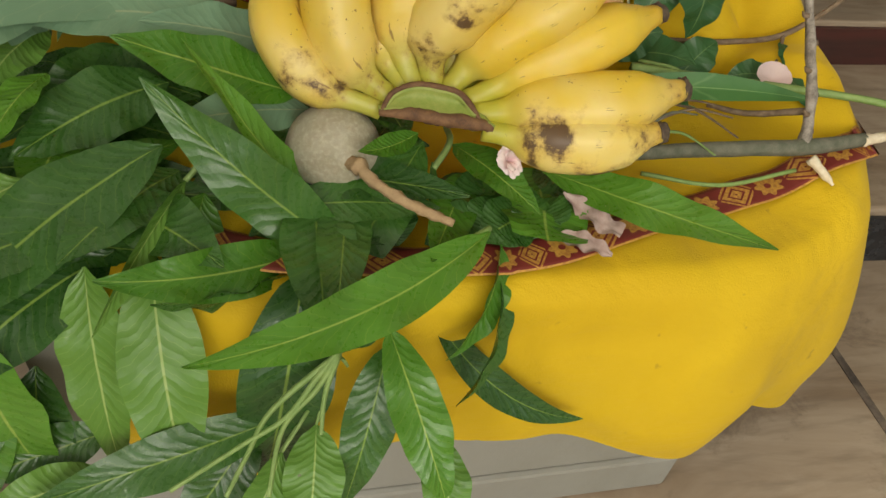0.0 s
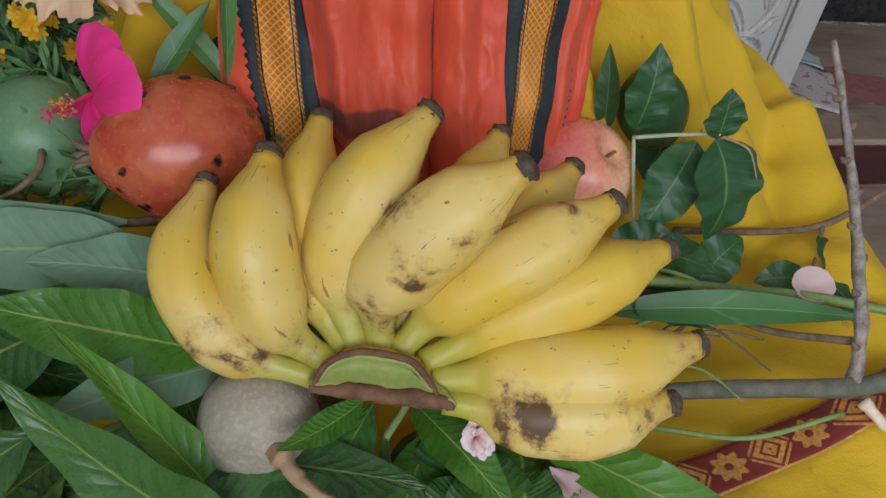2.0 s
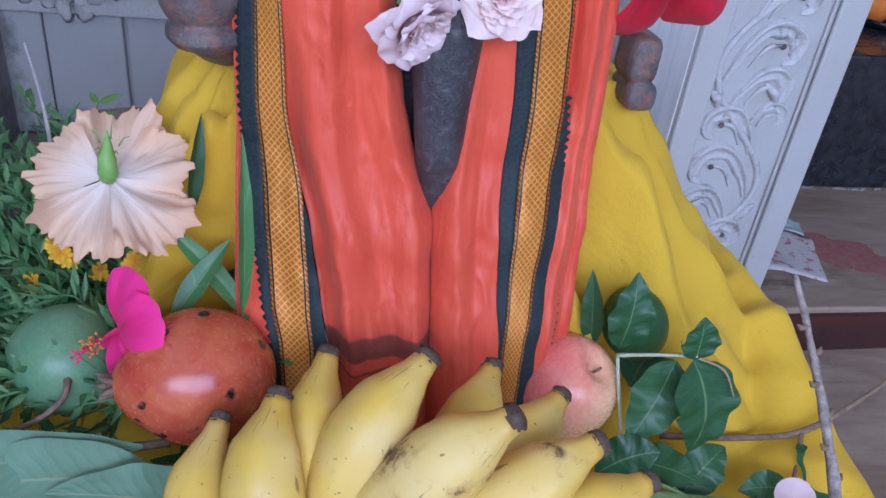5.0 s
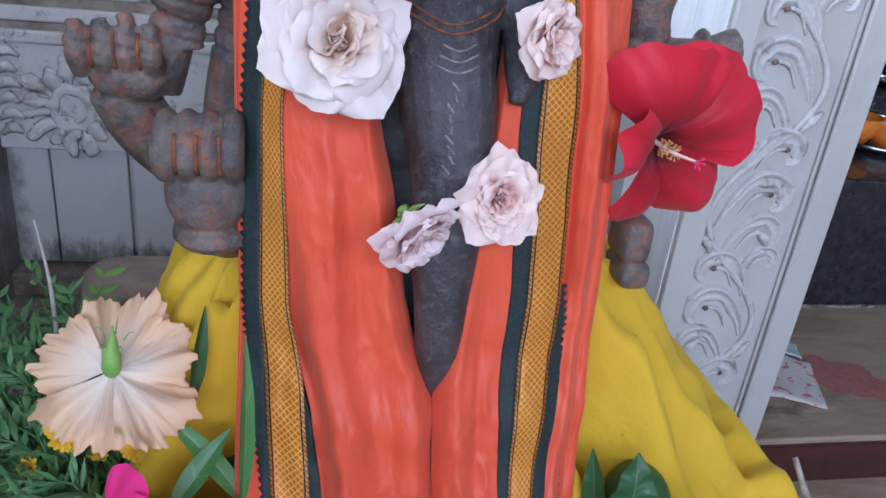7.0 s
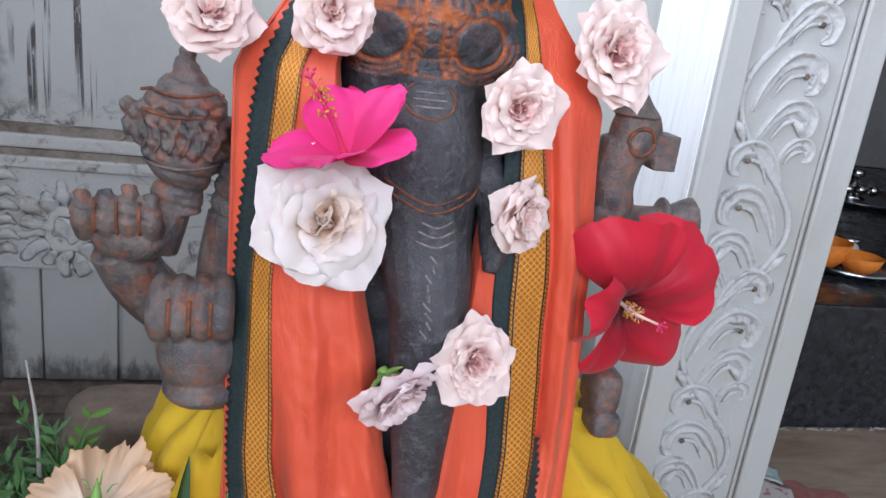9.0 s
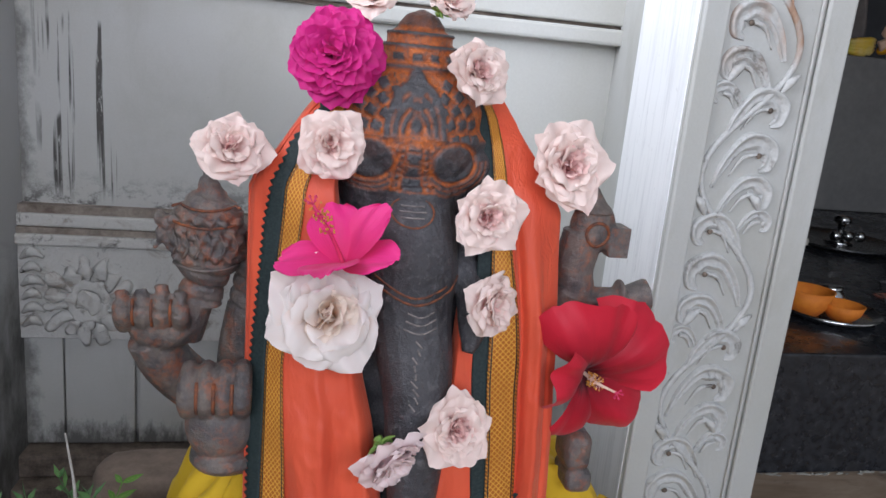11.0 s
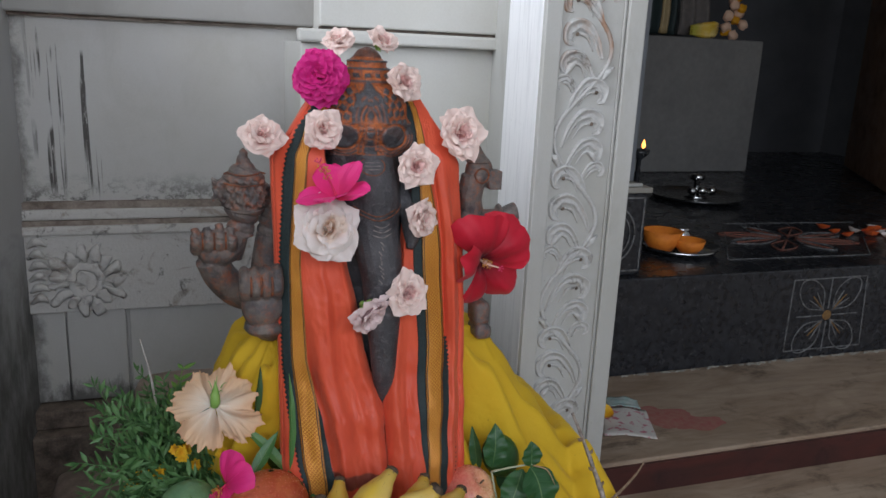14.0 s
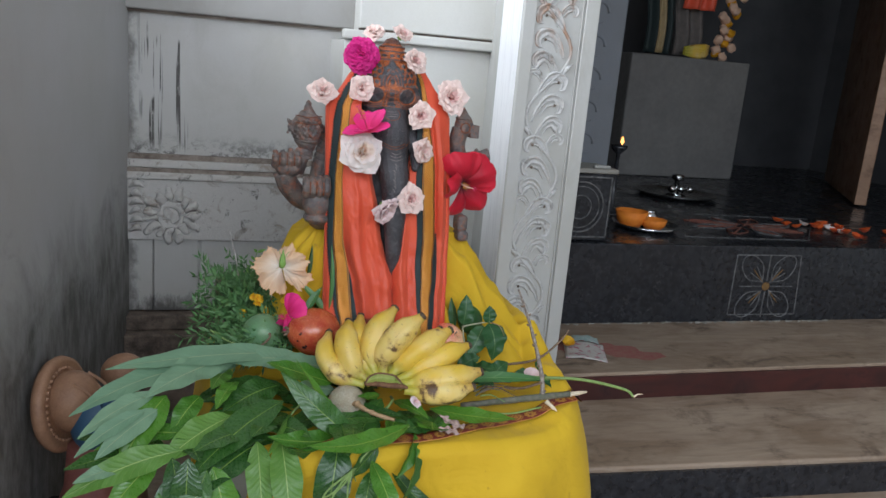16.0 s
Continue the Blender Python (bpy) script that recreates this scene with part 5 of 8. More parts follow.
def petal_mesh(name, length, width, open_deg, curl, cup, ruffle=0.0, seed=0, nu=8, nv=9, point=0.0, material=None, hollow=0.0, frill=0.0, fan=0.0):
    """A petal from the flower's heart outwards; open_deg: 0 upright, 90 flat; curl: bends the tip back; cup: sides lift; frill: fine crimping of the rim; fan: half angle of a fan-shaped one."""
    def fn(u, v):
        s = (u - 0.5) * 2
        if fan:
            reach = v * (1 - 0.22 * abs(s) ** 4) * (1 + frill * v ** 4 * (noise.noise(Vector((s * 4.6, seed * 5.3, 1.0))) + 0.55 * noise.noise(Vector((s * 12.0, seed * 3.1, 4.0))) + 0.25 * noise.noise(Vector((s * 30.0, seed * 3.1, 4.0)))))
            spread_at = s * radians(fan) * (0.85 + 0.15 * ease(v, 0.05, 0.5))
            along, across = reach * math.cos(spread_at), reach * math.sin(spread_at)
            a = radians(open_deg) * (1 - hollow * (1 - v)) + radians(curl) * v * v
            wav = ruffle * length * v ** 1.6 * noise.noise(Vector((s * 1.7, v * 1.2, seed * 7.7))) + 0.034 * length * v ** 1.3 * noise.noise(Vector((s * 4.3, v * 1.6, seed * 2.9))) + 0.13 * length * s * v + frill * 0.7 * length * v ** 5 * noise.noise(Vector((s * 9.0, v * 4, seed * 5.3)))
            up = Vector((0, -math.cos(a), math.sin(a)))
            return Vector((across * length, 0, 0)) + Vector((0, math.sin(a), math.cos(a))) * along * length + up * (wav + cup * s * s * length * v)
        w = width * (0.16 + 0.84 * math.sin(math.pi / 2 * v / 0.74) ** 0.9) if v < 0.74 else width * math.sqrt(1 - 0.60 * ((v - 0.74) / 0.26) ** 2)
        th = radians(open_deg) + radians(curl) * v * v
        r = z = 0.0
        k = 10
        for i in range(k):
            t = (i + 0.5) / k * v
            a = radians(open_deg) * (1 - hollow * (1 - t)) + radians(curl) * t * t
            r += math.sin(a) * length * v / k
            z += math.cos(a) * length * v / k
        lift = cup * s * s * width * (0.4 + 0.6 * v)
        x = s * w * 0.5
        wav = ruffle * length * v ** 2 * (math.sin(s * 6 + seed * 2.1 + v * 3) * 0.30 + noise.noise(Vector((s * 2.6, v * 3, seed * 7.7))))
        rim = max(0.0, (max(v, abs(s) * (0.5 + 0.5 * v)) - 0.72) / 0.28) ** 1.5
        wav += frill * length * rim * (math.sin(s * 17 + seed) * 0.5 + noise.noise(Vector((s * 11.0, v * 6, seed * 5.3))))
        fray = frill * 0.9 * length * rim * noise.noise(Vector((s * 15.0, seed * 5.3, 1.0)))
        notch = fray + point * length * (1 - abs(s)) * max(0, v - 0.8) * 2 - abs(s) ** 3 * 0.16 * length * v
        n = Vector((0, -math.cos(th), math.sin(th)))
        p = Vector((x, r, z)) + n * (lift + wav) + Vector((0, math.sin(th), math.cos(th))) * notch
        return p
    me = mesh_from(sheet(fn, nu, nv, 0.0), name)
    if material:
        me.materials.append(material)
    return me


def add_petal(parent, me, turn_deg, up=0.0, scale=1.0, tilt=0.0, name="petal"):
    ob = new(name, me)
    ob.parent = parent
    ob.matrix_basis = pose(0, 0, up, 0, 0, turn_deg) @ pose(0, 0, 0, tilt, 0, 0) @ Matrix.Scale(scale, 4)
    return ob


def rose_petal(length, width, opened, curl, wrap, roll, point, seed, material, nu=12, nv=10):
    """A rose petal: wrap bends it round the heart, roll turns its rim back, point draws its tip out."""
    def fn(u, v):
        s = (u - 0.5) * 2
        w = width * 0.5 * (0.34 + 0.66 * math.sin(math.pi / 2 * min(1.0, v / 0.66)))
        if v > 0.66:
            w *= math.sqrt(max(0.0, 1 - 0.45 * ((v - 0.66) / 0.34) ** 3))
        r = z = 0.0
        k = 10
        for i in range(k):
            t = (i + 0.5) / k * v
            a = radians(opened) * (0.35 + 0.65 * t ** 0.7) + radians(curl) * max(0.0, (t - 0.45) / 0.55) ** 2
            r += math.sin(a) * length * v / k
            z += math.cos(a) * length * v / k
        th = radians(opened) + radians(curl) * max(0.0, (v - 0.45) / 0.55) ** 2
        inward = Vector((0, -math.cos(th), math.sin(th)))
        along = Vector((0, math.sin(th), math.cos(th)))
        bend = max(0.05, wrap * (0.45 + 0.55 * (1 - v)))
        phi = s * bend
        R = w / bend
        x, lift = R * math.sin(phi), R * (1 - math.cos(phi))
        back = roll * width * max(0.0, (abs(s) - 0.45) / 0.55) ** 2 * ease_in(v)
        back += 0.13 * width * noise.noise(Vector((s * 1.7, v * 2.4, seed * 3.3))) * (0.3 + v)
        tip = point * length * (1 - abs(s)) ** 1.6 * max(0.0, v - 0.7) / 0.3 - 0.13 * length * abs(s) ** 4 * v
        tip += 0.06 * length * v ** 3 * noise.noise(Vector((s * 3.1, seed * 1.9, 0.7)))
        return Vector((x, r, z)) + inward * (lift - back) + along * tip
    me = mesh_from(sheet(fn, nu, nv, 0.0), "petal")
    me.materials.append(material)
    return me


def ease_in(v):
    return max(0.0, (v - 0.3) / 0.7) ** 1.2


def set_petal(parent, me, turn, out, up, tilt, twist, scale):
    ob = new("petal", me)
    ob.parent = parent
    ob.matrix_basis = pose(0, 0, up, 0, 0, turn) @ pose(0, out, 0, tilt, 0, twist) @ Matrix.Scale(scale, 4)
    return ob


def rose_template(name, material, label, seed, rings, category="rose", group="roses on the statue", cal=True, heart=None, hearts=3, mess=1.0):
    """An unplaced rose: rings of (petals, length, width, opened, curl, up, wrap, roll, point, out); mess turns the inner ones about."""
    rnd = random.Random(seed)
    ob = thing(name, (0, 0, -9), label, category, group)
    for ring, (count, length, width, opened, curl, up, wrap, roll, point, out) in enumerate(rings):
        skin = heart if heart and ring < hearts else material
        loose = mess if ring < len(rings) - 2 else 0.35
        kinds = [rose_petal(length, width, opened + rnd.uniform(-7, 7), curl + rnd.uniform(-18, 18), wrap * rnd.uniform(0.8, 1.25), roll * rnd.uniform(0.6, 1.4), point * rnd.uniform(0.4, 1.5), seed + 5 * ring + k, skin) for k in range(4)]
        a0 = rnd.uniform(0, 360)
        for i in range(count):
            set_petal(ob, kinds[i % 4], a0 + i * 360 / count + rnd.uniform(-13, 13), out * rnd.uniform(0.5, 1.3), up + rnd.uniform(-0.0008, 0.0008),
                      rnd.uniform(-11, 11) * loose, rnd.uniform(-46, 46) * loose, rnd.uniform(0.86, 1.10))
    if cal:
        bm = bmesh.new()
        for i in range(5):
            a = i * 1.257
            tube([(0, 0, -0.0012), (0.006 * math.cos(a), 0.006 * math.sin(a), -0.001), (0.013 * math.cos(a), 0.013 * math.sin(a), 0.002)], [(0, 0.0016), (0.6, 0.0016), (1, 0.0003)], 5, 5, bm)
        tube([(0, 0, 0.001), (0, 0, -0.006)], 0.0032, 8, 3, bm)
        c = new("calyx", mesh_from(bm, "calyx"))
        c.data.materials.append(CALYX)
        c.parent = ob
    return ob


def ball_rose(name, material, label, seed, count=92):
    """A dense ball-shaped bloom: short petals set on a golden-angle spiral over a dome."""
    rnd = random.Random(seed)
    ob = thing(name, (0, 0, -9), label, "rose", "roses on the statue")
    kinds = [rose_petal(0.0125, 0.0140, 18 + 9 * k, 18, 1.0, 0.10, 0.18, seed + k, material, 9, 8) for k in range(4)]
    for i in range(count):
        t = (i + 0.5) / count
        lean = 104 * t ** 0.75 - 10
        o = new("petal", kinds[i % 4])
        o.parent = ob
        o.matrix_basis = pose(0, 0, 0.004, 0, 0, i * 137.5 + rnd.uniform(-9, 9)) @ pose(0, 0, 0, -lean, 0, 0) @ pose(0, 0, 0.0085 - 0.002 * t + rnd.uniform(-0.001, 0.001), 0, 0, rnd.uniform(-22, 22)) @ Matrix.Scale(0.72 + 0.45 * t, 4)
    return ob


# petals, length, width, opened, curl, up, wrap, roll, point, out
FULL = [(5, 0.0090, 0.0095, 3, 8, 0.0080, 1.5, 0.04, 0.0, 0.0014), (9, 0.0112, 0.0110, 10, 16, 0.0076, 1.3, 0.05, 0.0, 0.0036), (11, 0.0137, 0.0120, 20, 22, 0.0066, 1.2, 0.07, 0.02, 0.0052),
        (11, 0.0164, 0.0150, 34, 26, 0.0050, 1.0, 0.08, 0.05, 0.0056), (9, 0.0200, 0.0215, 50, 30, 0.0034, 0.9, 0.11, 0.09, 0.0046), (8, 0.0232, 0.0270, 64, 32, 0.0016, 0.75, 0.14, 0.15, 0.0032), (7, 0.0258, 0.0305, 78, 28, 0.0, 0.6, 0.17, 0.20, 0.0020)]
LOOSE = [(5, 0.0110, 0.0105, 5, 12, 0.0076, 1.5, 0.05, 0.0, 0.0020), (8, 0.0140, 0.0125, 16, 22, 0.0070, 1.3, 0.07, 0.03, 0.0046), (9, 0.0172, 0.0155, 32, 28, 0.0055, 1.1, 0.09, 0.05, 0.0056),
         (8, 0.0205, 0.0215, 52, 32, 0.0034, 1.0, 0.13, 0.08, 0.0045), (8, 0.0236, 0.0265, 68, 34, 0.0014, 0.8, 0.16, 0.13, 0.0030), (6, 0.0258, 0.0295, 84, 28, 0.0, 0.6, 0.20, 0.18, 0.0015)]
BROAD = [(5, 0.0095, 0.0105, 4, 10, 0.0074, 1.6, 0.04, 0.0, 0.0018), (8, 0.0125, 0.0125, 14, 18, 0.0070, 1.4, 0.05, 0.0, 0.0050), (9, 0.0155, 0.0150, 28, 24, 0.0058, 1.2, 0.07, 0.03, 0.0062),
         (8, 0.0190, 0.0215, 44, 28, 0.0040, 1.0, 0.10, 0.06, 0.0054), (7, 0.0226, 0.0275, 58, 34, 0.0024, 0.9, 0.16, 0.16, 0.0038), (7, 0.0262, 0.0315, 76, 30, 0.0, 0.65, 0.20, 0.22, 0.0020)]
PINK_LABEL = "pale pink garden rose laid on the statue"
rose_a = rose_template("rose", ROSE_PINK, PINK_LABEL, 11, FULL, heart=ROSE_HEART, mess=1.25)
rose_b = rose_template("rose", ROSE_PINK, PINK_LABEL, 23, LOOSE, heart=ROSE_HEART, hearts=1, mess=1.7)
rose_w = rose_template("rose", ROSE_WHITE, "large creamy white rose fully open", 37, BROAD, heart=ROSE_CREAM, mess=1.5)
rose_m = rose_template("rose", ROSE_MAUVE, "small mauve-pink rose lying on its side", 41, LOOSE)
rose_d = ball_rose("rose", ROSE_MAGENTA, "dense deep magenta rose beside the crown", 53)


def set_rose(template, at, towards, size, spin=0, label=""):
    q = Vector(towards).to_track_quat("Z", "Y").to_matrix().to_4x4()
    ob = copy_thing(template, Matrix.Translation(at) @ q @ pose(0, 0, 0, 0, 0, spin))
    s = size / 0.0265
    ob.scale = (s, s, s)
    if label:
        ob["label"] = label
    return ob


set_rose(rose_b, (-0.126, -0.022, 0.930), (0.10, -0.80, 0.58), 0.0290, 20, "pale pink rose on the raised stone conch")
set_rose(rose_b, (-0.056, -0.052, 0.946), (0.05, -0.95, 0.10), 0.0265, 80, "pale pink rose beside the statue's brow")
set_rose(rose_b, (-0.027, -0.012, 1.046), (-0.25, -0.55, 0.75), 0.022, 140, "pale pink rose on top of the crown")
set_rose(rose_a, (0.023, -0.012, 1.047), (0.35, -0.6, 0.65), 0.022, 30, "pale pink rose on top of the crown")
set_rose(rose_d, (-0.052, -0.024, 1.006), (-0.2, -0.92, 0.2), 0.0445, 0)
set_rose(rose_a, (0.046, -0.028, 1.002), (0.35, -0.85, 0.30), 0.0265, 200, "pale pink rose against the side of the crown")
set_rose(rose_a, (0.126, -0.026, 0.938), (0.12, -0.92, 0.28), 0.0355, 310, "large pale pink rose on the statue's shoulder")
set_rose(rose_a, (0.059, -0.062, 0.903), (0.05, -0.97, 0.18), 0.0285, 260)
set_rose(rose_b, (0.064, -0.066, 0.838), (0.55, -0.82, 0.05), 0.0270, 10)
set_rose(rose_w, (-0.051, -0.066, 0.828), (-0.06, -0.96, 0.20), 0.0425, 50)
set_rose(rose_a, (0.047, -0.080, 0.742), (0.12, -0.94, 0.25), 0.0300, 120, "pale pink rose on the stone trunk")
set_rose(rose_m, (-0.006, -0.088, 0.730), (0.42, -0.72, -0.50), 0.0310, 75)
for t in (rose_a, rose_b, rose_w, rose_m, rose_d):
    for o in (*t.children_recursive, t):
        bpy.data.objects.remove(o)


def hibiscus(name, at, towards, size, material, label, column=STAMEN, opened=62, curl=22, spin=0, ruffle=0.10, col_len=0.85, width=0.95, back_calyx=False, seed=0, petals=5, hollow=0.75, spread=None, cup=0.14, anther=(0.42, 0.80), frill=0.03, sway=0.006, fan=0.0, sizes=None):
    ob = thing(name, at, label, "hibiscus", "", "")
    q = Vector(towards).to_track_quat("Z", "Y").to_matrix().to_4x4()
    ob.matrix_basis = Matrix.Translation(at) @ q @ pose(0, 0, 0, 0, 0, spin)
    rnd = random.Random(seed)
    angles = spread or [i * 360 / petals for i in range(petals)]
    for i, a in enumerate(angles):
        wide = opened[i] if isinstance(opened, (list, tuple)) else opened
        me = petal_mesh("petal", size, size * width, wide + rnd.uniform(-5, 5), curl + rnd.uniform(-10, 10), cup, ruffle, seed + i, 48 if frill > 0.05 else 26, 22, 0.0, material, hollow, frill, fan)
        add_petal(ob, me, a + rnd.uniform(-6, 6), 0.0006 * i, sizes[i] if sizes else rnd.uniform(0.95, 1.06))
    if col_len:
        L = size * col_len
        line = spline([(0, 0, 0), (sway * 0.3, 0, L * 0.5), (sway, sway * 0.3, L)], 20)
        col = new("stamen_column", mesh_from(tube([(0, 0, 0), (sway * 0.3, 0, L * 0.5), (sway, sway * 0.3, L)], [(0, 0.0017), (0.6, 0.0012), (1, 0.0009)], 8, 14), "stamen_column"))
        col.data.materials.append(column)
        col.parent = ob
        bm, threads = bmesh.new(), bmesh.new()
        for i in range(54):
            a, h, r = rnd.uniform(0, 6.28), rnd.uniform(*anther), rnd.uniform(0.0028, 0.0062)
            p = line[round(h * 20)]
            q2 = p + Vector((r * math.cos(a), r * math.sin(a), 0.0022))
            ball(q2, 0.00085, bm, 6, 5)
            tube([p, q2], 0.00022, 4, 2, threads)
        an = new("pollen_cluster", mesh_from(bm, "pollen_cluster"))
        an.data.materials.append(POLLEN)
        an.parent = col
        tagged(an, "yellow pollen heads", "", "", "stuff")
        fl = new("filaments", mesh_from(threads, "filaments"))
        fl.data.materials.append(column)
        fl.parent = col
        tagged(fl, "fine stamen threads", "", "", "stuff")
        bm = bmesh.new()
        end = line[-1]
        for i in range(5):
            a = i * 1.257
            e2 = end + Vector((0.0038 * math.cos(a), 0.0038 * math.sin(a), L * 0.08))
            tube([end, e2], 0.0005, 5, 3, bm)
            ball(e2, 0.0011, bm, 6, 5)
        st = new("stigma", mesh_from(bm, "stigma"))
        st.data.materials.append(STAMEN_PINK)
        st.parent = col
    if back_calyx:
        bm = bmesh.new()
        tube([(0, -0.001, 0.002), (0, 0.001, -0.005), (0.001, 0.007, -0.011), (0.001, 0.015, -0.016), (0.002, 0.023, -0.020)], [(0, 0.0050), (0.22, 0.0064), (0.5, 0.0058), (0.75, 0.0030), (0.9, 0.0012), (1, 0.0005)], 10, 20, bm, wobble=0.12)
        for i in range(5):
            a = i * 1.257 + 0.4
            e2 = Vector((0.006 * math.cos(a), 0.006 * math.sin(a), 0))
            tube([e2 + Vector((0, 0.014, -0.014)), e2 * 1.5 + Vector((0, 0.017, -0.019)), e2 * 2.1 + Vector((0, 0.016, -0.022))], [(0, 0.0007), (1, 0.0002)], 5, 6, bm)
        c = new("calyx", mesh_from(bm, "calyx"))
        c.data.materials.append(CALYX)
        c.parent = ob
        c["label"] = "pale green calyx"
    return ob


hibiscus("hibiscus", (0.163, -0.040, 0.772), (0.22, -0.93, -0.14), 0.076, HIB_RED, "large deep red hibiscus beside the statue's elbow", opened=[72, 68, 78, 92, 46], curl=12, col_len=0.52, seed=3, ruffle=0.30, hollow=0.42, cup=-0.04, anther=(0.22, 0.62), spread=[14, -48, -112, 200, 86], frill=0.035, sway=0.008, fan=46, sizes=[0.95, 1.0, 0.96, 1.0, 0.66])
hibiscus("hibiscus", (-0.043, -0.090, 0.869), (-0.36, -0.34, 0.87), 0.050, HIB_PINK, "hot pink hibiscus standing above a white rose", column=STAMEN_PINK, opened=[60, 84, 64, 84, 66], curl=14, col_len=1.05, width=0.78, seed=9, hollow=0.2, ruffle=0.07, cup=0.05, spread=[-22, -84, 50, 118, -150], anther=(0.5, 0.9), frill=0.02, sway=-0.006)
hibiscus("hibiscus", (-0.180, -0.116, 0.522), (-0.58, -0.80, 0.12), 0.043, HIB_PINK, "hot pink hibiscus tucked behind the pomegranate", column=STAMEN_PINK, opened=[92, 78, 96, 84], curl=16, col_len=0.85, seed=15, hollow=0.3, spread=[-12, -62, 168, 214], cup=0.10, ruffle=0.16, frill=0.02, fan=36)
hibiscus("hibiscus", (-0.189, -0.054, 0.600), (-0.16, 0.60, -0.78), 0.061, HIB_PEACH, "large ruffled peach hibiscus seen from behind", opened=[70, 92, 84, 76, 90], curl=4, spin=12, col_len=1.75, back_calyx=True, seed=21, ruffle=0.56, hollow=0.2, cup=0.0, frill=0.16, spread=[4, 66, 132, 206, 288], fan=40, sway=-0.004, sizes=[0.98, 0.86, 1.0, 0.92, 0.84])


# ---- leaves ----
def leaf_mat(name, dark, light, rib, rough=0.4, veins=15.0, relief=0.5, under=None):
    """Leaf skin: pale midrib, side veins bent towards the tip, slight quilting between them."""
    m = Nodes(name, rough, 0, 0.5)
    u, v = m.uv()
    rnd = m.random()
    s = m.math("ABSOLUTE", m.math("SUBTRACT", u, 0.5))
    bend = m.math("MULTIPLY", s, m.math("SUBTRACT", 0.42, m.math("MULTIPLY", s, 0.36)))
    wander = m.math("MULTIPLY", m.noise(m.where("UV", (5, 9, 1)), 1.0, 2), 0.05)
    phase = m.math("ADD", m.math("MULTIPLY", m.math("SUBTRACT", m.math("ADD", v, wander), bend), veins), m.math("MULTIPLY", rnd, 3.0))
    tri = m.math("ABSOLUTE", m.math("SUBTRACT", m.math("FRACT", phase), 0.5))
    vein = m.step(tri, 0.46, 0.495)
    mid = m.step(s, 0.022, 0.010)
    n = m.noise(m.where("Object"), 40, 4)
    fine = m.noise(m.where("Object"), 260, 3)
    tone = m.math("ADD", m.math("MULTIPLY", n, 0.6), m.math("MULTIPLY", rnd, 0.5))
    c = m.mix(m.step(tone, 0.25, 0.9), dark, light)
    c = m.mix(m.step(fine, 0.45, 0.75, 0, 0.18), c, light)
    c = m.mix(m.math("MULTIPLY", vein, 0.30), c, rib)
    c = m.mix(m.math("MULTIPLY", mid, 0.95), c, rib)
    c = m.mix(m.step(m.noise(m.where("Object"), 120, 2), 0.76, 0.79, 0, 0.7), c, (0.10, 0.075, 0.03))
    m.colour(c)
    m.rough(m.step(fine, 0.3, 0.7, rough - 0.08, rough + 0.12))
    swell = m.math("SINE", m.math("MULTIPLY", tri, 3.1416))
    m.bump(m.math("ADD", m.math("MULTIPLY", swell, -0.5), m.math("ADD", m.math("MULTIPLY", fine, 0.15), m.math("MULTIPLY", n, 0.8))), relief, 0.0012)
    m.bsdf.inputs["Transmission Weight"].default_value = 0.0
    m.thin(0.16)
    return m.mat


LEAF_DARK = leaf_mat("dark_mango_leaf", (0.022, 0.076, 0.015), (0.054, 0.151, 0.026), (0.20, 0.31, 0.06), 0.29)
LEAF_MID = leaf_mat("green_mango_leaf", (0.049, 0.162, 0.016), (0.105, 0.265, 0.028), (0.28, 0.40, 0.08), 0.31)
LEAF_LIGHT = leaf_mat("young_mango_leaf", (0.088, 0.212, 0.031), (0.140, 0.290, 0.048), (0.34, 0.46, 0.14), 0.42, 15, 0.6)
LEAF_PALE = leaf_mat("pale_leaf_underside", (0.140, 0.265, 0.155), (0.200, 0.330, 0.195), (0.30, 0.38, 0.22), 0.6, 15, 0.4)
LEAF_LEMON = leaf_mat("lemon_leaf", (0.022, 0.085, 0.026), (0.038, 0.120, 0.034), (0.13, 0.22, 0.08), 0.42, 10, 0.3)
LEAF_GRASS = leaf_mat("strap_leaf", (0.055, 0.165, 0.045), (0.095, 0.235, 0.065), (0.22, 0.36, 0.15), 0.42, 2, 0.1)
STRAP_DARK = leaf_mat("dark_strap_leaf", (0.022, 0.070, 0.022), (0.040, 0.100, 0.030), (0.08, 0.16, 0.06), 0.42, 2, 0.1)
LEAF_HERB = plain("fine_herb_leaf", (0.050, 0.140, 0.040), (0.110, 0.220, 0.070), 60, 0.55, 0.2)
STEM_GREEN = plain("green_stem", (0.16, 0.26, 0.07), (0.24, 0.34, 0.11), 120, 0.55, 0.3)
STEM_GREY = plain("grey_green_bark", (0.085, 0.095, 0.060), (0.17, 0.16, 0.12), 110, 0.8, 0.6, dist=0.002)
FRESH_BREAK = plain("pale_broken_wood", (0.62, 0.50, 0.34), (0.75, 0.66, 0.50), 160, 0.75, 0.5)
DRY_PETAL = plain("dry_pinkish_petal", (0.32, 0.21, 0.18), (0.45, 0.34, 0.30), 90, 0.75, 0.4)


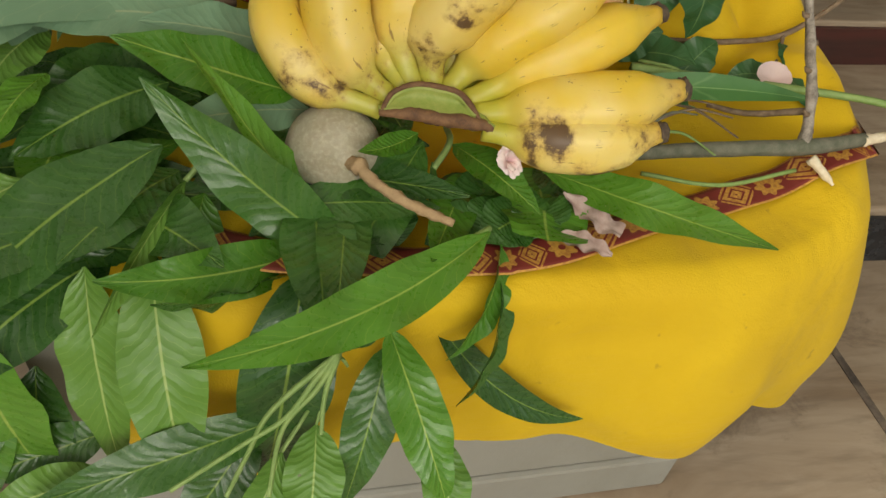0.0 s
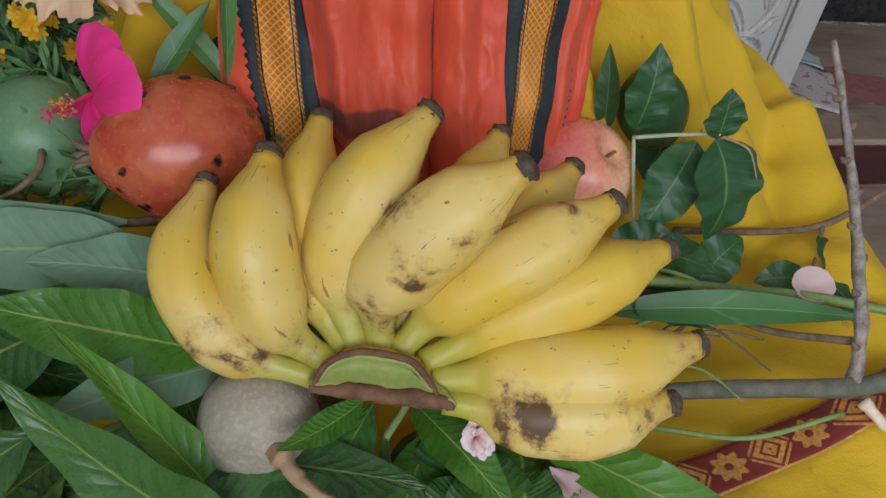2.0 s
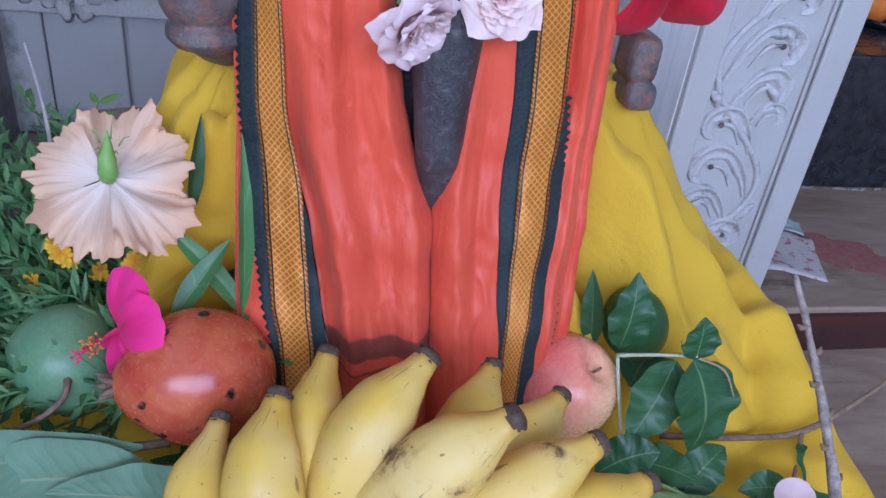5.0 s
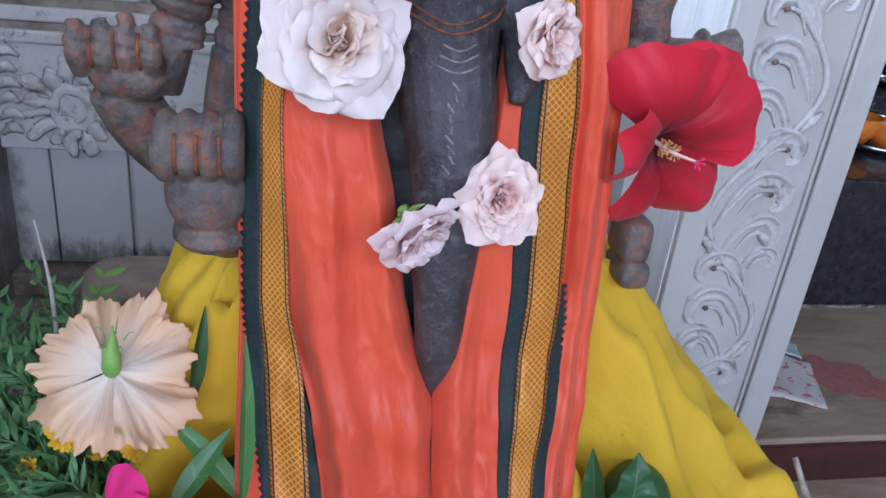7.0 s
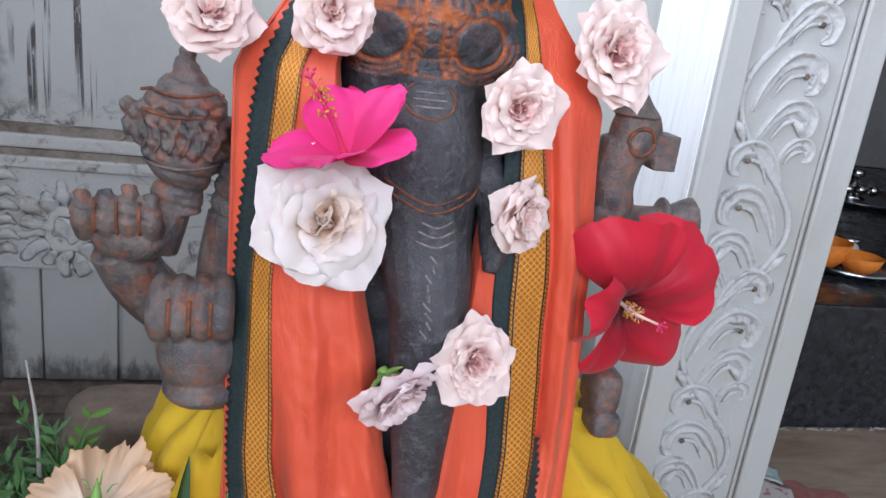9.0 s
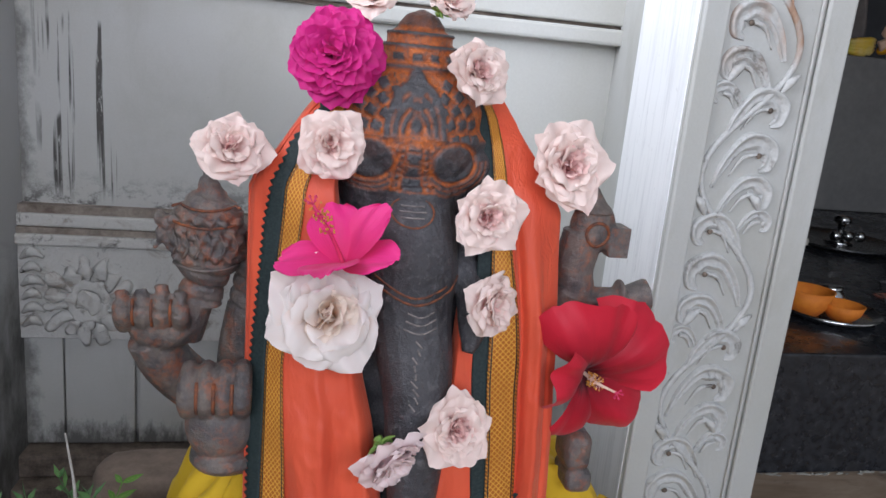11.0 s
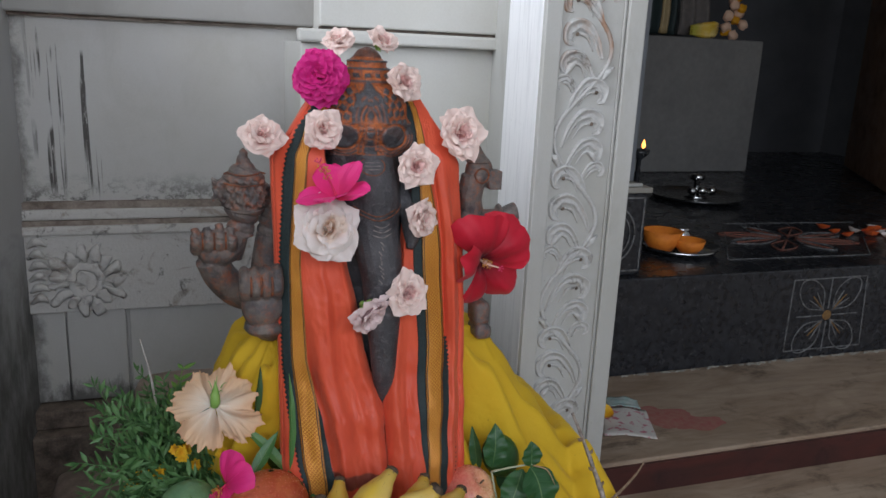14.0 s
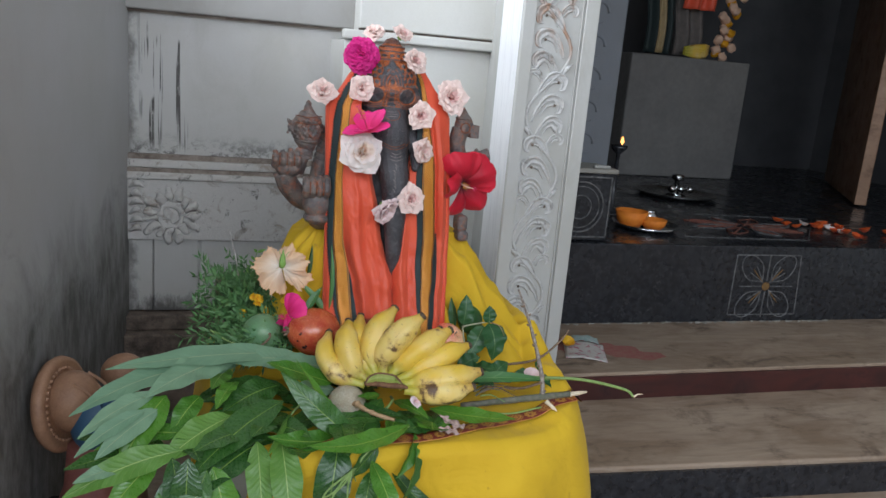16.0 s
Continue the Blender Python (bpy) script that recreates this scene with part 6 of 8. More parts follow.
def leaf(parent, base, tip, width, material, bow=(0, 0, 0.01), face=None, fold=0.18, wave=0.03, seed=0, shape=1.0, name="leaf", twist=0.0, cut=1.0, nu=10, nv=26):
    """A leaf blade from base to tip; bow lifts its middle, face is the way its upper side looks, cut < 1 tears its end off."""
    base, tip, bow = Vector(base), Vector(tip), Vector(bow)
    mid = (base + tip) / 2 + bow * 2
    face = Vector(face) if face else Vector((0.05, -0.55, 0.8))
    length = (tip - base).length

    def rib(v):
        return base * (1 - v) ** 2 + mid * 2 * v * (1 - v) + tip * v * v

    def fn(u, v):
        v = v * cut
        s = (u - 0.5) * 2
        p = rib(v)
        d = (rib(min(v + 0.02, 1.0)) - rib(max(v - 0.02, 0.0))).normalized()
        side = d.cross(face).normalized()
        up = side.cross(d).normalized()
        a = radians(twist) * (v - 0.5)
        side, up = side * math.cos(a) + up * math.sin(a), up * math.cos(a) - side * math.sin(a)
        w = width * 0.5 * max(0.03, math.sin(math.pi * v ** (0.86 * shape)) ** 0.78 * (1 - 0.18 * v ** 3))
        if v < 0.05:
            w = max(w * v / 0.05, width * 0.025)
        lift = fold * abs(s) ** 1.3 * w
        rip = wave * 1.9 * width * abs(s) * math.sin(v * 21 + seed * 1.7 + (1.3 if s > 0 else 0)) * math.sin(math.pi * v)
        rip += wave * 0.8 * width * noise.noise(Vector((s * 2, v * 6, seed * 3.7)))
        return p + side * s * w + up * (lift + rip)
    return part(name, sheet(fn, nu, nv, 0.0), material, parent)


def stem(parent, pts, r, material=None, name="stem", label="", wobble=0.15):
    return part(name, tube(pts, r, 7, 6 * (len(pts) - 1), wobble=wobble), material or STEM_GREEN, parent, label)


def sprig(at, label, group="mango sprigs"):
    return thing("mango_sprig", at, label, "leaf sprig", group)


# broad dark leaves in front, to the statue's right hand
sp = sprig((-0.16, -0.30, 0.37), "mango sprig with broad glossy dark green leaves")
stem(sp, [(-0.14, -0.26, 0.40), (-0.17, -0.275, 0.408), (-0.188, -0.290, 0.398)], [(0, 0.003), (1, 0.002)])
leaf(sp, (-0.086, -0.335, 0.372), (-0.206, -0.290, 0.478), 0.046, LEAF_DARK, (0.004, -0.012, -0.004), (-0.35, -0.75, 0.55), 0.12, 0.03, 1)
leaf(sp, (-0.090, -0.332, 0.374), (-0.181, -0.277, 0.496), 0.030, LEAF_MID, (0.006, 0.004, -0.016), (0.75, -0.35, 0.55), 0.35, 0.03, 2)
leaf(sp, (-0.200, -0.283, 0.422), (-0.352, -0.390, 0.345), 0.060, LEAF_DARK, (0, 0, 0.014), (-0.05, -0.45, 0.9), 0.10, 0.02, 3)
leaf(sp, (-0.232, -0.330, 0.375), (-0.352, -0.405, 0.315), 0.056, LEAF_DARK, (0, 0, 0.012), (-0.2, -0.6, 0.75), 0.10, 0.03, 4)
leaf(sp, (-0.187, -0.297, 0.404), (-0.236, -0.409, 0.386), 0.020, LEAF_LIGHT, (0, -0.004, 0.006), (0.9, -0.2, 0.35), 0.5, 0.01, 5)
leaf(sp, (-0.208, -0.345, 0.388), (-0.196, -0.432, 0.262), 0.052, LEAF_LIGHT, (0, -0.022, 0.014), (0.05, -0.8, 0.6), 0.12, 0.03, 6)
leaf(sp, (-0.246, -0.352, 0.385), (-0.238, -0.420, 0.262), 0.046, LEAF_LIGHT, (0, -0.010, 0.012), (-0.3, -0.75, 0.55), 0.10, 0.03, 7)
leaf(sp, (-0.176, -0.300, 0.395), (-0.196, -0.360, 0.330), 0.040, LEAF_MID, (0, -0.004, 0.008), (0.3, -0.8, 0.5), 0.15, 0.02, 8)

# leaves reaching forward over the cloth
sp = sprig((-0.05, -0.37, 0.36), "mango sprig hanging over the cloth with long leaves")
stem(sp, [(0.010, -0.345, 0.395), (-0.020, -0.362, 0.392), (-0.045, -0.374, 0.390), (-0.070, -0.384, 0.372), (-0.095, -0.392, 0.342)], [(0, 0.0022), (1, 0.003)])
leaf(sp, (-0.104, -0.333, 0.372), (-0.233, -0.390, 0.412), 0.036, LEAF_MID, (0, -0.006, -0.004), (0.05, -0.7, 0.7), 0.35, 0.06, 11)
leaf(sp, (-0.104, -0.335, 0.366), (-0.205, -0.392, 0.392), 0.030, LEAF_DARK, (0, -0.004, -0.010), (0.1, -0.9, -0.3), 0.2, 0.05, 12)
leaf(sp, (-0.116, -0.366, 0.388), (-0.147, -0.424, 0.236), 0.062, LEAF_DARK, (0, -0.020, 0.014), (0.05, -0.85, 0.45), 0.10, 0.02, 13)
leaf(sp, (0.005, -0.358, 0.404), (-0.181, -0.472, 0.436), 0.036, LEAF_MID, (0.004, -0.006, -0.012), (0.15, -0.55, 0.8), 0.28, 0.05, 14, twist=35)
leaf(sp, (0.018, -0.350, 0.384), (-0.024, -0.404, 0.330), 0.026, LEAF_MID, (0.006, -0.010, 0.006), (0.6, -0.7, 0.3), 0.5, 0.03, 15)
leaf(sp, (0.016, -0.365, 0.370), (-0.016, -0.420, 0.298), 0.026, LEAF_DARK, (0.008, -0.010, 0.006), (0.7, -0.6, 0.2), 0.45, 0.03, 16)
leaf(sp, (-0.030, -0.372, 0.345), (0.094, -0.412, 0.250), 0.026, LEAF_DARK, (-0.006, -0.010, -0.016), (0.25, -0.85, 0.4), 0.3, 0.02, 17)
leaf(sp, (-0.050, -0.372, 0.376), (-0.098, -0.392, 0.330), 0.030, LEAF_DARK, (0, -0.006, 0.004), (0.4, -0.8, 0.4), 0.2, 0.03, 18)

# leaves fanning out from under the bananas
sp = sprig((0.02, -0.28, 0.37), "mango sprig fanned out from under the bananas")
stem(sp, [(0.000, -0.240, 0.402), (-0.004, -0.268, 0.408), (-0.02, -0.290, 0.402)], 0.0025)
leaf(sp, (-0.026, -0.276, 0.416), (-0.109, -0.376, 0.348), 0.042, LEAF_DARK, (0, -0.006, 0.010), (-0.1, -0.55, 0.85), 0.12, 0.02, 21)
leaf(sp, (0.008, -0.281, 0.390), (-0.040, -0.386, 0.408), 0.034, LEAF_MID, (0, 0, -0.004), (0.1, -0.5, 0.85), 0.20, 0.02, 22)
leaf(sp, (-0.002, -0.270, 0.408), (0.042, -0.348, 0.408), 0.030, LEAF_MID, (0, 0, 0.004), (0.1, -0.5, 0.85), 0.22, 0.02, 23)
leaf(sp, (-0.032, -0.282, 0.428), (-0.079, -0.320, 0.443), 0.017, LEAF_MID, (0, 0, -0.004), (0.1, -0.5, 0.85), 0.30, 0.02, 24)
leaf(sp, (0.062, -0.288, 0.398), (0.175, -0.416, 0.433), 0.036, LEAF_MID, (0.010, 0.004, -0.008), (0.0, -0.55, 0.85), 0.18, 0.03, 25)
leaf(sp, (0.068, -0.270, 0.384), (0.040, -0.400, 0.389), 0.066, LEAF_MID, (0, 0, 0.003), (0.0, -0.5, 0.86), 0.06, 0.03, 26, cut=0.66)
leaf(sp, (-0.020, -0.285, 0.405), (-0.030, -0.365, 0.372), 0.012, LEAF_DARK, (0, 0, 0.004), (0.5, -0.5, 0.7), 0.3, 0.02, 27)
leaf(sp, (-0.062, -0.270, 0.385), (-0.150, -0.330, 0.378), 0.044, LEAF_DARK, (0, 0, 0.006), (0.0, -0.5, 0.85), 0.10, 0.03, 28)
leaf(sp, (-0.04, -0.285, 0.385), (-0.115, -0.345, 0.372), 0.040, LEAF_DARK, (0, 0, 0.004), (0.0, -0.5, 0.85), 0.10, 0.03, 29)

# young shoot hanging down in front
sp = sprig((-0.1, -0.41, 0.27), "young mango shoot with light green hanging leaves")
stem(sp, [(-0.092, -0.388, 0.345), (-0.098, -0.396, 0.328), (-0.111, -0.409, 0.308), (-0.136, -0.436, 0.288)], [(0, 0.0032), (0.4, 0.0028), (1, 0.0016)])
for a, b in (((-0.100, -0.398, 0.322), (-0.130, -0.415, 0.315)), ((-0.108, -0.406, 0.312), (-0.135, -0.440, 0.296)), ((-0.104, -0.402, 0.318), (-0.112, -0.426, 0.302)), ((-0.096, -0.394, 0.332), (-0.090, -0.402, 0.330))):
    m3 = (Vector(a) + Vector(b)) / 2 + Vector((0, -0.004, 0.006))
    stem(sp, [a, m3, b], [(0, 0.0016), (1, 0.0010)], name="leaf_stalk")
leaf(sp, (-0.065, -0.396, 0.362), (-0.034, -0.486, 0.285), 0.036, LEAF_MID, (0, -0.014, 0.010), (0.1, -0.8, 0.55), 0.10, 0.04, 31, cut=0.93)
leaf(sp, (-0.064, -0.398, 0.345), (-0.096, -0.460, 0.252), 0.036, LEAF_DARK, (0, -0.008, 0.010), (-0.2, -0.8, 0.4), 0.12, 0.03, 32)
leaf(sp, (-0.112, -0.426, 0.302), (-0.122, -0.486, 0.262), 0.040, LEAF_LIGHT, (0, -0.006, 0.004), (0.0, -0.75, 0.65), 0.10, 0.03, 33)
leaf(sp, (-0.135, -0.440, 0.296), (-0.170, -0.500, 0.262), 0.030, LEAF_LIGHT, (0, -0.004, 0.002), (0.3, -0.7, 0.6), 0.2, 0.03, 34)
leaf(sp, (-0.130, -0.415, 0.300), (-0.285, -0.447, 0.279), 0.036, LEAF_DARK, (0, -0.010, 0.012), (-0.1, -0.6, 0.8), 0.15, 0.03, 35)
leaf(sp, (-0.036, -0.440, 0.300), (-0.028, -0.500, 0.262), 0.034, LEAF_LIGHT, (0, -0.006, 0.004), (0.1, -0.8, 0.5), 0.10, 0.03, 36)
leaf(sp, (-0.245, -0.400, 0.278), (-0.325, -0.415, 0.262), 0.036, LEAF_DARK, (0, -0.004, 0.006), (0.0, -0.7, 0.7), 0.15, 0.03, 37)
leaf(sp, (-0.250, -0.420, 0.262), (-0.315, -0.445, 0.268), 0.034, LEAF_LIGHT, (0, -0.004, 0.006), (0.0, -0.7, 0.7), 0.15, 0.03, 38)
leaf(sp, (-0.150, -0.410, 0.285), (-0.205, -0.452, 0.225), 0.040, LEAF_DARK, (0, -0.008, 0.008), (-0.2, -0.8, 0.5), 0.12, 0.03, 39)

shoot = sp
stem(shoot, [(-0.0971, -0.4070, 0.3546), (-0.1123, -0.4211, 0.3465), (-0.1324, -0.4405, 0.3360), (-0.1594, -0.4539, 0.3314), (-0.1986, -0.4748, 0.3262)], [(0, 0.0024), (0.5, 0.0017), (1, 0.0014)], STEM_GREEN, "leaf_stalk")
stem(shoot, [(-0.0991, -0.4096, 0.3525), (-0.1263, -0.4253, 0.3427), (-0.1440, -0.4395, 0.3365), (-0.1547, -0.4570, 0.3294), (-0.1683, -0.4795, 0.3207)], [(0, 0.0024), (0.5, 0.0017), (1, 0.0014)], STEM_GREEN, "leaf_stalk")
stem(shoot, [(-0.0972, -0.4084, 0.3536), (-0.1127, -0.4267, 0.3426), (-0.1344, -0.4460, 0.3325), (-0.1447, -0.4803, 0.3162)], [(0, 0.0024), (0.5, 0.0017), (1, 0.0014)], STEM_GREEN, "leaf_stalk")
stem(shoot, [(-0.0980, -0.4097, 0.3525), (-0.1078, -0.4301, 0.3406), (-0.1119, -0.4513, 0.3303)], [(0, 0.0024), (0.5, 0.0017), (1, 0.0014)], STEM_GREEN, "leaf_stalk")

# pale undersides spread to the statue's right
sp = sprig((-0.36, -0.24, 0.40), "mango sprig showing pale green leaf undersides")
stem(sp, [(-0.150, -0.150, 0.452), (-0.230, -0.165, 0.458), (-0.310, -0.190, 0.456), (-0.385, -0.225, 0.452)], [(0, 0.0032), (1, 0.002)], BARK)
leaf(sp, (-0.165, -0.160, 0.460), (-0.486, -0.232, 0.468), 0.048, LEAF_PALE, (0, 0, 0.010), (0.0, -0.45, 0.9), 0.10, 0.03, 41)
leaf(sp, (-0.272, -0.166, 0.460), (-0.420, -0.285, 0.440), 0.062, LEAF_PALE, (-0.004, -0.004, 0.010), (-0.1, -0.5, 0.85), 0.10, 0.03, 42)
leaf(sp, (-0.345, -0.200, 0.456), (-0.534, -0.288, 0.413), 0.046, LEAF_PALE, (0, 0, 0.014), (-0.15, -0.5, 0.85), 0.12, 0.03, 43)
leaf(sp, (-0.405, -0.262, 0.436), (-0.518, -0.317, 0.388), 0.036, LEAF_PALE, (0, 0, 0.010), (-0.2, -0.6, 0.75), 0.12, 0.03, 44)
leaf(sp, (-0.420, -0.300, 0.424), (-0.520, -0.340, 0.368), 0.028, LEAF_PALE, (0, 0, 0.008), (-0.2, -0.7, 0.7), 0.12, 0.03, 45)
leaf(sp, (-0.390, -0.262, 0.432), (-0.455, -0.338, 0.348), 0.060, LEAF_MID, (0, -0.010, 0.012), (-0.25, -0.75, 0.55), 0.12, 0.03, 46)
leaf(sp, (-0.400, -0.290, 0.420), (-0.490, -0.345, 0.365), 0.040, LEAF_PALE, (0, -0.004, 0.008), (-0.2, -0.7, 0.6), 0.12, 0.03, 47)
leaf(sp, (-0.335, -0.244, 0.420), (-0.380, -0.310, 0.385), 0.040, LEAF_MID, (0, -0.004, 0.008), (-0.1, -0.7, 0.65), 0.15, 0.03, 48)
leaf(sp, (-0.276, -0.212, 0.430), (-0.310, -0.280, 0.410), 0.034, LEAF_MID, (0, 0, 0.008), (-0.4, -0.6, 0.6), 0.2, 0.03, 49)
leaf(sp, (-0.285, -0.290, 0.402), (-0.392, -0.356, 0.358), 0.056, LEAF_LIGHT, (0, -0.004, 0.010), (0.0, -0.6, 0.8), 0.10, 0.03, 50)
leaf(sp, (-0.360, -0.350, 0.376), (-0.532, -0.392, 0.328), 0.048, LEAF_LIGHT, (0, -0.004, 0.014), (-0.1, -0.7, 0.7), 0.12, 0.03, 51)
leaf(sp, (-0.440, -0.362, 0.362), (-0.514, -0.396, 0.356), 0.026, LEAF_PALE, (0, 0, 0.004), (-0.2, -0.6, 0.75), 0.15, 0.03, 52)
leaf(sp, (-0.400, -0.350, 0.362), (-0.470, -0.410, 0.300), 0.046, LEAF_MID, (0, -0.006, 0.010), (-0.2, -0.75, 0.55), 0.12, 0.03, 53)
leaf(sp, (-0.360, -0.370, 0.340), (-0.400, -0.420, 0.265), 0.044, LEAF_MID, (0, -0.006, 0.008), (-0.1, -0.85, 0.45), 0.12, 0.03, 54)
leaf(sp, (-0.310, -0.370, 0.335), (-0.330, -0.420, 0.255), 0.046, LEAF_DARK, (0, -0.006, 0.008), (0.0, -0.85, 0.45), 0.12, 0.03, 55)

# leaves between the fruits
sp = sprig((-0.2, -0.2, 0.40), "mango sprig with mid-green leaves under the fruits")
stem(sp, [(-0.09, -0.165, 0.440), (-0.14, -0.168, 0.446), (-0.20, -0.164, 0.450), (-0.29, -0.150, 0.452)], [(0, 0.0028), (1, 0.0034)], BARK, label="thin brown woody twig")
leaf(sp, (-0.110, -0.250, 0.438), (-0.226, -0.244, 0.478), 0.046, LEAF_MID, (0, 0, 0.000), (0.1, -0.45, 0.9), 0.10, 0.03, 61)
leaf(sp, (-0.102, -0.240, 0.418), (-0.190, -0.300, 0.452), 0.034, LEAF_PALE, (0, 0, 0.004), (0.1, -0.5, 0.85), 0.10, 0.03, 62)
leaf(sp, (-0.100, -0.205, 0.440), (-0.215, -0.196, 0.462), 0.044, LEAF_PALE, (0, 0, 0.006), (0.05, -0.45, 0.9), 0.08, 0.03, 63)
leaf(sp, (-0.150, -0.182, 0.452), (-0.300, -0.190, 0.458), 0.050, LEAF_PALE, (0, 0, 0.008), (0.0, -0.45, 0.9), 0.08, 0.03, 64)
leaf(sp, (-0.232, -0.135, 0.402), (-0.298, -0.226, 0.372), 0.050, LEAF_DARK, (0, 0, 0.008), (0.2, -0.5, 0.8), 0.10, 0.03, 65)
leaf(sp, (-0.200, -0.200, 0.415), (-0.300, -0.262, 0.395), 0.056, LEAF_DARK, (0, 0, 0.008), (0.0, -0.5, 0.85), 0.08, 0.03, 66)
leaf(sp, (-0.285, -0.150, 0.430), (-0.318, -0.220, 0.420), 0.036, LEAF_LIGHT, (0, 0, 0.006), (0.2, -0.5, 0.8), 0.15, 0.03, 67)
leaf(sp, (-0.270, -0.130, 0.452), (-0.330, -0.190, 0.430), 0.044, LEAF_PALE, (0, 0, 0.004), (0.2, -0.5, 0.8), 0.15, 0.03, 68)

# filler leaves below the others, mostly dark to paint the shade in gaps
under = sprig((-0.25, -0.25, 0.36), "loose mango leaves on the cloth, darkened for shaded gaps")
rl = random.Random(5)
for i in range(40):
    x, y = rl.uniform(-0.40, -0.02), rl.uniform(-0.33, -0.12)
    a = rl.uniform(0, 6.28)
    L = rl.uniform(0.11, 0.17)
    z = rl.uniform(0.380, 0.400) - max(0, (-0.30 - x)) * 0.3
    leaf(under, (x, y, z), (x + L * math.cos(a), y + L * 0.7 * math.sin(a), z + rl.uniform(-0.015, 0.01)), rl.uniform(0.034, 0.05), LEAF_DARK if i % 6 else LEAF_MID,
         (0, 0, 0.006), (0, -0.3, 0.95), 0.12, 0.03, 100 + i, nu=6, nv=14)
for i in range(7):
    x = rl.uniform(-0.42, -0.27)
    z = rl.uniform(0.31, 0.385)
    leaf(under, (x, -0.365 - rl.uniform(0, 0.02), z), (x + rl.uniform(-0.06, 0.04), -0.40 - rl.uniform(0, 0.03), z - rl.uniform(0.10, 0.15)), rl.uniform(0.042, 0.056), LEAF_DARK if i % 4 else LEAF_MID,
         (0, -0.012, 0.008), (rl.uniform(-0.3, 0.3), -0.85, 0.4), 0.12, 0.03, 200 + i, nu=6, nv=14)

for i in range(12):
    x, y, a = rl.uniform(-0.07, 0.07), rl.uniform(-0.33, -0.27), rl.uniform(-2.6, -0.6)
    leaf(under, (x, y, 0.386), (x + 0.07 * math.cos(a), max(y + 0.06 * math.sin(a), -0.345), 0.382), rl.uniform(0.036, 0.046), LEAF_DARK, (0, 0, 0.004), (0, -0.3, 0.95), 0.10, 0.02, 500 + i, nu=6, nv=14)


# ---- lemon sprig and its leaves beside the apple ----
THORN_STEM = plain("pale_green_twig", (0.36, 0.40, 0.24), (0.50, 0.52, 0.38), 150, 0.7, 0.3)
lemon = thing("lemon_sprig", (0.19, -0.13, 0.44), "lemon sprig with dark rounded leaves beside the lime", "leaf sprig")
stem(lemon, [(0.170, -0.160, 0.440), (0.168, -0.140, 0.470), (0.167, -0.124, 0.495)], [(0, 0.0012), (1, 0.0014)], THORN_STEM, label="pale green thorny stalk")
stem(lemon, [(0.1665, -0.124, 0.4945), (0.190, -0.137, 0.505), (0.214, -0.150, 0.514)], [(0, 0.0016), (1, 0.0012)], THORN_STEM)
stem(lemon, [(0.216, -0.150, 0.512), (0.232, -0.160, 0.508), (0.241, -0.168, 0.490)], [(0, 0.0012), (1, 0.0005)], PALE_WOOD)
leaf(lemon, (0.170, -0.118, 0.497), (0.176, -0.105, 0.556), 0.036, LEAF_LEMON, (0, -0.006, 0), (0.0, -0.85, 0.45), 0.12, 0.04, 71, 1.0)
leaf(lemon, (0.213, -0.150, 0.510), (0.212, -0.146, 0.546), 0.030, LEAF_LEMON, (0, -0.002, 0), (0.0, -0.8, 0.5), 0.1, 0.03, 72)
leaf(lemon, (0.212, -0.150, 0.510), (0.218, -0.172, 0.440), 0.056, LEAF_LEMON, (0.006, -0.010, 0.004), (0.15, -0.75, 0.6), 0.08, 0.03, 73, 0.8)
leaf(lemon, (0.205, -0.140, 0.502), (0.170, -0.165, 0.445), 0.042, LEAF_LEMON, (0, -0.004, 0), (-0.1, -0.8, 0.5), 0.12, 0.03, 74, 0.9)
leaf(lemon, (0.158, -0.095, 0.480), (0.150, -0.085, 0.545), 0.018, LEAF_LEMON, (0, -0.004, 0), (-0.5, -0.8, 0.3), 0.3, 0.03, 75)
leaf(lemon, (0.200, -0.100, 0.440), (0.235, -0.080, 0.500), 0.050, LEAF_LEMON, (0, 0.004, 0), (0.0, -0.7, 0.7), 0.1, 0.03, 76)
leaf(lemon, (0.180, -0.150, 0.410), (0.225, -0.190, 0.425), 0.036, LEAF_LEMON, (0, 0, 0.006), (0.0, -0.5, 0.85), 0.1, 0.03, 77)
leaf(lemon, (0.215, -0.185, 0.405), (0.258, -0.160, 0.430), 0.034, LEAF_LEMON, (0, 0, 0.006), (0.1, -0.5, 0.85), 0.1, 0.03, 78)
leaf(lemon, (0.170, -0.190, 0.405), (0.205, -0.230, 0.412), 0.036, LEAF_LEMON, (0, 0, 0.006), (0.1, -0.5, 0.85), 0.1, 0.03, 79)
leaf(lemon, (0.150, -0.170, 0.420), (0.190, -0.180, 0.450), 0.036, LEAF_LEMON, (0, 0, 0.006), (0.1, -0.6, 0.75), 0.1, 0.03, 80)


# ---- twigs, herbs and small bits on the cloth ----
TWIG_BARK = plain("grey_brown_twig", (0.13, 0.105, 0.085), (0.38, 0.33, 0.28), 150, 0.85, 0.7, dist=0.002)
bough = thing("broken_branch", (0.27, -0.27, 0.38), "broken grey-green branch with a thorny side twig", "branch")
stem(bough, [(0.130, -0.262, 0.388), (0.200, -0.268, 0.396), (0.283, -0.284, 0.409), (0.345, -0.276, 0.409)], [(0, 0.0058), (0.6, 0.0066), (1, 0.0058)], STEM_GREY, "limb")
stem(bough, [(0.343, -0.277, 0.409), (0.362, -0.274, 0.409), (0.385, -0.268, 0.408)], [(0, 0.0052), (0.5, 0.0046), (1, 0.002)], FRESH_BREAK, "broken_end", "pale freshly broken end", 0.3)
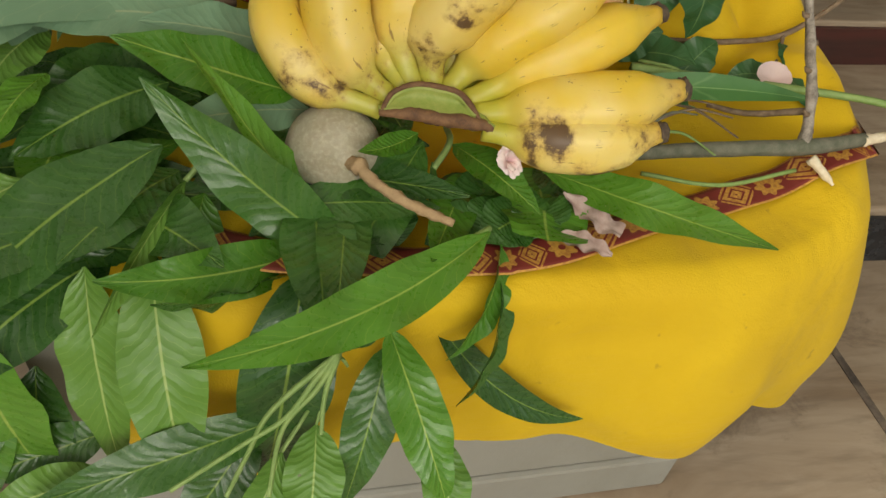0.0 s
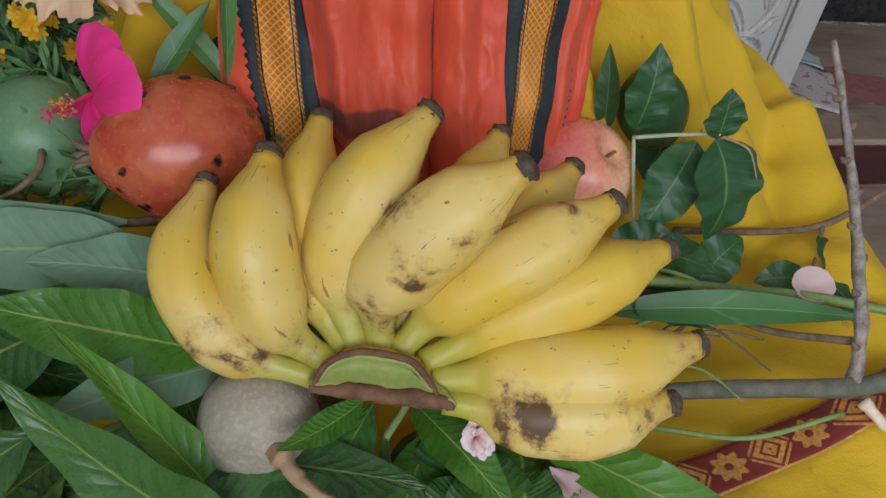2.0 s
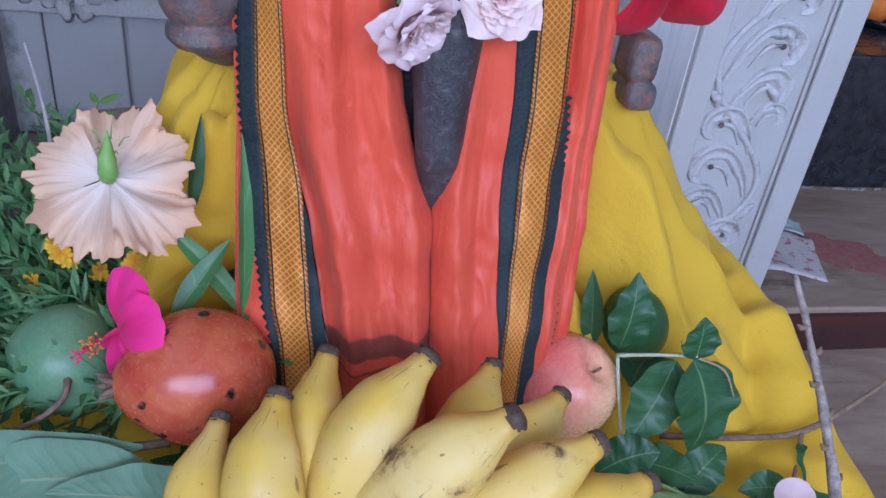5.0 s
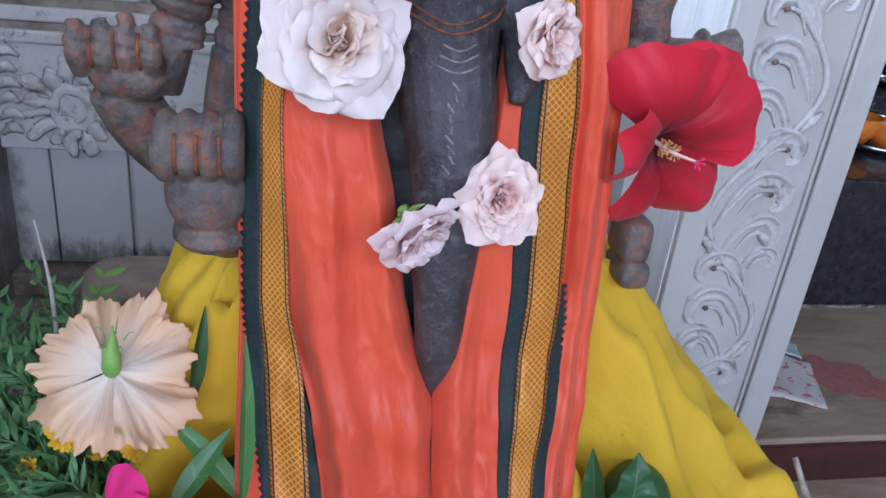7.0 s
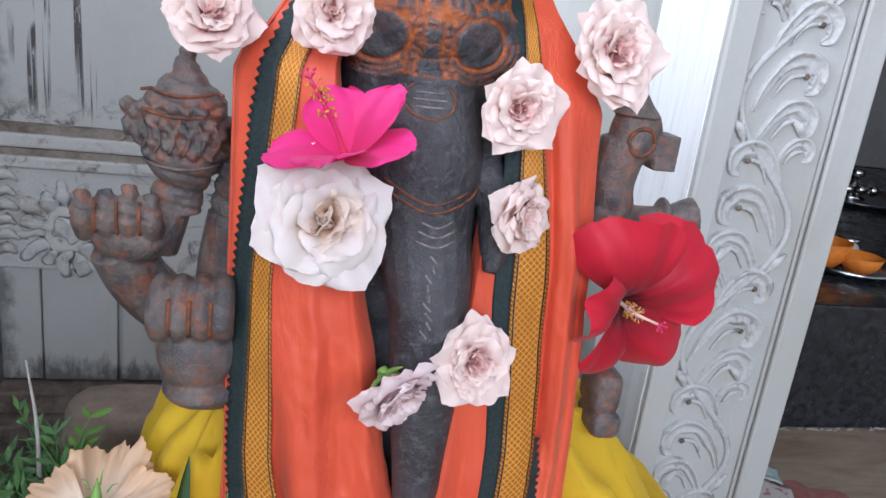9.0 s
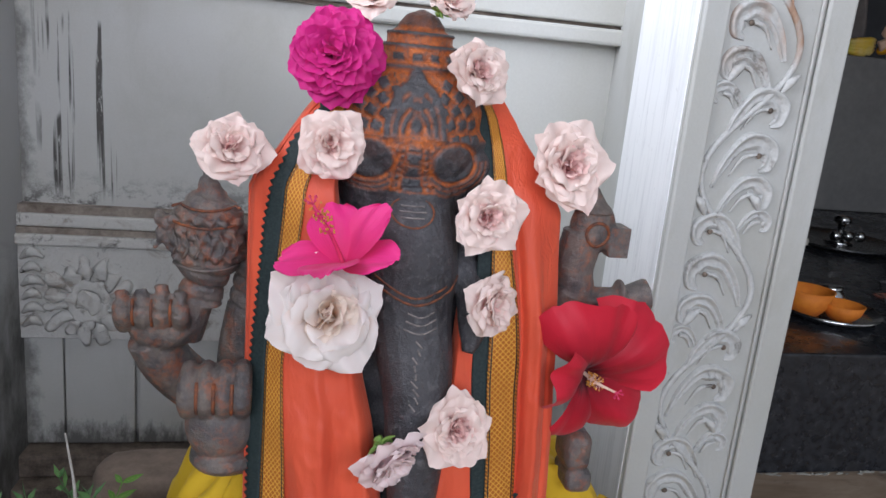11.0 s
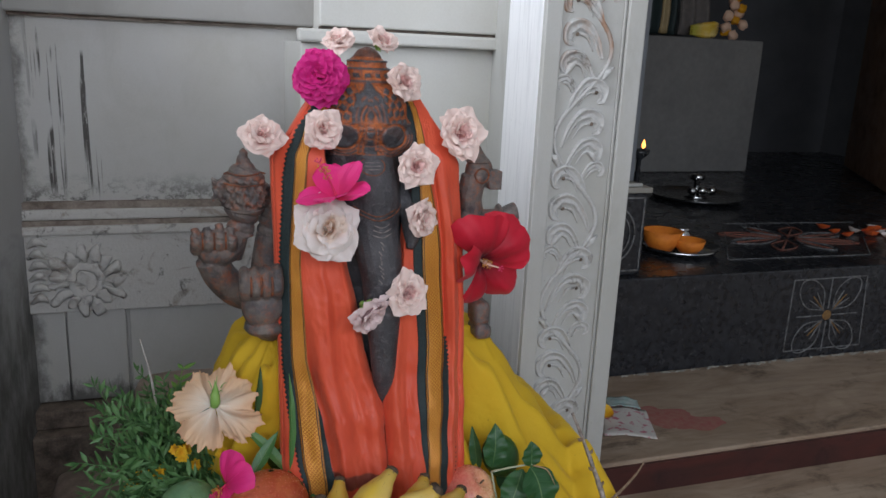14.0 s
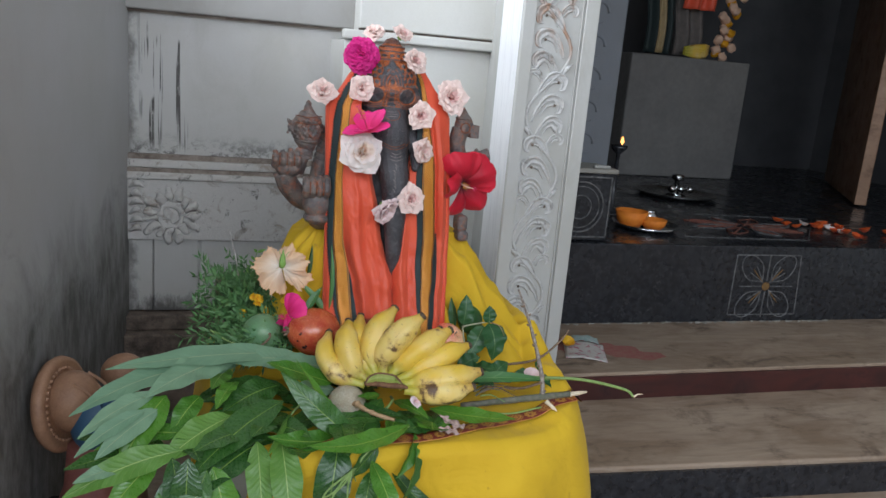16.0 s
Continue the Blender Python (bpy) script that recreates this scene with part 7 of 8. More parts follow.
stem(bough, [(0.288, -0.292, 0.404), (0.297, -0.303, 0.397), (0.303, -0.312, 0.392)], [(0, 0.0045), (0.6, 0.0035), (1, 0.001)], FRESH_BREAK, "broken_stub", "pale split stub", 0.3)
side = [(0.284, -0.284, 0.409), (0.290, -0.258, 0.440), (0.290, -0.215, 0.486), (0.283, -0.175, 0.535), (0.273, -0.141, 0.578)]
stem(bough, side, [(0, 0.0052), (0.2, 0.0042), (1, 0.0022)], TWIG_BARK, "side_twig", "brown side twig set with buds", 0.6)
pts = spline(side, 24)
for i in range(2, 22, 2):
    d = (pts[i + 1] - pts[i]).normalized()
    o = d.cross(Vector((0.3, -1, 0.2))).normalized() * (1 if i % 4 else -1)
    stem(bough, [pts[i], pts[i] + o * 0.0055, pts[i] + o * 0.009 + d * 0.003], [(0, 0.0026), (0.6, 0.0022), (1, 0.0006)], BARK, "bud")
stem(bough, [(0.288, -0.262, 0.428), (0.262, -0.232, 0.405), (0.235, -0.212, 0.400)], [(0, 0.003), (1, 0.0022)], BARK, "side_twig")

twig2 = thing("dry_twig", (0.29, -0.14, 0.39), "thin dark forked twig lying on the yellow cloth", "twig")
stem(twig2, [(0.222, -0.128, 0.412), (0.280, -0.140, 0.418), (0.330, -0.150, 0.432), (0.375, -0.150, 0.470), (0.392, -0.148, 0.492)], [(0, 0.0028), (0.5, 0.0026), (1, 0.0012)], BARK, "limb")
stem(twig2, [(0.330, -0.150, 0.432), (0.312, -0.178, 0.420), (0.296, -0.196, 0.414)], [(0, 0.0018), (1, 0.0012)], BARK, "fork")
leaf(twig2, (0.325, -0.158, 0.428), (0.318, -0.196, 0.410), 0.020, LEAF_LEMON, (0, 0, 0.006), (0.1, -0.6, 0.8), 0.1, 0.03, 81)
leaf(twig2, (0.312, -0.190, 0.416), (0.330, -0.235, 0.400), 0.024, LEAF_LEMON, (0, 0, 0.006), (0.1, -0.6, 0.8), 0.1, 0.03, 82)
leaf(twig2, (0.300, -0.192, 0.414), (0.262, -0.186, 0.410), 0.026, LEAF_LEMON, (0, 0, 0.004), (0.1, -0.6, 0.8), 0.1, 0.03, 83)

stalk = thing("flower_stalk", (0.3, -0.23, 0.40), "long pale green stalk with a strap-like leaf", "stalk")
stem(stalk, [(0.165, -0.192, 0.424), (0.230, -0.202, 0.420), (0.300, -0.214, 0.418), (0.370, -0.262, 0.432), (0.425, -0.330, 0.440), (0.436, -0.352, 0.434)], [(0, 0.0042), (0.5, 0.0034), (1, 0.0026)], STEM_GREEN, "stem")
stem(stalk, [(0.436, -0.352, 0.434), (0.446, -0.350, 0.437), (0.452, -0.356, 0.440)], [(0, 0.0024), (0.4, 0.0012), (1, 0.0006)], FRESH_BREAK, "frayed_end")
leaf(stalk, (0.128, -0.216, 0.420), (0.318, -0.236, 0.420), 0.024, LEAF_GRASS, (0, 0, 0.006), (0.0, -0.6, 0.8), 0.25, 0.01, 84)
stem(stalk, [(0.180, -0.175, 0.420), (0.205, -0.195, 0.424), (0.222, -0.212, 0.416)], 0.0016, STEM_GREEN, "tendril")
stem(stalk, [(0.145, -0.290, 0.392), (0.210, -0.300, 0.386), (0.280, -0.292, 0.392)], 0.0018, STEM_GREEN, "tendril")
loose_stems = random.Random(44)
for i in range(7):
    x, y = loose_stems.uniform(0.16, 0.21), loose_stems.uniform(-0.25, -0.205)
    a, L = loose_stems.uniform(-0.9, 0.35), loose_stems.uniform(0.05, 0.11)
    stem(stalk, [(x, y, 0.400), (x + 0.5 * L * math.cos(a), y + 0.5 * L * math.sin(a) + 0.006, 0.406), (x + L * math.cos(a), y + L * math.sin(a), 0.402)], [(0, 0.0017), (1, 0.0007)], (BARK, STEM_GREEN, STEM_GREY)[i % 3], "grass_stem", "", 0.4)


def loose_petal(at, towards, size, material, label, cup=0.5, name="petal"):
    q = Vector(towards).to_track_quat("Z", "Y").to_matrix().to_4x4()
    m = Matrix.Translation(at) @ q
    def fn(u, v):
        s, t = (u - 0.5) * 2, (v - 0.5) * 2
        r = max(abs(s), abs(t))
        k = math.hypot(s, t) or 1
        s, t = s * r / k, t * r / k
        return m @ Vector((s * size, t * size * 0.78, cup * size * (s * s + t * t) + 0.1 * size * noise.noise(Vector((s * 3, t * 3, at[0] * 50)))))
    return solo(name, sheet(fn, 12, 12, 0.0), material, label, "petal")


loose_petal((0.293, -0.203, 0.420), (0.0, -0.5, 0.85), 0.017, petal_mat("blush_petal", (0.72, 0.52, 0.50), (0.80, 0.62, 0.60), (0.7, 0.5, 0.5)), "single pale pink petal lying on the stalk", 0.35)
loose_petal((0.160, -0.215, 0.418), (0.2, -0.5, 0.85), 0.010, DRY_PETAL, "small dried pinkish petal beside the bananas", 0.7)
tiny = rose_template("crumpled_flower", ROSE_MAUVE, "small crumpled pink flower under the banana crown", 77, [(4, 0.008, 0.010, 50, 20, 0.002, 0.9, 0.1, 0.0, 0.001), (5, 0.013, 0.013, 80, 20, 0, 0.6, 0.2, 0.1, 0.001), (3, 0.014, 0.011, 88, 10, 0, 0.6, 0.2, 0.1, 0.001)], "flower", "", False)
tiny.matrix_basis = Matrix.Translation((0.027, -0.306, 0.421)) @ Vector((0.3, -0.7, 0.6)).to_track_quat("Z", "Y").to_matrix().to_4x4()
dry = thing("dry_leaf", (0.108, -0.335, 0.362), "torn dry pinkish-grey leaf on the brocade trim", "dry leaf")
leaf(dry, (0.072, -0.315, 0.398), (0.118, -0.356, 0.386), 0.017, DRY_PETAL, (0, 0, -0.004), (0.2, -0.6, 0.7), 0.35, 0.16, 91, cut=0.8)
leaf(dry, (0.060, -0.345, 0.385), (0.098, -0.370, 0.384), 0.014, DRY_PETAL, (0, 0, 0.003), (0.3, -0.6, 0.7), 0.3, 0.14, 92, cut=0.9)

# strap leaves at the shawl's foot
blades = thing("strap_leaf_tuft", (-0.12, -0.05, 0.47), "tuft of narrow green strap leaves by the shawl", "leaves")
leaf(blades, (-0.150, -0.098, 0.515), (-0.112, -0.071, 0.562), 0.017, LEAF_GRASS, (0, 0, 0.0), (-0.4, -0.8, 0.4), 0.4, 0.01, 93)
leaf(blades, (-0.098, -0.090, 0.505), (-0.160, -0.062, 0.572), 0.015, LEAF_GRASS, (0.002, 0, 0.004), (0.3, -0.8, 0.5), 0.4, 0.01, 94)
leaf(blades, (-0.1030, -0.1120, 0.5280), (-0.1010, -0.0920, 0.6510), 0.011, LEAF_GRASS, (0.002, -0.006, 0), (0.5, -0.8, 0.3), 0.4, 0.02, 95)
leaf(blades, (-0.1390, -0.0500, 0.5700), (-0.1300, -0.0350, 0.6380), 0.012, STRAP_DARK, (0, -0.004, 0), (0.6, -0.8, 0.2), 0.4, 0.01, 96)
leaf(blades, (-0.115, -0.075, 0.470), (-0.070, -0.120, 0.490), 0.014, LEAF_GRASS, (0, 0, 0.006), (0.1, -0.7, 0.6), 0.3, 0.02, 97)
leaf(blades, (-0.118, -0.040, 0.490), (-0.105, -0.070, 0.540), 0.024, LEAF_DARK, (0, -0.004, 0), (-0.2, -0.8, 0.4), 0.2, 0.02, 98)
for i in range(9):
    a = random.Random(i).uniform(-1.2, 1.2)
    leaf(blades, (-0.125 + 0.006 * i, -0.070, 0.465), (-0.125 + 0.006 * i + 0.05 * math.sin(a), -0.10, 0.475 + 0.05 * math.cos(a)), 0.014, (LEAF_DARK, LEAF_GRASS, LEAF_MID)[i % 3], (0, -0.006, 0.004), (0.1, -0.8, 0.5), 0.3, 0.02, 300 + i, nu=6, nv=14)


# feathery herb bunch behind the mango
def herb_mesh(seed, stems, place, reach):
    r = random.Random(seed)
    bm = bmesh.new()
    for s in range(stems):
        b, t = place(r)
        b, t = Vector(b), Vector(t)
        mid = (b + t) / 2 + Vector((r.uniform(-1, 1), r.uniform(-1, 1), r.uniform(0, 1.4))) * reach * 0.25
        line = spline([b, mid, t], 12)
        tube([b, mid, t], [(0, 0.0013), (1, 0.0005)], 5, 8, bm)
        for i in range(2, 13):
            d = (line[i] - line[i - 1]).normalized()
            for k in (0, 1, 2):
                ax = Vector((r.uniform(-1, 1), r.uniform(-1, 1), r.uniform(-0.4, 1))).normalized()
                o = (d.cross(ax).normalized() * 0.8 + d * 0.7).normalized()
                L, w = r.uniform(0.014, 0.026), r.uniform(0.0020, 0.0036)
                sd = o.cross(ax).normalized()
                p = line[i]
                v = [p, p + o * L * 0.45 + sd * w, p + o * L, p + o * L * 0.45 - sd * w, p + o * L * 0.5 + ax * 0.0015]
                vs = [bm.verts.new(q) for q in v]
                for f in ((0, 1, 4), (1, 2, 4), (2, 3, 4), (3, 0, 4)):
                    bm.faces.new([vs[j] for j in f])
    return bm


def near_hibiscus(r):
    b = (r.uniform(-0.25, -0.14), r.uniform(-0.02, 0.06), r.uniform(0.42, 0.48))
    return b, (b[0] - r.uniform(0.0, 0.12), b[1] + r.uniform(-0.01, 0.10), b[2] + r.uniform(0.0, 0.11))


def flat_left(r):
    b = (r.uniform(-0.22, -0.12), r.uniform(-0.10, 0.02), r.uniform(0.44, 0.47))
    return b, (b[0] - r.uniform(0.04, 0.17), b[1] + r.uniform(-0.06, 0.06), b[2] + r.uniform(-0.03, 0.03))


herb = thing("herb_bunch", (-0.22, 0.0, 0.44), "bunch of feathery green herb with yellow flowers", "herbs")
a = part("foliage", herb_mesh(4, 85, near_hibiscus, 0.06), LEAF_HERB, herb)
tagged(a, "fine feathery green leaves", "", "", "stuff")
a = part("foliage", herb_mesh(8, 80, flat_left, 0.08), LEAF_HERB, herb)
tagged(a, "fine feathery green leaves", "", "", "stuff")
stem(herb, [(-0.262, 0.085, 0.52), (-0.270, 0.110, 0.575), (-0.283, 0.132, 0.624)], [(0, 0.0024), (1, 0.0009)], DRY_TWIG, "dry_stick", "pale dry stick")
SPRIG = spline([(-0.246, 0.085, 0.515), (-0.240, 0.095, 0.545), (-0.226, 0.105, 0.585)], 16)
stem(herb, [SPRIG[0], SPRIG[8], SPRIG[16]], [(0, 0.0014), (1, 0.0007)], LEAF_LIGHT)
for i in range(7):
    p = SPRIG[3 + 2 * i if i < 6 else 16]
    for side in (-1, 1):
        leaf(herb, p, p + Vector((0.013 * side + 0.006, 0.004, 0.013 - 0.001 * i)), 0.0058, LEAF_LIGHT, (0, 0, 0), (0, -0.9, 0.3), 0.3, 0.02, 400 + 2 * i + side, nu=4, nv=6)
stem(herb, [(-0.300, -0.080, 0.470), (-0.320, -0.110, 0.490), (-0.290, -0.140, 0.480), (-0.250, -0.150, 0.468)], 0.0014, STEM_GREEN, "tendril")
flo = random.Random(12)
for i in range(9):
    at = Vector((flo.uniform(-0.27, -0.17), flo.uniform(-0.05, 0.02), flo.uniform(0.485, 0.535)))
    f = new("yellow_flower", None)
    f.parent = herb
    f.matrix_basis = Matrix.Translation(at - Vector(herb.location)) @ Vector((flo.uniform(-0.6, 0.6), -1, flo.uniform(0, 0.9))).to_track_quat("Z", "Y").to_matrix().to_4x4()
    k = petal_mesh("floret", 0.011, 0.006, 62, 20, 0.2, 0.05, i, 4, 4, 0, YELLOW_PETAL, 0.3)
    for j in range(10):
        add_petal(f, k, j * 36, 0.001 * (j % 3), 1.0 - 0.12 * (j % 3), 0, "floret")


# ---- carving and mouldings of the walls ----
def child_of(ob, name, bm, material, label="", smooth=True):
    return part(name, bm, material, ob, label, smooth)


# back wall: ledges, rosette band, lower slabs
child_of(wall_back, "ledge", box(-0.56, 0.2, 0.862, 0.901, 0.607, 0.628, 0.004), STAINED, smooth=False)
child_of(wall_back, "ledge", box(-0.56, 0.2, 0.872, 0.901, 0.640, 0.664, 0.004), STAINED, smooth=False)
child_of(wall_back, "groove_dirt", box(-0.56, 0.2, 0.868, 0.901, 0.6285, 0.6395), JOINT_DIRT, "dark dirt in the joint", False)
child_of(wall_back, "groove_dirt", box(-0.56, 0.2, 0.878, 0.901, 0.6645, 0.679), JOINT_DIRT, "dark dirt in the joint", False)
child_of(wall_back, "rosette_band", box(-0.56, 0.2, 0.872, 0.901, 0.424, 0.6065, 0.003), STAINED, smooth=False)
child_of(wall_back, "slab", box(-0.56, -0.482, 0.885, 0.901, 0.20, 0.4235, 0.003), MARBLE_WALL, smooth=False)
child_of(wall_back, "slab", box(-0.479, -0.352, 0.883, 0.901, 0.20, 0.4235, 0.003), MARBLE_WALL, smooth=False)
child_of(wall_back, "slab", box(-0.345, 0.2, 0.885, 0.901, 0.20, 0.4235, 0.003), MARBLE_WALL, smooth=False)
child_of(wall_back, "footing", box(-0.56, 0.2, 0.84, 0.901, 0.15, 0.196, 0.006), GRIME_AND_SHADE, "blackened stone footing", False)
child_of(wall_back, "footing", box(-0.56, 0.2, 0.80, 0.901, 0.0, 0.149, 0.006), GRIME_AND_SHADE, "blackened stone footing", False)
child_of(wall_back, "top_course", box(-0.56, 0.2, 0.868, 0.901, 1.083, 1.6, 0.005), DULL_COURSE, smooth=False)
child_of(wall_back, "groove_dirt", box(-0.56, 0.2, 0.888, 0.901, 1.076, 1.083), JOINT_DIRT, "dark dirt in the joint", False)


def rosette(c, r):
    bm = bmesh.new()
    c = Vector(c)
    for i in range(15):
        a = 2 * math.pi * i / 15
        u = Vector((math.cos(a), 0, math.sin(a)))
        k = 1 + 0.12 * math.sin(i * 2.3)
        tube([c + u * r * 0.42, c + u * r * 0.72 * k + Vector((0, -0.010, 0)), c + u * r * k], [(0, 0.005), (0.5, 0.0125), (0.85, 0.010), (1, 0.003)], 8, 8, bm, wobble=0.45, seed=i)
    ring = [c + Vector((math.cos(t), 0, math.sin(t))) * r * 0.40 + Vector((0, -0.006, 0)) for t in [k * math.pi / 8 for k in range(17)]]
    tube(ring, 0.009, 8, 32, bm)
    ball(c + Vector((0, -0.002, 0)), (r * 0.30, 0.012, r * 0.30), bm, 20, 12)
    for v in bm.verts:
        v.co += Vector((noise.noise(v.co * 45), noise.noise(v.co * 45 + Vector((7, 0, 0))), noise.noise(v.co * 45 + Vector((0, 7, 0))))) * 0.012
        v.co.y = c.y + (v.co.y - c.y) * 0.5
    return bm


child_of(wall_back, "carved_rosette", rosette((-0.430, 0.872, 0.500), 0.082), STAINED, "worn carved stone rosette")
bm = bmesh.new()
for i in range(6):
    z = 0.45 + i * 0.026
    tube([(-0.545, 0.872, z), (-0.525, 0.862, z + 0.016), (-0.512 + 0.006 * (i % 2), 0.868, z + 0.004)], [(0, 0.004), (0.5, 0.010), (1, 0.003)], 7, 8, bm, wobble=0.3, seed=i)
child_of(wall_back, "carved_leaf", bm, STAINED, "worn carved leaf relief")

child_of(floor, "joint", box(0.584, 0.595, -1.4, -0.035, 0.0003, 0.0022), GRIME_AND_SHADE, "dark joint between floor slabs", False)

# pilaster: cap course and joint line
pil = bpy.data.objects["wall_pilaster"]
child_of(pil, "cap_course", box(0.058, 0.448, 0.630, 0.6545, 1.082, 1.6, 0.004), PALE_MARBLE, smooth=False)
child_of(pil, "sill", box(0.015, 0.448, 0.622, 0.6545, 1.050, 1.076, 0.005), PALE_MARBLE, smooth=False)
child_of(pil, "joint", box(0.06, 0.446, 0.640, 0.6546, 1.0762, 1.0818), GRIME_AND_SHADE, "rust-brown joint", False)
child_of(pil, "edge_strip", box(0.022, 0.0845, 0.648, 0.9, 0.0, 1.0495, 0.003), PALE_MARBLE, smooth=False)

# pillar: splay painted lighter for its side light, border bands, carved scroll
child_of(pillar, "splay", prism([(0.3792, 0.2695), (0.3802, 0.2690), (0.4472, 0.6495), (0.4460, 0.6497)], 0.1, 2.74), LIT_SPLAY, "pale veined side of the pillar with side light painted in", False)
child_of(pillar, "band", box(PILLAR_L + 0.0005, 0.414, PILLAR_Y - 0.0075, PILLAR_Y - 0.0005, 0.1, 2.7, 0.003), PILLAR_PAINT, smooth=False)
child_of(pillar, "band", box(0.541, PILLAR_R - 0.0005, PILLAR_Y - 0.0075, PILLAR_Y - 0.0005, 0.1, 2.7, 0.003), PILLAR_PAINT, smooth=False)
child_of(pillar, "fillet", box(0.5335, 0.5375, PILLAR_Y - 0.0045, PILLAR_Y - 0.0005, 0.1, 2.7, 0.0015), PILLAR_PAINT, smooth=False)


def hook_leaf(bm, cx, cz, side, size, rise, y0, seed):
    """A leaf that rises from the stem and hooks over at its tip: crisp raised outer edge, scooped inside."""
    r = random.Random(seed)
    path = [(-1.50, -1.15), (-1.15, -0.25), (-0.55, 0.50), (0.15, 0.62), (0.68, 0.22), (0.62, -0.38), (0.25, -0.55)]
    k = size * r.uniform(0.92, 1.08)
    line = spline([(cx + side * a * k, 0, cz + b * k * r.uniform(0.95, 1.05)) for a, b in path], 30)

    def fn(u, v):
        i = round(v * 30)
        d = (line[min(i + 1, 30)] - line[max(i - 1, 0)]).normalized()
        out = Vector((-d.z, 0, d.x)) * side
        w = size * (0.16 + 0.55 * math.sin(math.pi * v ** 1.25) ** 0.8) * (1 + 0.10 * math.sin(v * 26 + seed))
        h = ramp([(0, 0.0), (0.10, 1.0), (0.24, 0.85), (0.42, 0.38), (0.60, 0.30), (0.72, 0.62), (0.82, 0.45), (1, 0.0)], u)
        p = line[i] + out * w * (0.30 - u)
        p.y = y0 + 0.0012 - rise * h * (0.30 + 0.70 * math.sin(math.pi * min(1.0, 0.16 + v * 0.80)))
        return p
    sheet(fn, 14, 30, 0.0, bm)


def carved_scroll():
    """Scrolling stem with bays of hooked acanthus leaves, in low relief, and dots for the shade of drilled eyes."""
    bm, holes = bmesh.new(), bmesh.new()
    xc, y0, period = 0.4665, PILLAR_Y - 0.0005, 0.31
    pts = [(xc - 0.050 * math.cos(2 * math.pi * (z - 0.902) / period), y0 - 0.0005, z) for z in [0.12 + 0.0205 * k for k in range(76)]]
    tube(pts, 0.0042, 8, 300, bm, wobble=0.2)
    bay = 0
    z = 0.902 - 5 * period / 2
    while z < 1.6:
        side = 1 if bay % 2 else -1
        for j, (dx, dz, size, rise) in enumerate(((0.022, 0.082, 0.034, 0.0085), (0.018, 0.026, 0.036, 0.0095), (0.024, -0.024, 0.031, 0.0085), (0.040, -0.058, 0.021, 0.0065))):
            hook_leaf(bm, xc + side * dx, z + dz, side, size, rise, y0, bay * 7 + j)
            # inner curl under the hook
            c = Vector((xc + side * dx, y0, z + dz))
            tube([c + Vector((-side * 0.85 * size, 0, -0.75 * size)), c + Vector((-side * 0.45 * size, -0.0015, -0.10 * size)), c + Vector((side * 0.05 * size, -0.002, 0.06 * size))], [(0, 0.0012), (0.6, 0.0030), (1, 0.0022)], 6, 12, bm, wobble=0.3, seed=j)
            if j < 2:
                ball(c + Vector((side * 0.10 * size, -0.0035, 0.02 * size)), (0.0036, 0.002, 0.0036), holes, 10, 6)
        for j, (dx, dz) in enumerate(((-0.030, 0.125), (0.044, 0.118))):
            tube([(xc + side * (dx - 0.010), y0, z + dz - 0.018), (xc + side * dx, y0 - 0.003, z + dz), (xc + side * (dx + 0.014), y0, z + dz + 0.010)], [(0, 0.002), (0.5, 0.0062), (1, 0.002)], 8, 12, bm, wobble=0.4, seed=bay + j)
        z += period / 2
        bay += 1
    return bm, holes


def mossy_relief():
    m = Nodes("weathered_relief", 0.65, 0, 0.3)
    at = m.world()
    big = m.noise(m.world((26, 26, 17)), 1.0, 6, 0.75, 0.4)
    fine = m.noise(at, 170, 4)
    rust = m.noise(m.world((20, 20, 9)), 1.0, 4)
    c = m.mix(m.step(fine, 0.3, 0.7), (0.53, 0.53, 0.515), (0.44, 0.44, 0.425))
    c = m.mix(m.step(big, 0.555, 0.66, 0, 0.8), c, (0.12, 0.11, 0.095))
    x, y, z = m.xyz(m.world())
    top = m.math("MULTIPLY", m.step(z, 1.02, 1.07), m.step(rust, 0.45, 0.6))
    c = m.mix(m.math("MULTIPLY", top, 0.8), c, (0.30, 0.15, 0.07))
    m.colour(c)
    m.bump(m.math("ADD", fine, big), 0.6, 0.003)
    return m.mat


scroll, drilled = carved_scroll()
child_of(pillar, "carved_scroll", scroll, mossy_relief(), "carved scrolling stem with hooked leaves")
# raised dark dots stand in for the shade inside drilled holes
child_of(pillar, "drilled_eyes", drilled, GRIME_AND_SHADE, "dark dots painting the shade in the carving's drilled eyes")



# ---- the dark shrine beyond ----
CHALK = plain("white_chalk", (0.20, 0.20, 0.20), (0.05, 0.05, 0.05), 70, 0.9, 0.3)
CHALK_RED = plain("red_powder", (0.24, 0.07, 0.045), (0.09, 0.055, 0.04), 90, 0.9, 0.2)
CHALK_YELLOW = plain("yellow_powder", (0.26, 0.14, 0.04), (0.10, 0.06, 0.03), 90, 0.9, 0.2)
STEEL = plain("polished_steel", (0.62, 0.62, 0.62), (0.50, 0.50, 0.50), 40, 0.16, 0.05, 1.0)
TURMERIC = plain("turmeric_orange", (0.78, 0.25, 0.02), (0.66, 0.17, 0.015), 60, 0.7, 0.3)
GREY_BLOCK = plain("grey_plastered_block", (0.20, 0.195, 0.185), (0.155, 0.15, 0.145), 5, 0.7, 0.15)
BLUE_STONE = wall_paint("blue_grey_stone", (0.14, 0.155, 0.18), (0.02, 0.02, 0.024), 0.7)
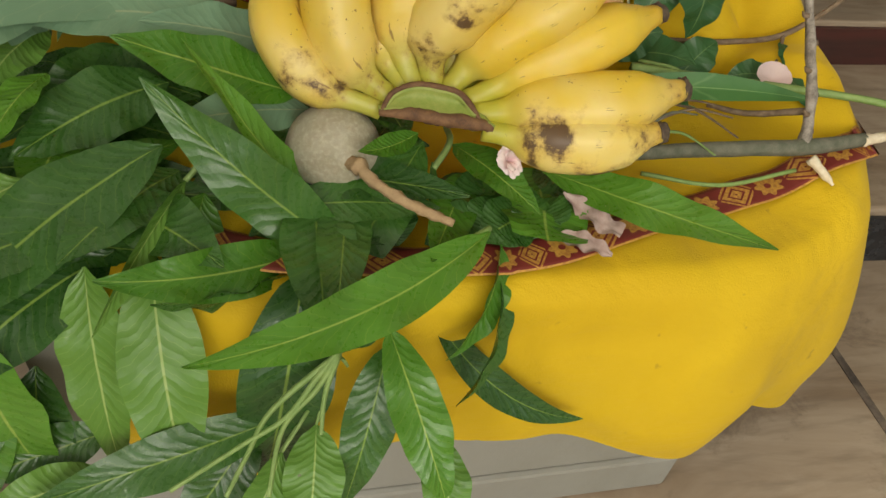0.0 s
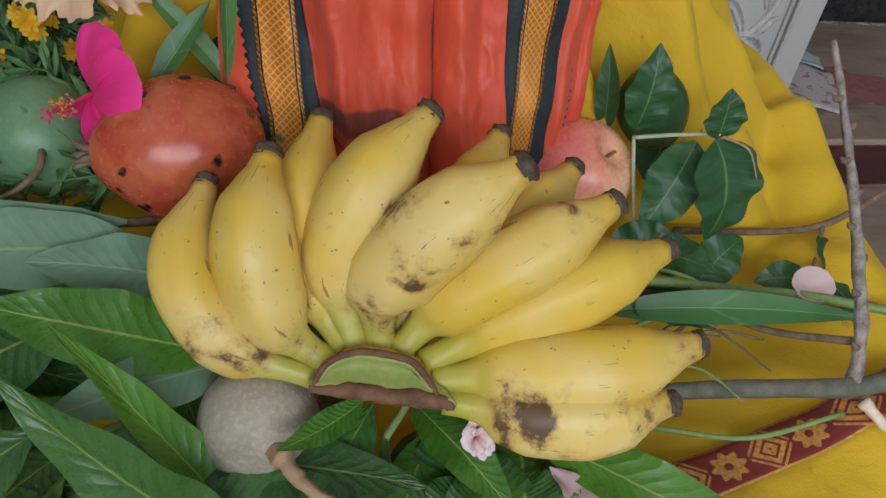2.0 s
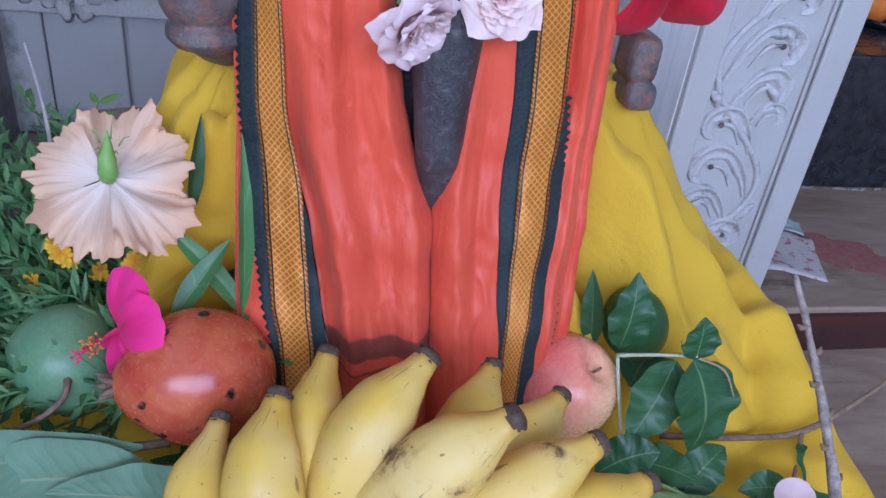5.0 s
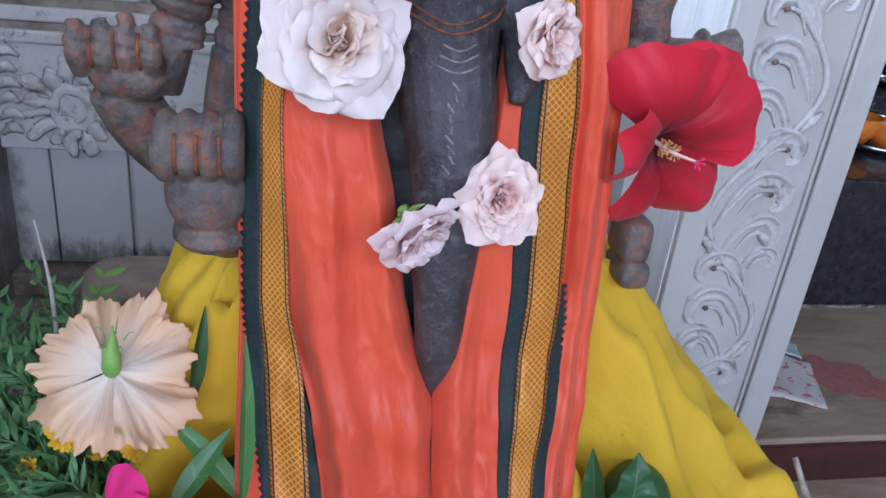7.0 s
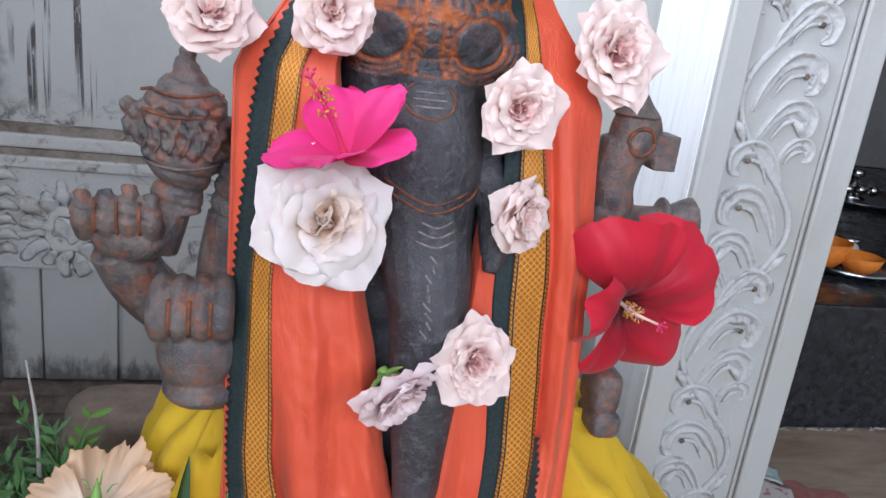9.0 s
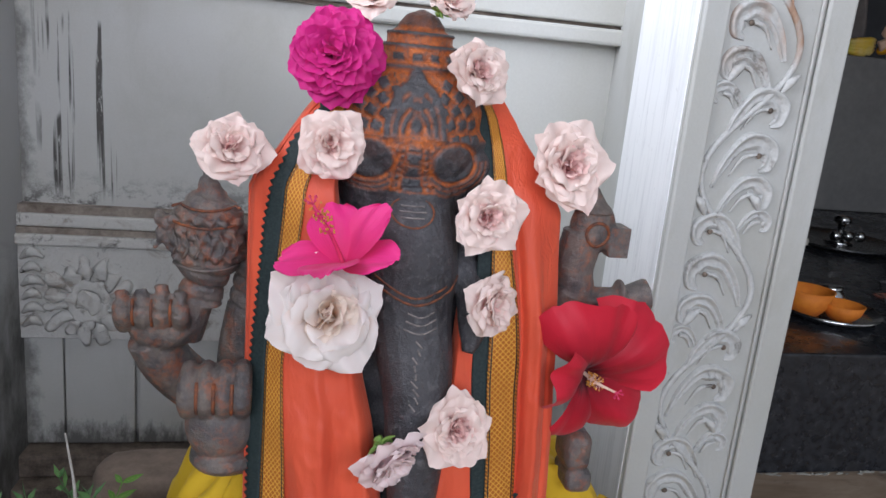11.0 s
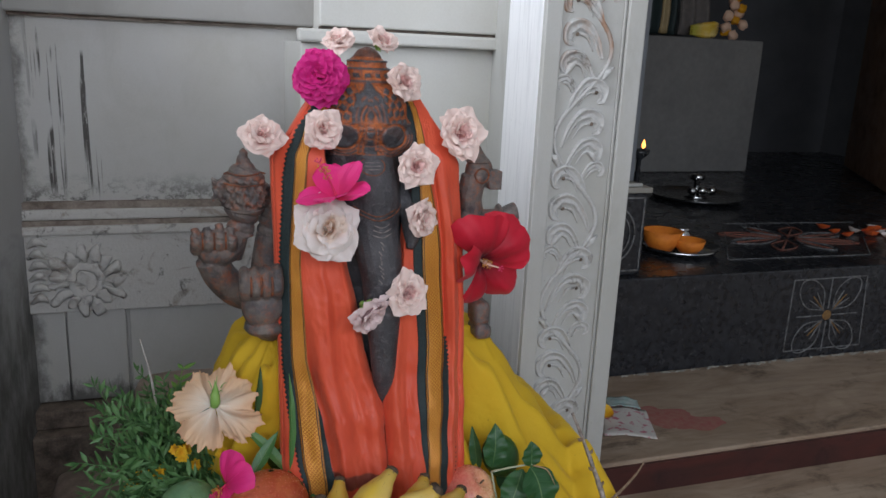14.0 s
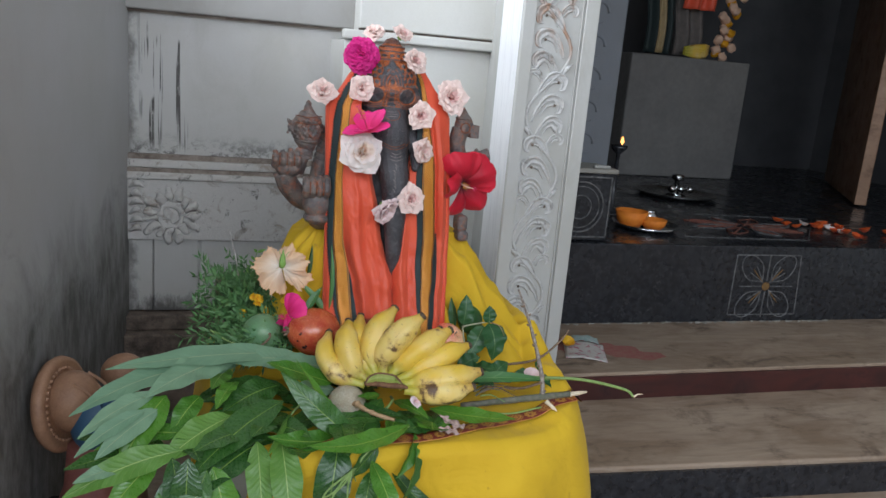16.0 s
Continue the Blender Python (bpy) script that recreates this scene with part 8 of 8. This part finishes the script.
DOOR_WOOD = tread_stone("door_wood", (0.36, 0.21, 0.125), (0.27, 0.15, 0.085), (0.12, 0.065, 0.035))


def chalk(parent, name, pts, r, material, n=24):
    return part(name, tube(pts, r, 6, n, squash=lambda t, v: 1), material, parent)


def circle(c, r, plane, n=24, a0=0, a1=360):
    out = []
    for i in range(n + 1):
        a = radians(a0 + (a1 - a0) * i / n)
        u, v = r * math.cos(a), r * math.sin(a)
        out.append((c[0] + u, c[1] + (v if plane == "z" else 0), c[2] + (v if plane == "y" else 0)))
    return out


sq = [(1.500, 0.769, 0.204), (1.796, 0.769, 0.204), (1.780, 0.769, 0.431), (1.502, 0.769, 0.430)]
panel = thing("chalk_panel", (1.646, 0.769, 0.19), "white chalk square with a four-petalled flower on granite", "drawing")
for i in range(4):
    chalk(panel, "edge_line", [sq[i], sq[(i + 1) % 4]], 0.0024, CHALK, 6)
for i in range(4):
    a = radians(45 + 90 * i)
    c = Vector((1.646, 0.769, 0.312))
    u = Vector((math.cos(a), 0, math.sin(a)))
    w = Vector((-math.sin(a), 0, math.cos(a)))
    chalk(panel, "petal_line", [c + u * 0.025, c + u * 0.075 + w * 0.038, c + u * 0.130 + w * 0.032, c + u * 0.155, c + u * 0.130 - w * 0.032, c + u * 0.075 - w * 0.038, c + u * 0.025], 0.0022, CHALK, 36)
    for k in (-0.5, 0, 0.5):
        chalk(panel, "vein_line", [c + u * 0.02, c + u * 0.09 + w * 0.034 * k], 0.0022, CHALK if k else CHALK_YELLOW, 5)
    b = radians(90 * i)
    v = Vector((math.cos(b), 0, math.sin(b)))
    chalk(panel, "arc_line", [c + v * 0.02, c + v * 0.07, c + v * 0.118], 0.0026, CHALK, 8)
part("flower_heart", ball((1.646, 0.769, 0.312), (0.017, 0.003, 0.016)), CHALK_YELLOW, panel, "yellow-orange powder heart")

kolam = thing("floor_drawing", (1.8, 1.12, 0.463), "faded red and white powder drawing on black granite", "drawing")
for i in range(8):
    a = radians(45 * i + 10)
    c = Vector((1.78, 1.12, 0.465))
    u = Vector((math.cos(a) * 1.25, math.sin(a) * 0.85, 0))
    w = Vector((-math.sin(a), math.cos(a), 0))
    chalk(kolam, "petal_line", [c + u * 0.04, c + u * 0.13 + w * 0.04, c + u * 0.21, c + u * 0.13 - w * 0.04, c + u * 0.04], 0.0028, CHALK_RED if i % 2 else CHALK, 20)
    chalk(kolam, "ray_line", [c + u * 0.03, c + u * 0.19], 0.0038, CHALK_RED, 6)
for a, b in (((1.36, 0.90), (1.90, 0.88)), ((1.90, 0.88), (2.28, 1.30)), ((2.28, 1.32), (1.70, 1.36)), ((1.70, 1.36), (1.36, 0.90))):
    chalk(kolam, "edge_line", [(a[0], a[1], 0.4645), (b[0], b[1], 0.4645)], 0.0018, CHALK, 6)

# carved block on the granite with a chalk disc
block = thing("granite_block", (0.88, 0.86, 0.463), "black granite block with white ring drawing and pale edges", "stone block")
part("stone", box(0.72, 0.985, 0.80, 0.95, 0.4635, 0.695, 0.006), GRANITE, block, smooth=False)
for r, k in ((0.085, 0.003), (0.070, 0.0022), (0.040, 0.0025)):
    chalk(block, "ring_line", circle((0.868, 0.798, 0.58), r, "y"), k, CHALK, 40)
for a, b in (((0.975, 0.478), (0.975, 0.682)), ((0.76, 0.682), (0.975, 0.682)), ((0.76, 0.478), (0.975, 0.478))):
    chalk(block, "edge_line", [(a[0], 0.799, a[1]), (b[0], 0.799, b[1])], 0.003, CHALK, 6)
# pale slab puts the light on the block's top into its colour
part("top_slab", box(0.715, 0.992, 0.79, 0.955, 0.6955, 0.712, 0.004), PEDESTAL, block, "pale edge painted for the block's lit top", False)
part("cloth_strip", box(0.905, 0.965, 0.80, 0.81, 0.7125, 0.722, 0.003), PILLAR_PAINT, block, "white folded strip", False)
structure("shrine_jamb", box(0.565, 1.035, 0.955, 1.115, 0.464, 2.75, 0.006), BLUE_STONE, "blue-grey stone door jamb of the shrine", "jamb")
bm = bmesh.new()
for i in range(9):
    z = 0.78 + i * 0.11
    tube(circle((0.93, 0.956, z), 0.035, "y", 12, 0, 300), [(0, 0.006), (1, 0.003)], 6, 24, bm)
part("carving", bm, BLUE_STONE, bpy.data.objects["shrine_jamb"], "worn scroll carving")

# altar block with garments and bananas
altar = thing("altar_block", (2.37, 2.7, 0.463), "plain grey plastered altar block in the dark shrine", "altar")
part("block", prism([(1.975, 2.55), (2.77, 2.55), (2.80, 3.1), (1.975, 3.1)], 0.4635, 1.165, 0.01), GREY_BLOCK, altar, smooth=False)


def hanging(name, x0, x1, z0, z1, y, mat, label, waves=3, amp=0.02):
    def fn(u, v):
        x = x0 + (x1 - x0) * u
        return Vector((x + 0.01 * math.sin(v * 7), y + amp * math.sin(u * waves * 6.28) + 0.02 * v, z0 + (z1 - z0) * v))
    return solo(name, sheet(fn, 24, 16, 0.004), mat, label, "cloth")


hanging("green_cloth", 2.08, 2.25, 1.175, 1.75, 2.62, GREEN_BORDER, "dark green cloth hanging on the altar", 2)
hanging("gold_cloth_edge", 2.14, 2.185, 1.178, 1.75, 2.59, plain("dull_gold_cloth", (0.36, 0.27, 0.13), (0.26, 0.19, 0.09), 40, 0.5, 0.3), "dull gold border strip of a green cloth", 1, 0.008)
hanging("grey_cloth", 2.30, 2.48, 1.18, 1.60, 2.66, plain("grey_cloth", (0.10, 0.09, 0.085), (0.15, 0.13, 0.12), 30, 0.8, 0.3), "plain grey cloth above the altar block", 2)
hanging("orange_cloth", 2.29, 2.50, 1.44, 1.75, 2.60, ORANGE_SILK, "dull orange cloth above the altar block", 2)
garl = thing("white_garland", (2.60, 2.62, 1.17), "white and yellow flower garland hanging on the altar", "garland")
gr = random.Random(9)
for i in range(26):
    at = Vector((2.55 + 0.10 * gr.random() + (0.04 if i > 12 else 0), 2.60 + gr.uniform(-0.02, 0.02), 1.19 + 0.019 * i))
    bm = ball(at, (0.030, 0.022, 0.026), None, 10, 8)
    for v in bm.verts:
        v.co += v.normal * 0.0 + Vector((noise.noise(v.co * 40), noise.noise(v.co * 43), noise.noise(v.co * 47))) * 0.012
    part("bloom", bm, [ROSE_WHITE, YELLOW_PETAL, ROSE_WHITE][i % 3], garl)
ban2 = thing("banana_bunch", (2.42, 2.58, 1.165), "small bunch of yellow bananas on the altar", "bananas")
for i in range(4):
    part("banana", tube([(2.33, 2.60, 1.185 + 0.012 * i), (2.42, 2.56, 1.182 + 0.016 * i), (2.50, 2.60, 1.20 + 0.014 * i)], [(0, 0.006), (0.3, 0.018), (0.7, 0.018), (1, 0.006)], 10, 12), BANANA, ban2)


def tray(at, r, mat, label):
    t = thing("plate", at, label, "plate")
    part("dish", lathe([(0.0002, 0.004), (r * 0.78, 0.004), (r * 0.9, 0.010), (r, 0.020), (r * 1.01, 0.021), (r * 0.92, 0.007), (r * 0.78, 0.0), (0.0002, 0.0)], at, 40), mat, t)
    return t


tray((1.27, 1.03, 0.4645), 0.125, STEEL, "shiny steel plate with turmeric bowls")
for x, y, r, h in ((1.205, 1.03, 0.062, 0.062), (1.275, 0.985, 0.050, 0.040)):
    bowl = thing("turmeric_bowl", (x, y, 0.470), "small orange bowl of turmeric paste on a plate", "bowl")
    part("shell", lathe([(r * 0.55, 0.0), (r * 0.85, h * 0.4), (r, h), (r * 0.93, h), (r * 0.8, h * 0.45), (0.0002, h * 0.2)], (x, y, 0.470), 28), TURMERIC, bowl)
pot = thing("steel_pot", (1.31, 1.08, 0.470), "small polished steel pot on the plate", "pot")
part("body", lathe([(0.02, 0.0), (0.032, 0.015), (0.034, 0.035), (0.024, 0.05), (0.028, 0.056), (0.0002, 0.054)], (1.31, 1.08, 0.470), 24), STEEL, pot)
tray((1.92, 1.84, 0.4645), 0.20, plain("dark_tray", (0.05, 0.05, 0.05), (0.09, 0.09, 0.09), 30, 0.25, 0.05, 0.8), "dark metal plate holding a small steel lamp")
lampst = thing("steel_lamp", (1.92, 1.84, 0.470), "small steel lamp with round cups on a plate", "lamp")
part("stem", lathe([(0.05, 0.0), (0.03, 0.01), (0.012, 0.03), (0.012, 0.07), (0.03, 0.08), (0.03, 0.10), (0.0002, 0.105)], (1.92, 1.84, 0.470), 24), STEEL, lampst)
for dx in (-0.05, 0.0, 0.05):
    part("cup", ball((1.92 + dx, 1.80, 0.505), 0.020, None, 16, 10), STEEL, lampst)

# little oil flame at the jamb
FLAME = bpy.data.materials.new("flame")
FLAME.use_nodes = True
fb = FLAME.node_tree.nodes["Principled BSDF"]
fb.inputs["Emission Color"].default_value = (1.0, 0.36, 0.06, 1)
fb.inputs["Emission Strength"].default_value = 4.5
fb.inputs["Base Color"].default_value = (0.9, 0.5, 0.2, 1)
oil = thing("oil_lamp", (1.266, 1.30, 0.463), "small brass oil lamp with a burning wick", "oil lamp")
part("stand", lathe([(0.05, 0.0), (0.04, 0.012), (0.010, 0.03), (0.008, 0.25), (0.03, 0.27), (0.034, 0.285), (0.0002, 0.28)], (1.266, 1.30, 0.463), 20), GRANITE, oil)
part("flame", lathe([(0.0002, 0.0), (0.006, 0.008), (0.0068, 0.014), (0.004, 0.024), (0.0002, 0.033)], (1.266, 1.28, 0.752), 12), FLAME, oil, "small orange flame")

# petals strewn on the granite
strewn = random.Random(31)
for i in range(22):
    x, y = 2.18 + strewn.gauss(0, 0.09), 1.06 + strewn.gauss(0, 0.07)
    loose_petal((x, y, 0.468), (strewn.uniform(-0.5, 0.5), strewn.uniform(-0.5, 0.5), 1), strewn.uniform(0.018, 0.032), MARIGOLD if i % 4 else ROSE_WHITE, "loose orange flower petal on black granite" if i % 4 else "loose white flower petal on black granite", 0.6)
loose_petal((2.03, 1.22, 0.468), (0.2, 0.1, 1), 0.026, MARIGOLD, "loose orange flower petal on black granite", 0.6)

# crumbs of lime along the foot of the granite
crumb = random.Random(17)
bm = bmesh.new()
for i in range(90):
    x = crumb.uniform(0.75, 2.0)
    ball((x, 0.766 - abs(crumb.gauss(0, 0.006)), 0.1785), (crumb.uniform(0.003, 0.016), crumb.uniform(0.002, 0.005), crumb.uniform(0.001, 0.004)), bm, 6, 5, (0, 0, crumb.uniform(-20, 20)))
a = solo("lime_crumbs", bm, PEDESTAL, "crumbled lime along the foot of black granite", "crumbs", "", "stuff")

# door leaf standing open in the shrine
door = structure("door_1", prism([(2.92, 1.72), (2.97, 1.69), (3.66, 2.67), (3.61, 2.70)], 0.475, 2.6, 0.004), DOOR_WOOD, "dark brown wooden shrine door standing open", "door")
for z0, z1 in ((0.62, 1.05), (1.15, 1.65), (1.75, 2.4)):
    part("door_panel", prism([(3.004, 1.838), (3.013, 1.833), (3.533, 2.573), (3.524, 2.578)], z0, z1, 0.003), DOOR_WOOD, door, smooth=False)

# paper packets on the step
PAPER = Nodes("printed_paper", 0.7, 0, 0.3)
_n = PAPER.noise(PAPER.world((60, 60, 60)), 1.0, 3)
PAPER.colour(PAPER.mix(PAPER.step(_n, 0.55, 0.62), (0.55, 0.52, 0.48), (0.45, 0.16, 0.20)))
PAPER = PAPER.mat
TEAL = plain("teal_print", (0.25, 0.38, 0.36), (0.45, 0.50, 0.47), 70, 0.6, 0.1)


def packet(cx, cy, w, d, h, turn, mat, label):
    m = Matrix.Translation((cx, cy, 0.1795)) @ pose(0, 0, 0, 0, 0, turn)
    def fn(u, v):
        return m @ Vector(((u - 0.5) * w, (v - 0.5) * d, h * math.sin(math.pi * u) * 0.6 + 0.003 + 0.004 * noise.noise(Vector((u * 4, v * 4, cx * 30)))))
    return solo("paper_packet", sheet(fn, 10, 10, 0.0012), mat, label, "paper")


packet(0.795, 0.505, 0.125, 0.155, 0.008, -22, PAPER, "crumpled printed paper stained with red powder")
packet(0.842, 0.600, 0.085, 0.055, 0.012, -22, TEAL, "small teal and white printed packet on the step")
loose_petal((0.735, 0.52, 0.20), (0.2, -0.4, 0.8), 0.026, YELLOW_PETAL, "crumpled yellow flower scrap on the step", 0.7)
POWDER = plain("red_powder_smear", (0.32, 0.17, 0.13), (0.30, 0.085, 0.075), 60, 0.85, 0.2)
for i in range(4):
    c = Vector((0.80 + 0.06 * i, 0.57 - 0.035 * i, 0.1785))

    def smear(u, v):
        a = u * 2 * math.pi
        r = v * (0.075 - 0.010 * i) * (1 + 0.55 * noise.noise(Vector((math.cos(a) * 1.6, math.sin(a) * 1.6, i * 4.0))))
        return c + Vector((1.5 * r * math.cos(a), 0.7 * r * math.sin(a), 0.0010 * (1 - v)))
    solo("powder_stain", sheet(smear, 36, 3, 0.0, None, True), POWDER, "smear of red powder on the marble step", "powder")

# painted clay figure by the side wall, and stones behind the pedestal
CLAY = plain("painted_clay", (0.30, 0.165, 0.095), (0.22, 0.115, 0.065), 40, 0.6, 0.3)
BLUE_PAINT = plain("blue_paint", (0.025, 0.075, 0.14), (0.04, 0.10, 0.17), 40, 0.55, 0.2)
RED_PAINT = plain("faded_red_paint", (0.20, 0.07, 0.055), (0.16, 0.05, 0.04), 40, 0.6, 0.2)


def clay_figure():
    """Seated clay figure with a broad toothed disc behind its bowed head."""
    bm = bmesh.new()

    def slot(i, start):
        bm.faces.ensure_lookup_table()
        for f in bm.faces[start:]:
            f.material_index = i
    lathe([(0.065, 0.0), (0.068, 0.02), (0.055, 0.06), (0.046, 0.15)], (-0.530, -0.05, 0.10), 24, bm)
    slot(2, 0)
    n = len(bm.faces)
    ball((-0.520, -0.060, 0.29), (0.050, 0.042, 0.060), bm)
    ball((-0.487, -0.075, 0.335), (0.030, 0.024, 0.026), bm, turn=(0, 30, 0))
    tube([(-0.487, -0.075, 0.335), (-0.475, -0.095, 0.30), (-0.500, -0.105, 0.26)], 0.016, 12, 10, bm)
    slot(1, n)
    n = len(bm.faces)
    c, ax = Vector((-0.592, -0.030, 0.318)), Vector((0.94, -0.30, 0.16)).normalized()
    m = Matrix.Translation(c) @ ax.to_track_quat("Z", "Y").to_matrix().to_4x4() @ Matrix.Scale(0.98, 4)
    start = len(bm.verts)
    lathe([(0.0002, -0.012), (0.070, -0.012), (0.088, -0.006), (0.093, 0.004), (0.090, 0.014), (0.080, 0.017), (0.066, 0.012), (0.0002, 0.012)], (0, 0, 0), 48, bm)
    for i in range(36):
        a = i * 2 * math.pi / 36
        ball((0.069 * math.cos(a), 0.069 * math.sin(a), 0.014), (0.0042, 0.0042, 0.004), bm, 6, 5)
    ball((0.0, 0.004, 0.030), (0.056, 0.060, 0.052), bm, 30, 20)
    for i in range(4):
        x = -0.030 + 0.020 * i
        tube([(x, 0.050, 0.052), (x + 0.006, 0.020, 0.079), (x - 0.004, -0.010, 0.080), (x + 0.004, -0.036, 0.066)], 0.0034, 6, 14, bm)
    bm.verts.ensure_lookup_table()
    bmesh.ops.transform(bm, matrix=m, verts=bm.verts[start:])
    slot(0, n)
    return bm


solo("clay_figure", clay_figure(), [CLAY, BLUE_PAINT, RED_PAINT], "small painted clay figure with a tan head covering", "figure")
# added black block, stands in for the dark area below the figure
solo("stone_stand", box(-0.625, -0.47, -0.12, 0.02, 0.0, 0.0995, 0.008), GRANITE, "low black block added for the dark area under the figure", "stand", smooth=False)
fig2 = bmesh.new()
lathe([(0.05, 0.0), (0.045, 0.06), (0.028, 0.20), (0.03, 0.29)], (-0.490, 0.10, 0.0), 18, fig2)
ball((-0.490, 0.10, 0.325), (0.045, 0.038, 0.040), fig2)
solo("clay_figure", fig2, [CLAY], "small weathered clay figure with a bent head", "figure")


def rough_stone(c, r, seed):
    bm = box(c[0] - r[0], c[0] + r[0], c[1] - r[1], c[1] + r[1], c[2], c[2] + r[2], min(r) * 0.3)
    bmesh.ops.subdivide_edges(bm, edges=bm.edges[:], cuts=2, use_grid_fill=True)
    for v in bm.verts:
        v.co += Vector((noise.noise(v.co * 18 + Vector((seed, 0, 0))), noise.noise(v.co * 18 + Vector((0, seed, 0))), noise.noise(v.co * 18))) * 0.010
    return bm


STONE = plain("brown_rubble", (0.16, 0.12, 0.095), (0.25, 0.19, 0.15), 40, 0.9, 0.5, dist=0.003)
solo("rubble_stone", rough_stone((-0.235, 0.33, 0.0), (0.07, 0.06, 0.47), 2), STONE, "upright brown stone block behind the pedestal", "stone")
solo("rubble_stone", rough_stone((-0.40, 0.62, 0.0), (0.10, 0.09, 0.12), 5), STONE, "rough brown stone lying by the wall", "stone")
